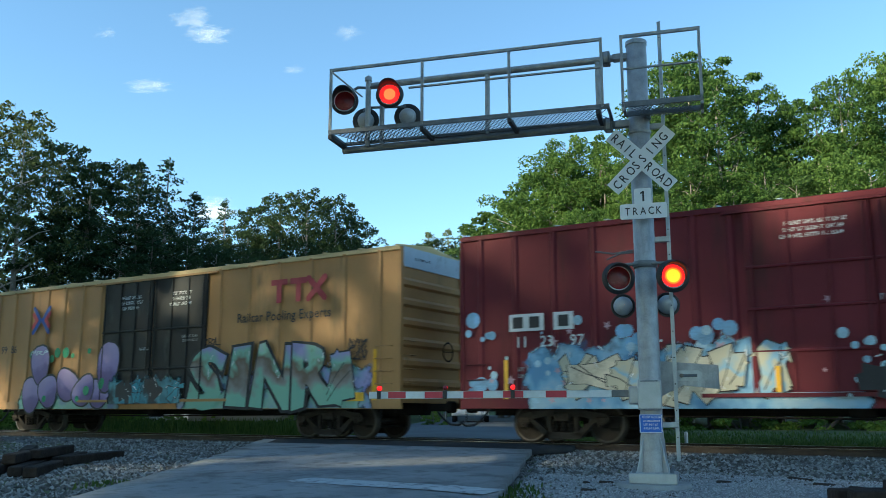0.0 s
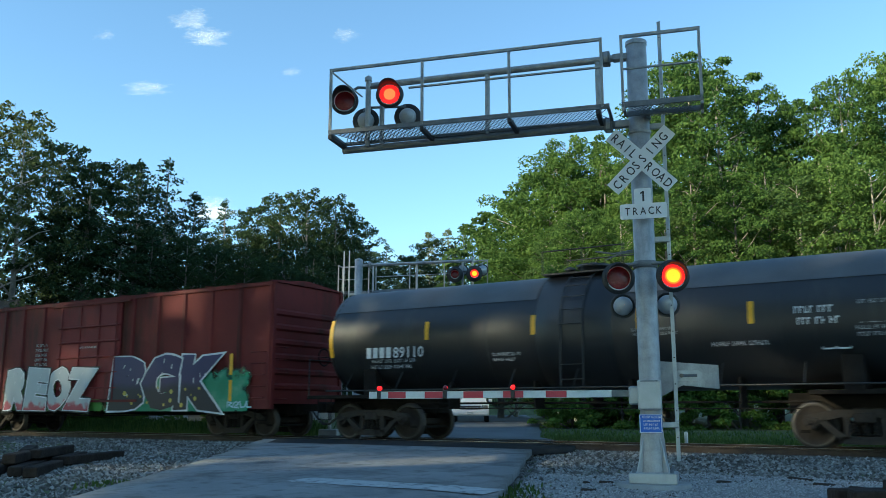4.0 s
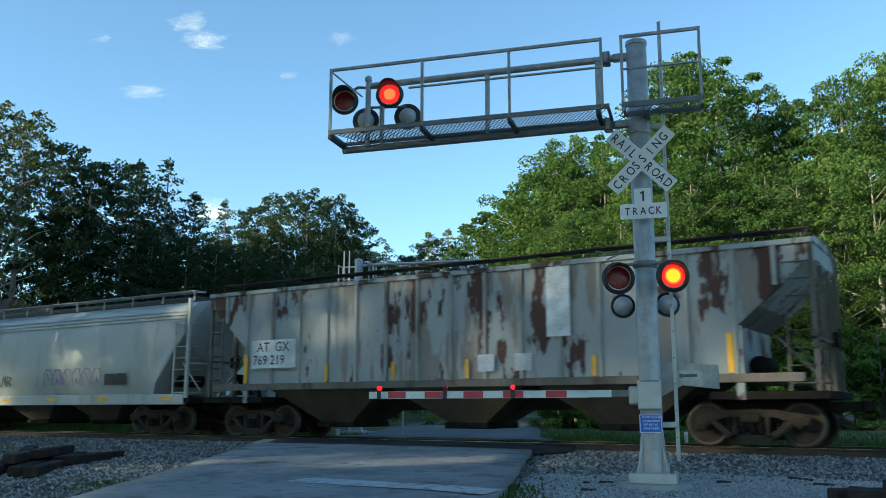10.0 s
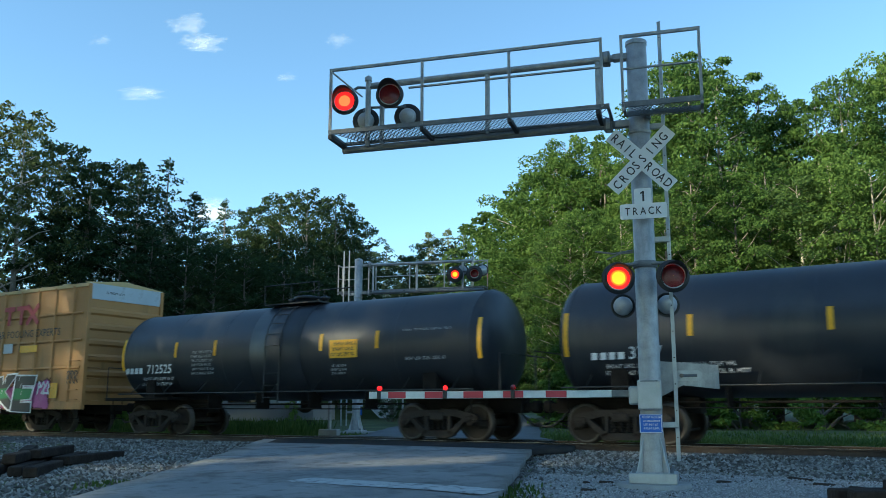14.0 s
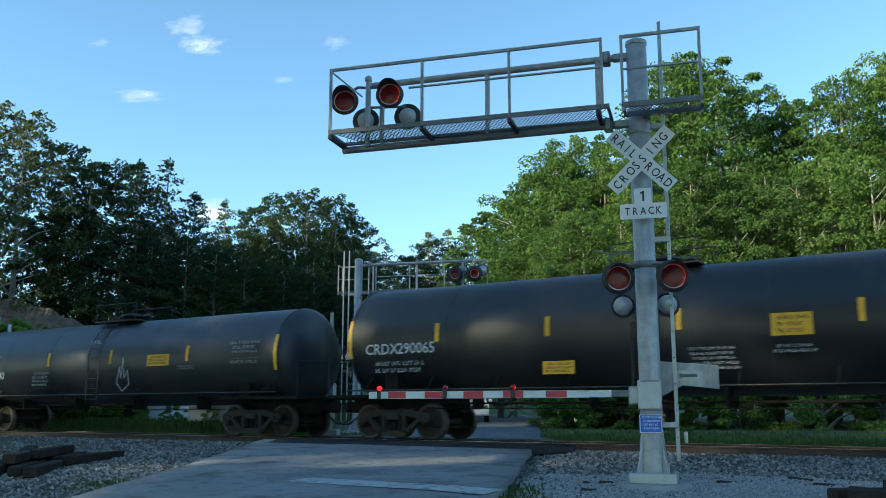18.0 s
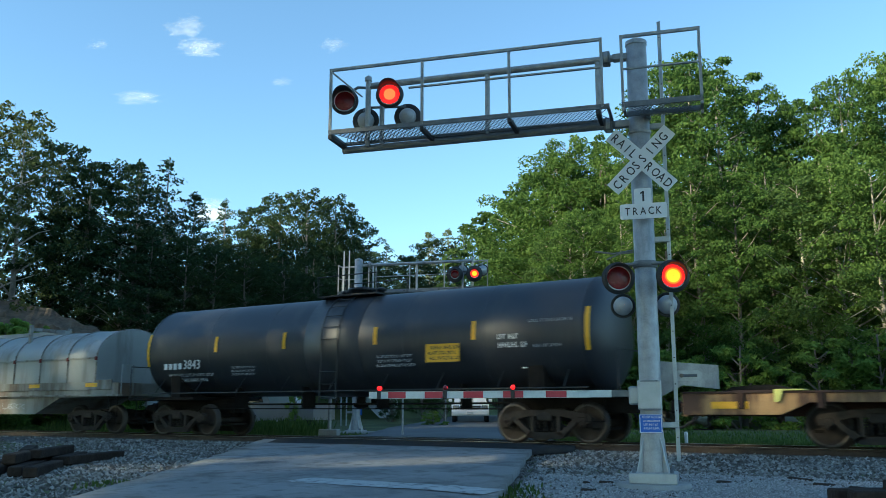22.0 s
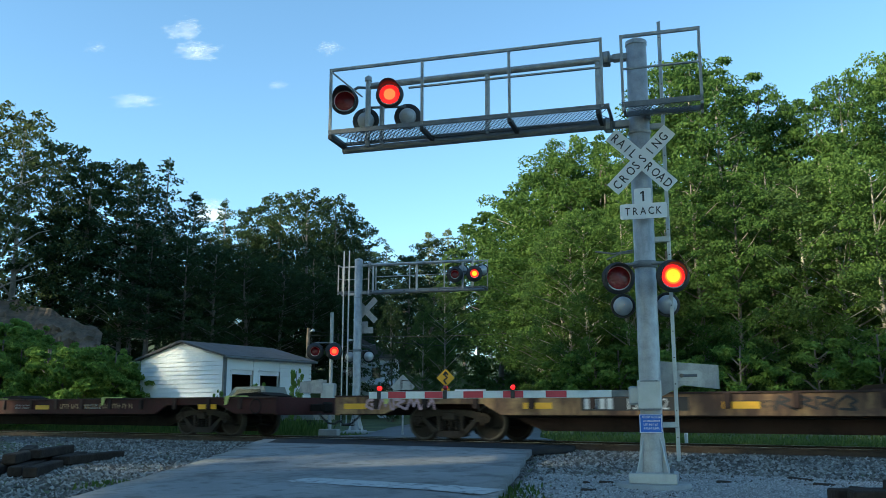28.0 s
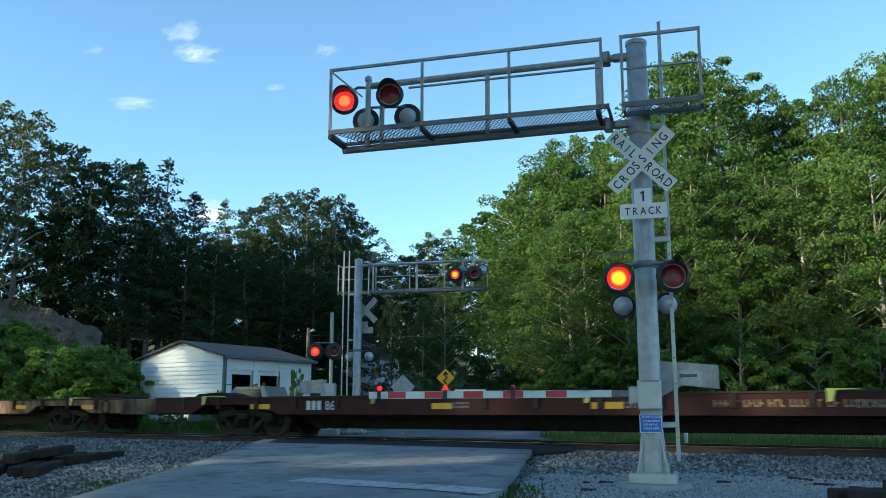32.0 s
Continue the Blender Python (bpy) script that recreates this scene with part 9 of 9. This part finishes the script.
def house():
    t = thing("house", pose(-38.9, 50.8, 0.2, 0, 0, 32), "white two-storey house half hidden by trees", "house")
    part("wall", Shape().box(-2.6, 2.6, 0, 5, 0, 4.35), "siding", t)
    part("roof", Shape().prism([(-3.0, 4.25), (3.0, 4.25), (0, 5.7)], -0.4, 5.4), "roofing", t)
    for x in (-1.5, -0.2, 1.2):
        for z in (0.9, 2.75):
            w = part("window", Shape().box(x - 0.4, x + 0.4, -0.05, 0.02, z, z + 0.9, 0.02), "white", t)
            part("pane", Shape().box(x - 0.32, x + 0.32, -0.06, -0.05, z + 0.08, z + 0.82), "glass", w)
    part("porch_roof", Shape().box(-2.4, 2.4, -1.2, 0.0, 2.3, 2.43, 0.03), "siding", t)
    return t


house()


def sign_post(name, x, y, h, size, material, label, turn, plate=True):
    t = thing(name, pose(x, y, ground_z(x, y), 0, 0, turn), label, "road sign", "road signs")
    part("post", Shape().box(-0.03, 0.03, 0.0, 0.05, -0.2, h + size * 0.6, 0.006), "galv", t)
    k = size * 0.7071
    part("plate", Shape().prism([(-k, h), (0, h - k), (k, h), (0, h + k)], -0.006, 0.0), material, t, "diamond plate")
    if material == "yellowsign":
        s = Shape()
        strokes(s, [[(0.02, h - 0.26), (-0.08, h - 0.12), (0.08, h + 0.02), (-0.04, h + 0.14), (0.0, h + 0.26)], [(-0.10, h + 0.16), (0.0, h + 0.28), (0.10, h + 0.16)]], 0.035, -0.012, -0.007)
        part("bend_arrow", s, "ink", t)
        part("speed_plate", Shape().box(-0.20, 0.20, -0.006, 0.0, h - k - 0.48, h - k - 0.06), "yellowsign", t)
        bars(t, -0.12, 0.12, h - k - 0.42, h - k - 0.12, -0.008, 2, "ink", 4)
    return t


sign_post("road_sign", -17.9, 25.9, 1.72, 0.62, "galv", "bare metal back of a diamond road sign", 25)
sign_post("road_sign", -22.4, 36.0, 2.28, 0.62, "yellowsign", "yellow diamond bend sign with a speed plate", 28)


def utility_pole(x, y, h):
    t = thing("utility_pole", pose(x, y, 0), "weathered wooden utility pole with a lamp", "utility pole")
    part("pole", Shape().tube([(0, 0, -0.3), (0, 0, h)], 0.13, 10, True, 0.10), "wood", t)
    part("lamp_arm", Shape().tube([(0, 0, h - 0.25), (0.35, -0.1, h - 0.15)], 0.02, 6), "galv", t)
    part("lamp_head", Shape().lathe([(0.02, 0.06), (0.10, 0.0), (0.12, -0.08), (0.001, -0.10)], (0.40, -0.12, h - 0.12), "z", 12), "lampback", t)
    return t


utility_pole(-31.2, 36.2, 5.1)
wire = Shape()
for k, (a, b) in enumerate((((-30.9, 36.1, 4.95), (-22.0, 44.0, 4.3)), ((-31.2, 36.2, 4.7), (-12.0, 40.0, 4.9)))):
    pts = []
    for i in range(13):
        q = i / 12
        pts.append((a[0] + (b[0] - a[0]) * q, a[1] + (b[1] - a[1]) * q, a[2] + (b[2] - a[2]) * q - 0.35 * math.sin(math.pi * q)))
    wire.tube(pts, 0.012, 4, False)
tagged(part("overhead_wire", wire, "blackp"), "sagging overhead wires from the utility pole", "wire")


def suv(x, y, z, turn):
    """A white sport utility vehicle, its front towards -y."""
    t = thing("suv", pose(x, y, z, 0, 0, turn), "white sport utility vehicle waiting on the road", "car")
    body = [(-0.0, 0.42), (0.0, 0.95), (0.15, 1.02), (1.25, 1.10), (1.9, 1.72), (2.2, 1.80), (4.4, 1.78), (4.75, 1.1), (4.8, 0.45)]
    lower = [(0.0, 0.40), (0.0, 0.92), (0.12, 1.02), (1.30, 1.10), (4.78, 1.10), (4.8, 0.45)]
    part("body", Shape().prism(lower, -0.98, 0.98, "x").box(-0.95, 0.95, 0.02, 0.1, 0.5, 0.9, 0.03), "carwhite", t)
    part("cabin", Shape().prism([(1.30, 1.09), (1.95, 1.72), (2.2, 1.80), (4.35, 1.78), (4.72, 1.09)], -0.86, 0.86, "x"), "carwhite", t)
    part("windscreen", Shape().add([(-0.78, 1.40, 1.14), (0.78, 1.40, 1.14), (0.70, 1.93, 1.68), (-0.70, 1.93, 1.68)], [(0, 1, 2, 3)]).add([(-0.78, 1.385, 1.14), (0.78, 1.385, 1.14), (0.70, 1.915, 1.68), (-0.70, 1.915, 1.68)], [(3, 2, 1, 0)]), "glass", t, "dark windscreen")
    part("grille", Shape().box(-0.55, 0.55, -0.03, 0.02, 0.72, 0.92, 0.02), "blackp", t)
    part("grille_bar", Shape().box(-0.62, 0.62, -0.04, -0.02, 0.80, 0.85, 0.01), "chrome", t)
    for sx in (-1, 1):
        part("headlamp", Shape().box(sx * 0.75 - 0.17, sx * 0.75 + 0.17, -0.03, 0.05, 0.74, 0.93, 0.03), "chrome", t, "clear headlamp")
        part("mirror", Shape().box(sx * 1.08 - 0.1, sx * 1.08 + 0.1, 1.5, 1.6, 1.12, 1.28, 0.03), "carwhite", t)
        part("fog_lamp", Shape().lathe([(0.06, -0.03), (0.06, 0.02)], (sx * 0.7, 0, 0.55), "y", 10, True), "chrome", t)
        for yy in (0.95, 3.85):
            w = part("wheel", Shape().lathe([(0.2, -0.11), (0.34, -0.11), (0.36, -0.08), (0.36, 0.08), (0.34, 0.11), (0.2, 0.11)], (sx * 0.86, yy, 0.36), "x", 20), "rubber", t)
            part("rim", Shape().lathe([(0.001, 0.10 * sx), (0.2, 0.09 * sx), (0.21, 0.11 * sx)], (sx * 0.86, yy, 0.36), "x", 14), "chrome", w)
    part("bumper", Shape().box(-0.97, 0.97, -0.08, 0.1, 0.42, 0.66, 0.04), "carwhite", t)
    part("number_plate", Shape().box(-0.16, 0.16, -0.095, -0.085, 0.50, 0.60), "plate", t)
    return t


suv(-23.5, 40.2, 0.08, 30)


def pickup(x, y, z, turn):
    t = thing("pickup_truck", pose(x, y, z, 0, 0, turn), "silver pickup truck parked in front of the garage", "car")
    part("body", Shape().prism([(0.0, 0.45), (0.0, 1.0), (1.3, 1.08), (5.2, 1.08), (5.2, 0.5)], -0.95, 0.95, "x"), "carsilver", t)
    part("cabin", Shape().prism([(1.3, 1.07), (1.9, 1.72), (3.1, 1.74), (3.4, 1.07)], -0.84, 0.84, "x"), "carsilver", t)
    part("side_window", Shape().prism([(1.6, 1.14), (1.98, 1.62), (2.95, 1.64), (3.1, 1.14)], -0.86, -0.845, "x").prism([(1.6, 1.14), (1.98, 1.62), (2.95, 1.64), (3.1, 1.14)], 0.845, 0.86, "x"), "glass", t)
    part("windscreen", Shape().add([(-0.74, 1.36, 1.13), (0.74, 1.36, 1.13), (0.68, 1.86, 1.66), (-0.68, 1.86, 1.66)], [(0, 1, 2, 3)]), "glass", t)
    for sx in (-1, 1):
        for yy in (0.95, 4.1):
            part("wheel", Shape().lathe([(0.001, -0.1), (0.36, -0.1), (0.36, 0.1), (0.001, 0.1)], (sx * 0.84, yy, 0.36), "x", 18), "rubber", t)
    return t


pickup(-26.5, 24.6, -0.1, -75)

# old ties stacked beside the track
r = random.Random(21)
tm = Shape().box(-1.3, 1.3, -0.12, 0.12, -0.09, 0.09, 0.02).mesh("timber")
tm.materials.append(M["timber"])
for x, y, z, a, dy in ((-15.3, 10.4, 0.0, -45, 0), (-17.1, 12.2, 0.0, -46, 0), (-15.75, 10.35, 0.0, -43, 0), (-17.4, 11.9, 0.0, -48, 0), (-16.1, 10.2, 0.0, -46, 0), (-17.8, 11.7, 0.0, -42, 0), (-16.5, 10.0, 0.0, -47, 0),
                      (-17.0, 11.7, 0.18, -49, 1), (-16.3, 10.6, 0.18, -44, -1), (-17.7, 11.6, 0.18, -36, 0), (-16.6, 12.4, 0.02, -62, 1),
                      (-0.75, 12.35, 0.0, 34, 0), (-0.45, 12.0, 0.02, 30, 2), (-0.2, 12.55, 0.10, 38, 3)):
    ob = part("timber", tm, "timber", None, m=pose(x, y, ground_z(x, y) + 0.08 + z, dy, 0, a))
    tagged(ob, "old grey-brown railway timber lying on the gravel", "timber", "old timbers")
for x, y, a, L in ((-5.05, 12.6, 20, 0.22), (-5.30, 12.45, -30, 0.12), (-4.9, 11.55, 5, 0.2), (-3.55, 13.4, 40, 0.22), (-2.6, 14.0, -20, 0.4), (-2.2, 13.5, 10, 0.3), (-1.6, 13.1, -15, 0.5)):
    ob = part("debris", Shape().box(-L / 2, L / 2, -0.04, 0.04, 0, 0.05, 0.015), "tie", None, m=pose(x, y, ground_z(x, y) + 0.01, 4, 3, a))
    tagged(ob, "dark broken wood scrap on the gravel", "debris", "wood scraps")
mk = thing("marker_post", pose(-6.75, 22.2, -0.24), "short white plastic marker post", "marker post")
part("post", Shape().lathe([(0.045, 0), (0.045, 0.42), (0.03, 0.45), (0.001, 0.45)], (0, 0, 0), "z", 12), "white", mk)
part("cap", Shape().lathe([(0.05, 0.38), (0.05, 0.44), (0.001, 0.47)], (0, 0, 0), "z", 12), "white", mk)

# ---- clouds far off ----


def cloud_mat(seed, soft):
    m = bpy.data.materials.new("cloud")
    m.use_nodes = True
    n, l = m.node_tree.nodes, m.node_tree.links
    b = n["Principled BSDF"]
    b.inputs["Base Color"].default_value = (0.9, 0.9, 0.9, 1)
    b.inputs["Roughness"].default_value = 1.0
    b.inputs["Specular IOR Level"].default_value = 0.0
    co = n.new("ShaderNodeTexCoord")
    mp = n.new("ShaderNodeMapping")
    mp.inputs["Location"].default_value = (seed * 3.1, seed, 0)
    mp.inputs["Scale"].default_value = (1, 1, 1.3)
    mp.inputs["Rotation"].default_value = (0, 0.6, 0)
    ns = n.new("ShaderNodeTexNoise")
    ns.inputs["Scale"].default_value, ns.inputs["Detail"].default_value, ns.inputs["Roughness"].default_value = 2.6, 9, 0.66
    l.new(co.outputs["Object"], mp.inputs[0])
    l.new(mp.outputs[0], ns.inputs["Vector"])
    ln = n.new("ShaderNodeVectorMath")
    ln.operation = "LENGTH"
    l.new(co.outputs["Object"], ln.inputs[0])
    mr = n.new("ShaderNodeMapRange")
    mr.inputs[1].default_value, mr.inputs[2].default_value, mr.inputs[3].default_value, mr.inputs[4].default_value = 0.0, 1.0, 0.36, -0.5
    l.new(ln.outputs["Value"], mr.inputs[0])
    ad = n.new("ShaderNodeMath")
    ad.operation = "ADD"
    l.new(ns.outputs[0], ad.inputs[0])
    l.new(mr.outputs[0], ad.inputs[1])
    m2 = n.new("ShaderNodeMapRange")
    m2.inputs[1].default_value, m2.inputs[2].default_value, m2.inputs[4].default_value = 0.50, 1.0, soft
    l.new(ad.outputs[0], m2.inputs[0])
    l.new(m2.outputs[0], b.inputs["Alpha"])
    return m


CLOUDS = []


def cloud_at(name, a, b, w, h, seed, soft):
    """A thin cloud far off, drifting from direction a to direction b."""
    k = 24
    me = bpy.data.meshes.new(name)
    v = [(0, 0, 0)] + [(math.cos(6.2832 * i / k), 0, math.sin(6.2832 * i / k)) for i in range(k)]
    me.from_pydata(v, [], [(0, i + 1, (i + 1) % k + 1) for i in range(k)])
    me.materials.append(cloud_mat(seed, soft))
    ob = tagged(new(name, me), "thin white evening cloud far off in the sky", "cloud", "clouds", "structure")
    ob.scale = (w, 1, h)
    CLOUDS.append((ob, a, b))


def sky_way(px, py, d=1800.0):
    f = (Vector(AIM) - Vector(EYE)).normalized()
    rt = f.cross(Vector((0, 0, 1))).normalized()
    up = rt.cross(f)
    return Vector(EYE) + (f + rt * px + up * py) * d


cloud_at("backdrop", (-0.284, 0.264), (-0.294, 0.248), 95, 62, 1, 0.42)
cloud_at("backdrop", (-0.266, 0.246), (-0.280, 0.224), 110, 50, 2, 0.6)
cloud_at("backdrop", (-0.334, 0.185), (-0.352, 0.166), 120, 34, 3, 0.42)
cloud_at("backdrop", (-0.108, 0.246), (-0.132, 0.226), 60, 38, 4, 0.22)
cloud_at("backdrop", (-0.170, 0.204), (-0.190, 0.184), 50, 22, 5, 0.22)
cloud_at("backdrop", (-0.385, 0.245), (-0.398, 0.226), 50, 28, 6, 0.2)
cloud_at("backdrop", (-0.258, 0.043), (-0.262, 0.040), 110, 60, 7, 1.0)
# ---- what moves ----


def motions():
    # cars roll with the train
    times = [0.0] + [float(i) for i in range(1, 32)] + [32.0]
    for ob, u in CARS:
        walk(ob, [(t, pose(u - run(t), TRACK_Y, 0)) for t in times])
    # wheels turn while their car is near the crossing
    base = {ob: u for ob, u in CARS}
    for w, owner in WHEELS:
        x0 = base[owner] + w.parent.matrix_basis.translation.x
        at = w.matrix_basis.translation.copy()
        ts = [k / 30 for k in range(0, 961) if -36.0 < x0 - run(k / 30) < 3.0]
        if not ts:
            continue
        rows = []
        for t in ts:
            rows.append((t, Matrix.Translation(at) @ Euler((0, -((run(t) - run(ts[0])) / WR), 0)).to_matrix().to_4x4()))
        if ts[0] > 0.02:
            rows.insert(0, (0.0, rows[0][1]))
        if ts[-1] < 31.98:
            rows.append((32.0, rows[-1][1]))
        walk(w, rows)
    # crossing lamps: each drum turns its lit face out for half of every cycle
    period, first = 1.488, 0.15
    for d, phase in FLASH:
        m0 = d.matrix_basis.copy()
        at = m0.translation.copy()
        state = 0 if phase == 1 else 180     # lit face outwards at the start for the second of each pair
        rows = [(0.0, state)]
        k = 0
        while True:
            t = first + period * (k // 2) + (0.735 if k % 2 else 0.0)
            if t > 31.9:
                break
            f0 = (math.floor(t * 30) - 1) / 30
            # goes dark a little before its partner lights
            mid = (85, 165) if state % 360 == 0 else (14, 96)
            if k in (24, 28) and state % 360 == 0:
                f0 -= 1 / 30
            elif k == 24:
                f0 += 1 / 30
            rows.append((f0, state))
            rows.append((f0 + 1 / 30, state + mid[0]))
            rows.append((f0 + 2 / 30, state + mid[1]))
            state += 180
            rows.append((f0 + 3 / 30, state))
            k += 1
        if rows[-1][0] < 31.95:
            rows.append((32.0, state))
        walk(d, [(t, Matrix.Translation(at) @ pose(0, 0, 0, 0, 0, a)) for t, a in rows])
    # clouds drift
    for ob, a, b in CLOUDS:
        rows = []
        for t, q in ((0.0, a), (32.0, b)):
            p = sky_way(*q)
            rows.append((t, Matrix.Translation(p) @ pose(0, 0, 0, 0, 0, math.degrees(HEAD))))
        walk(ob, rows)


motions()
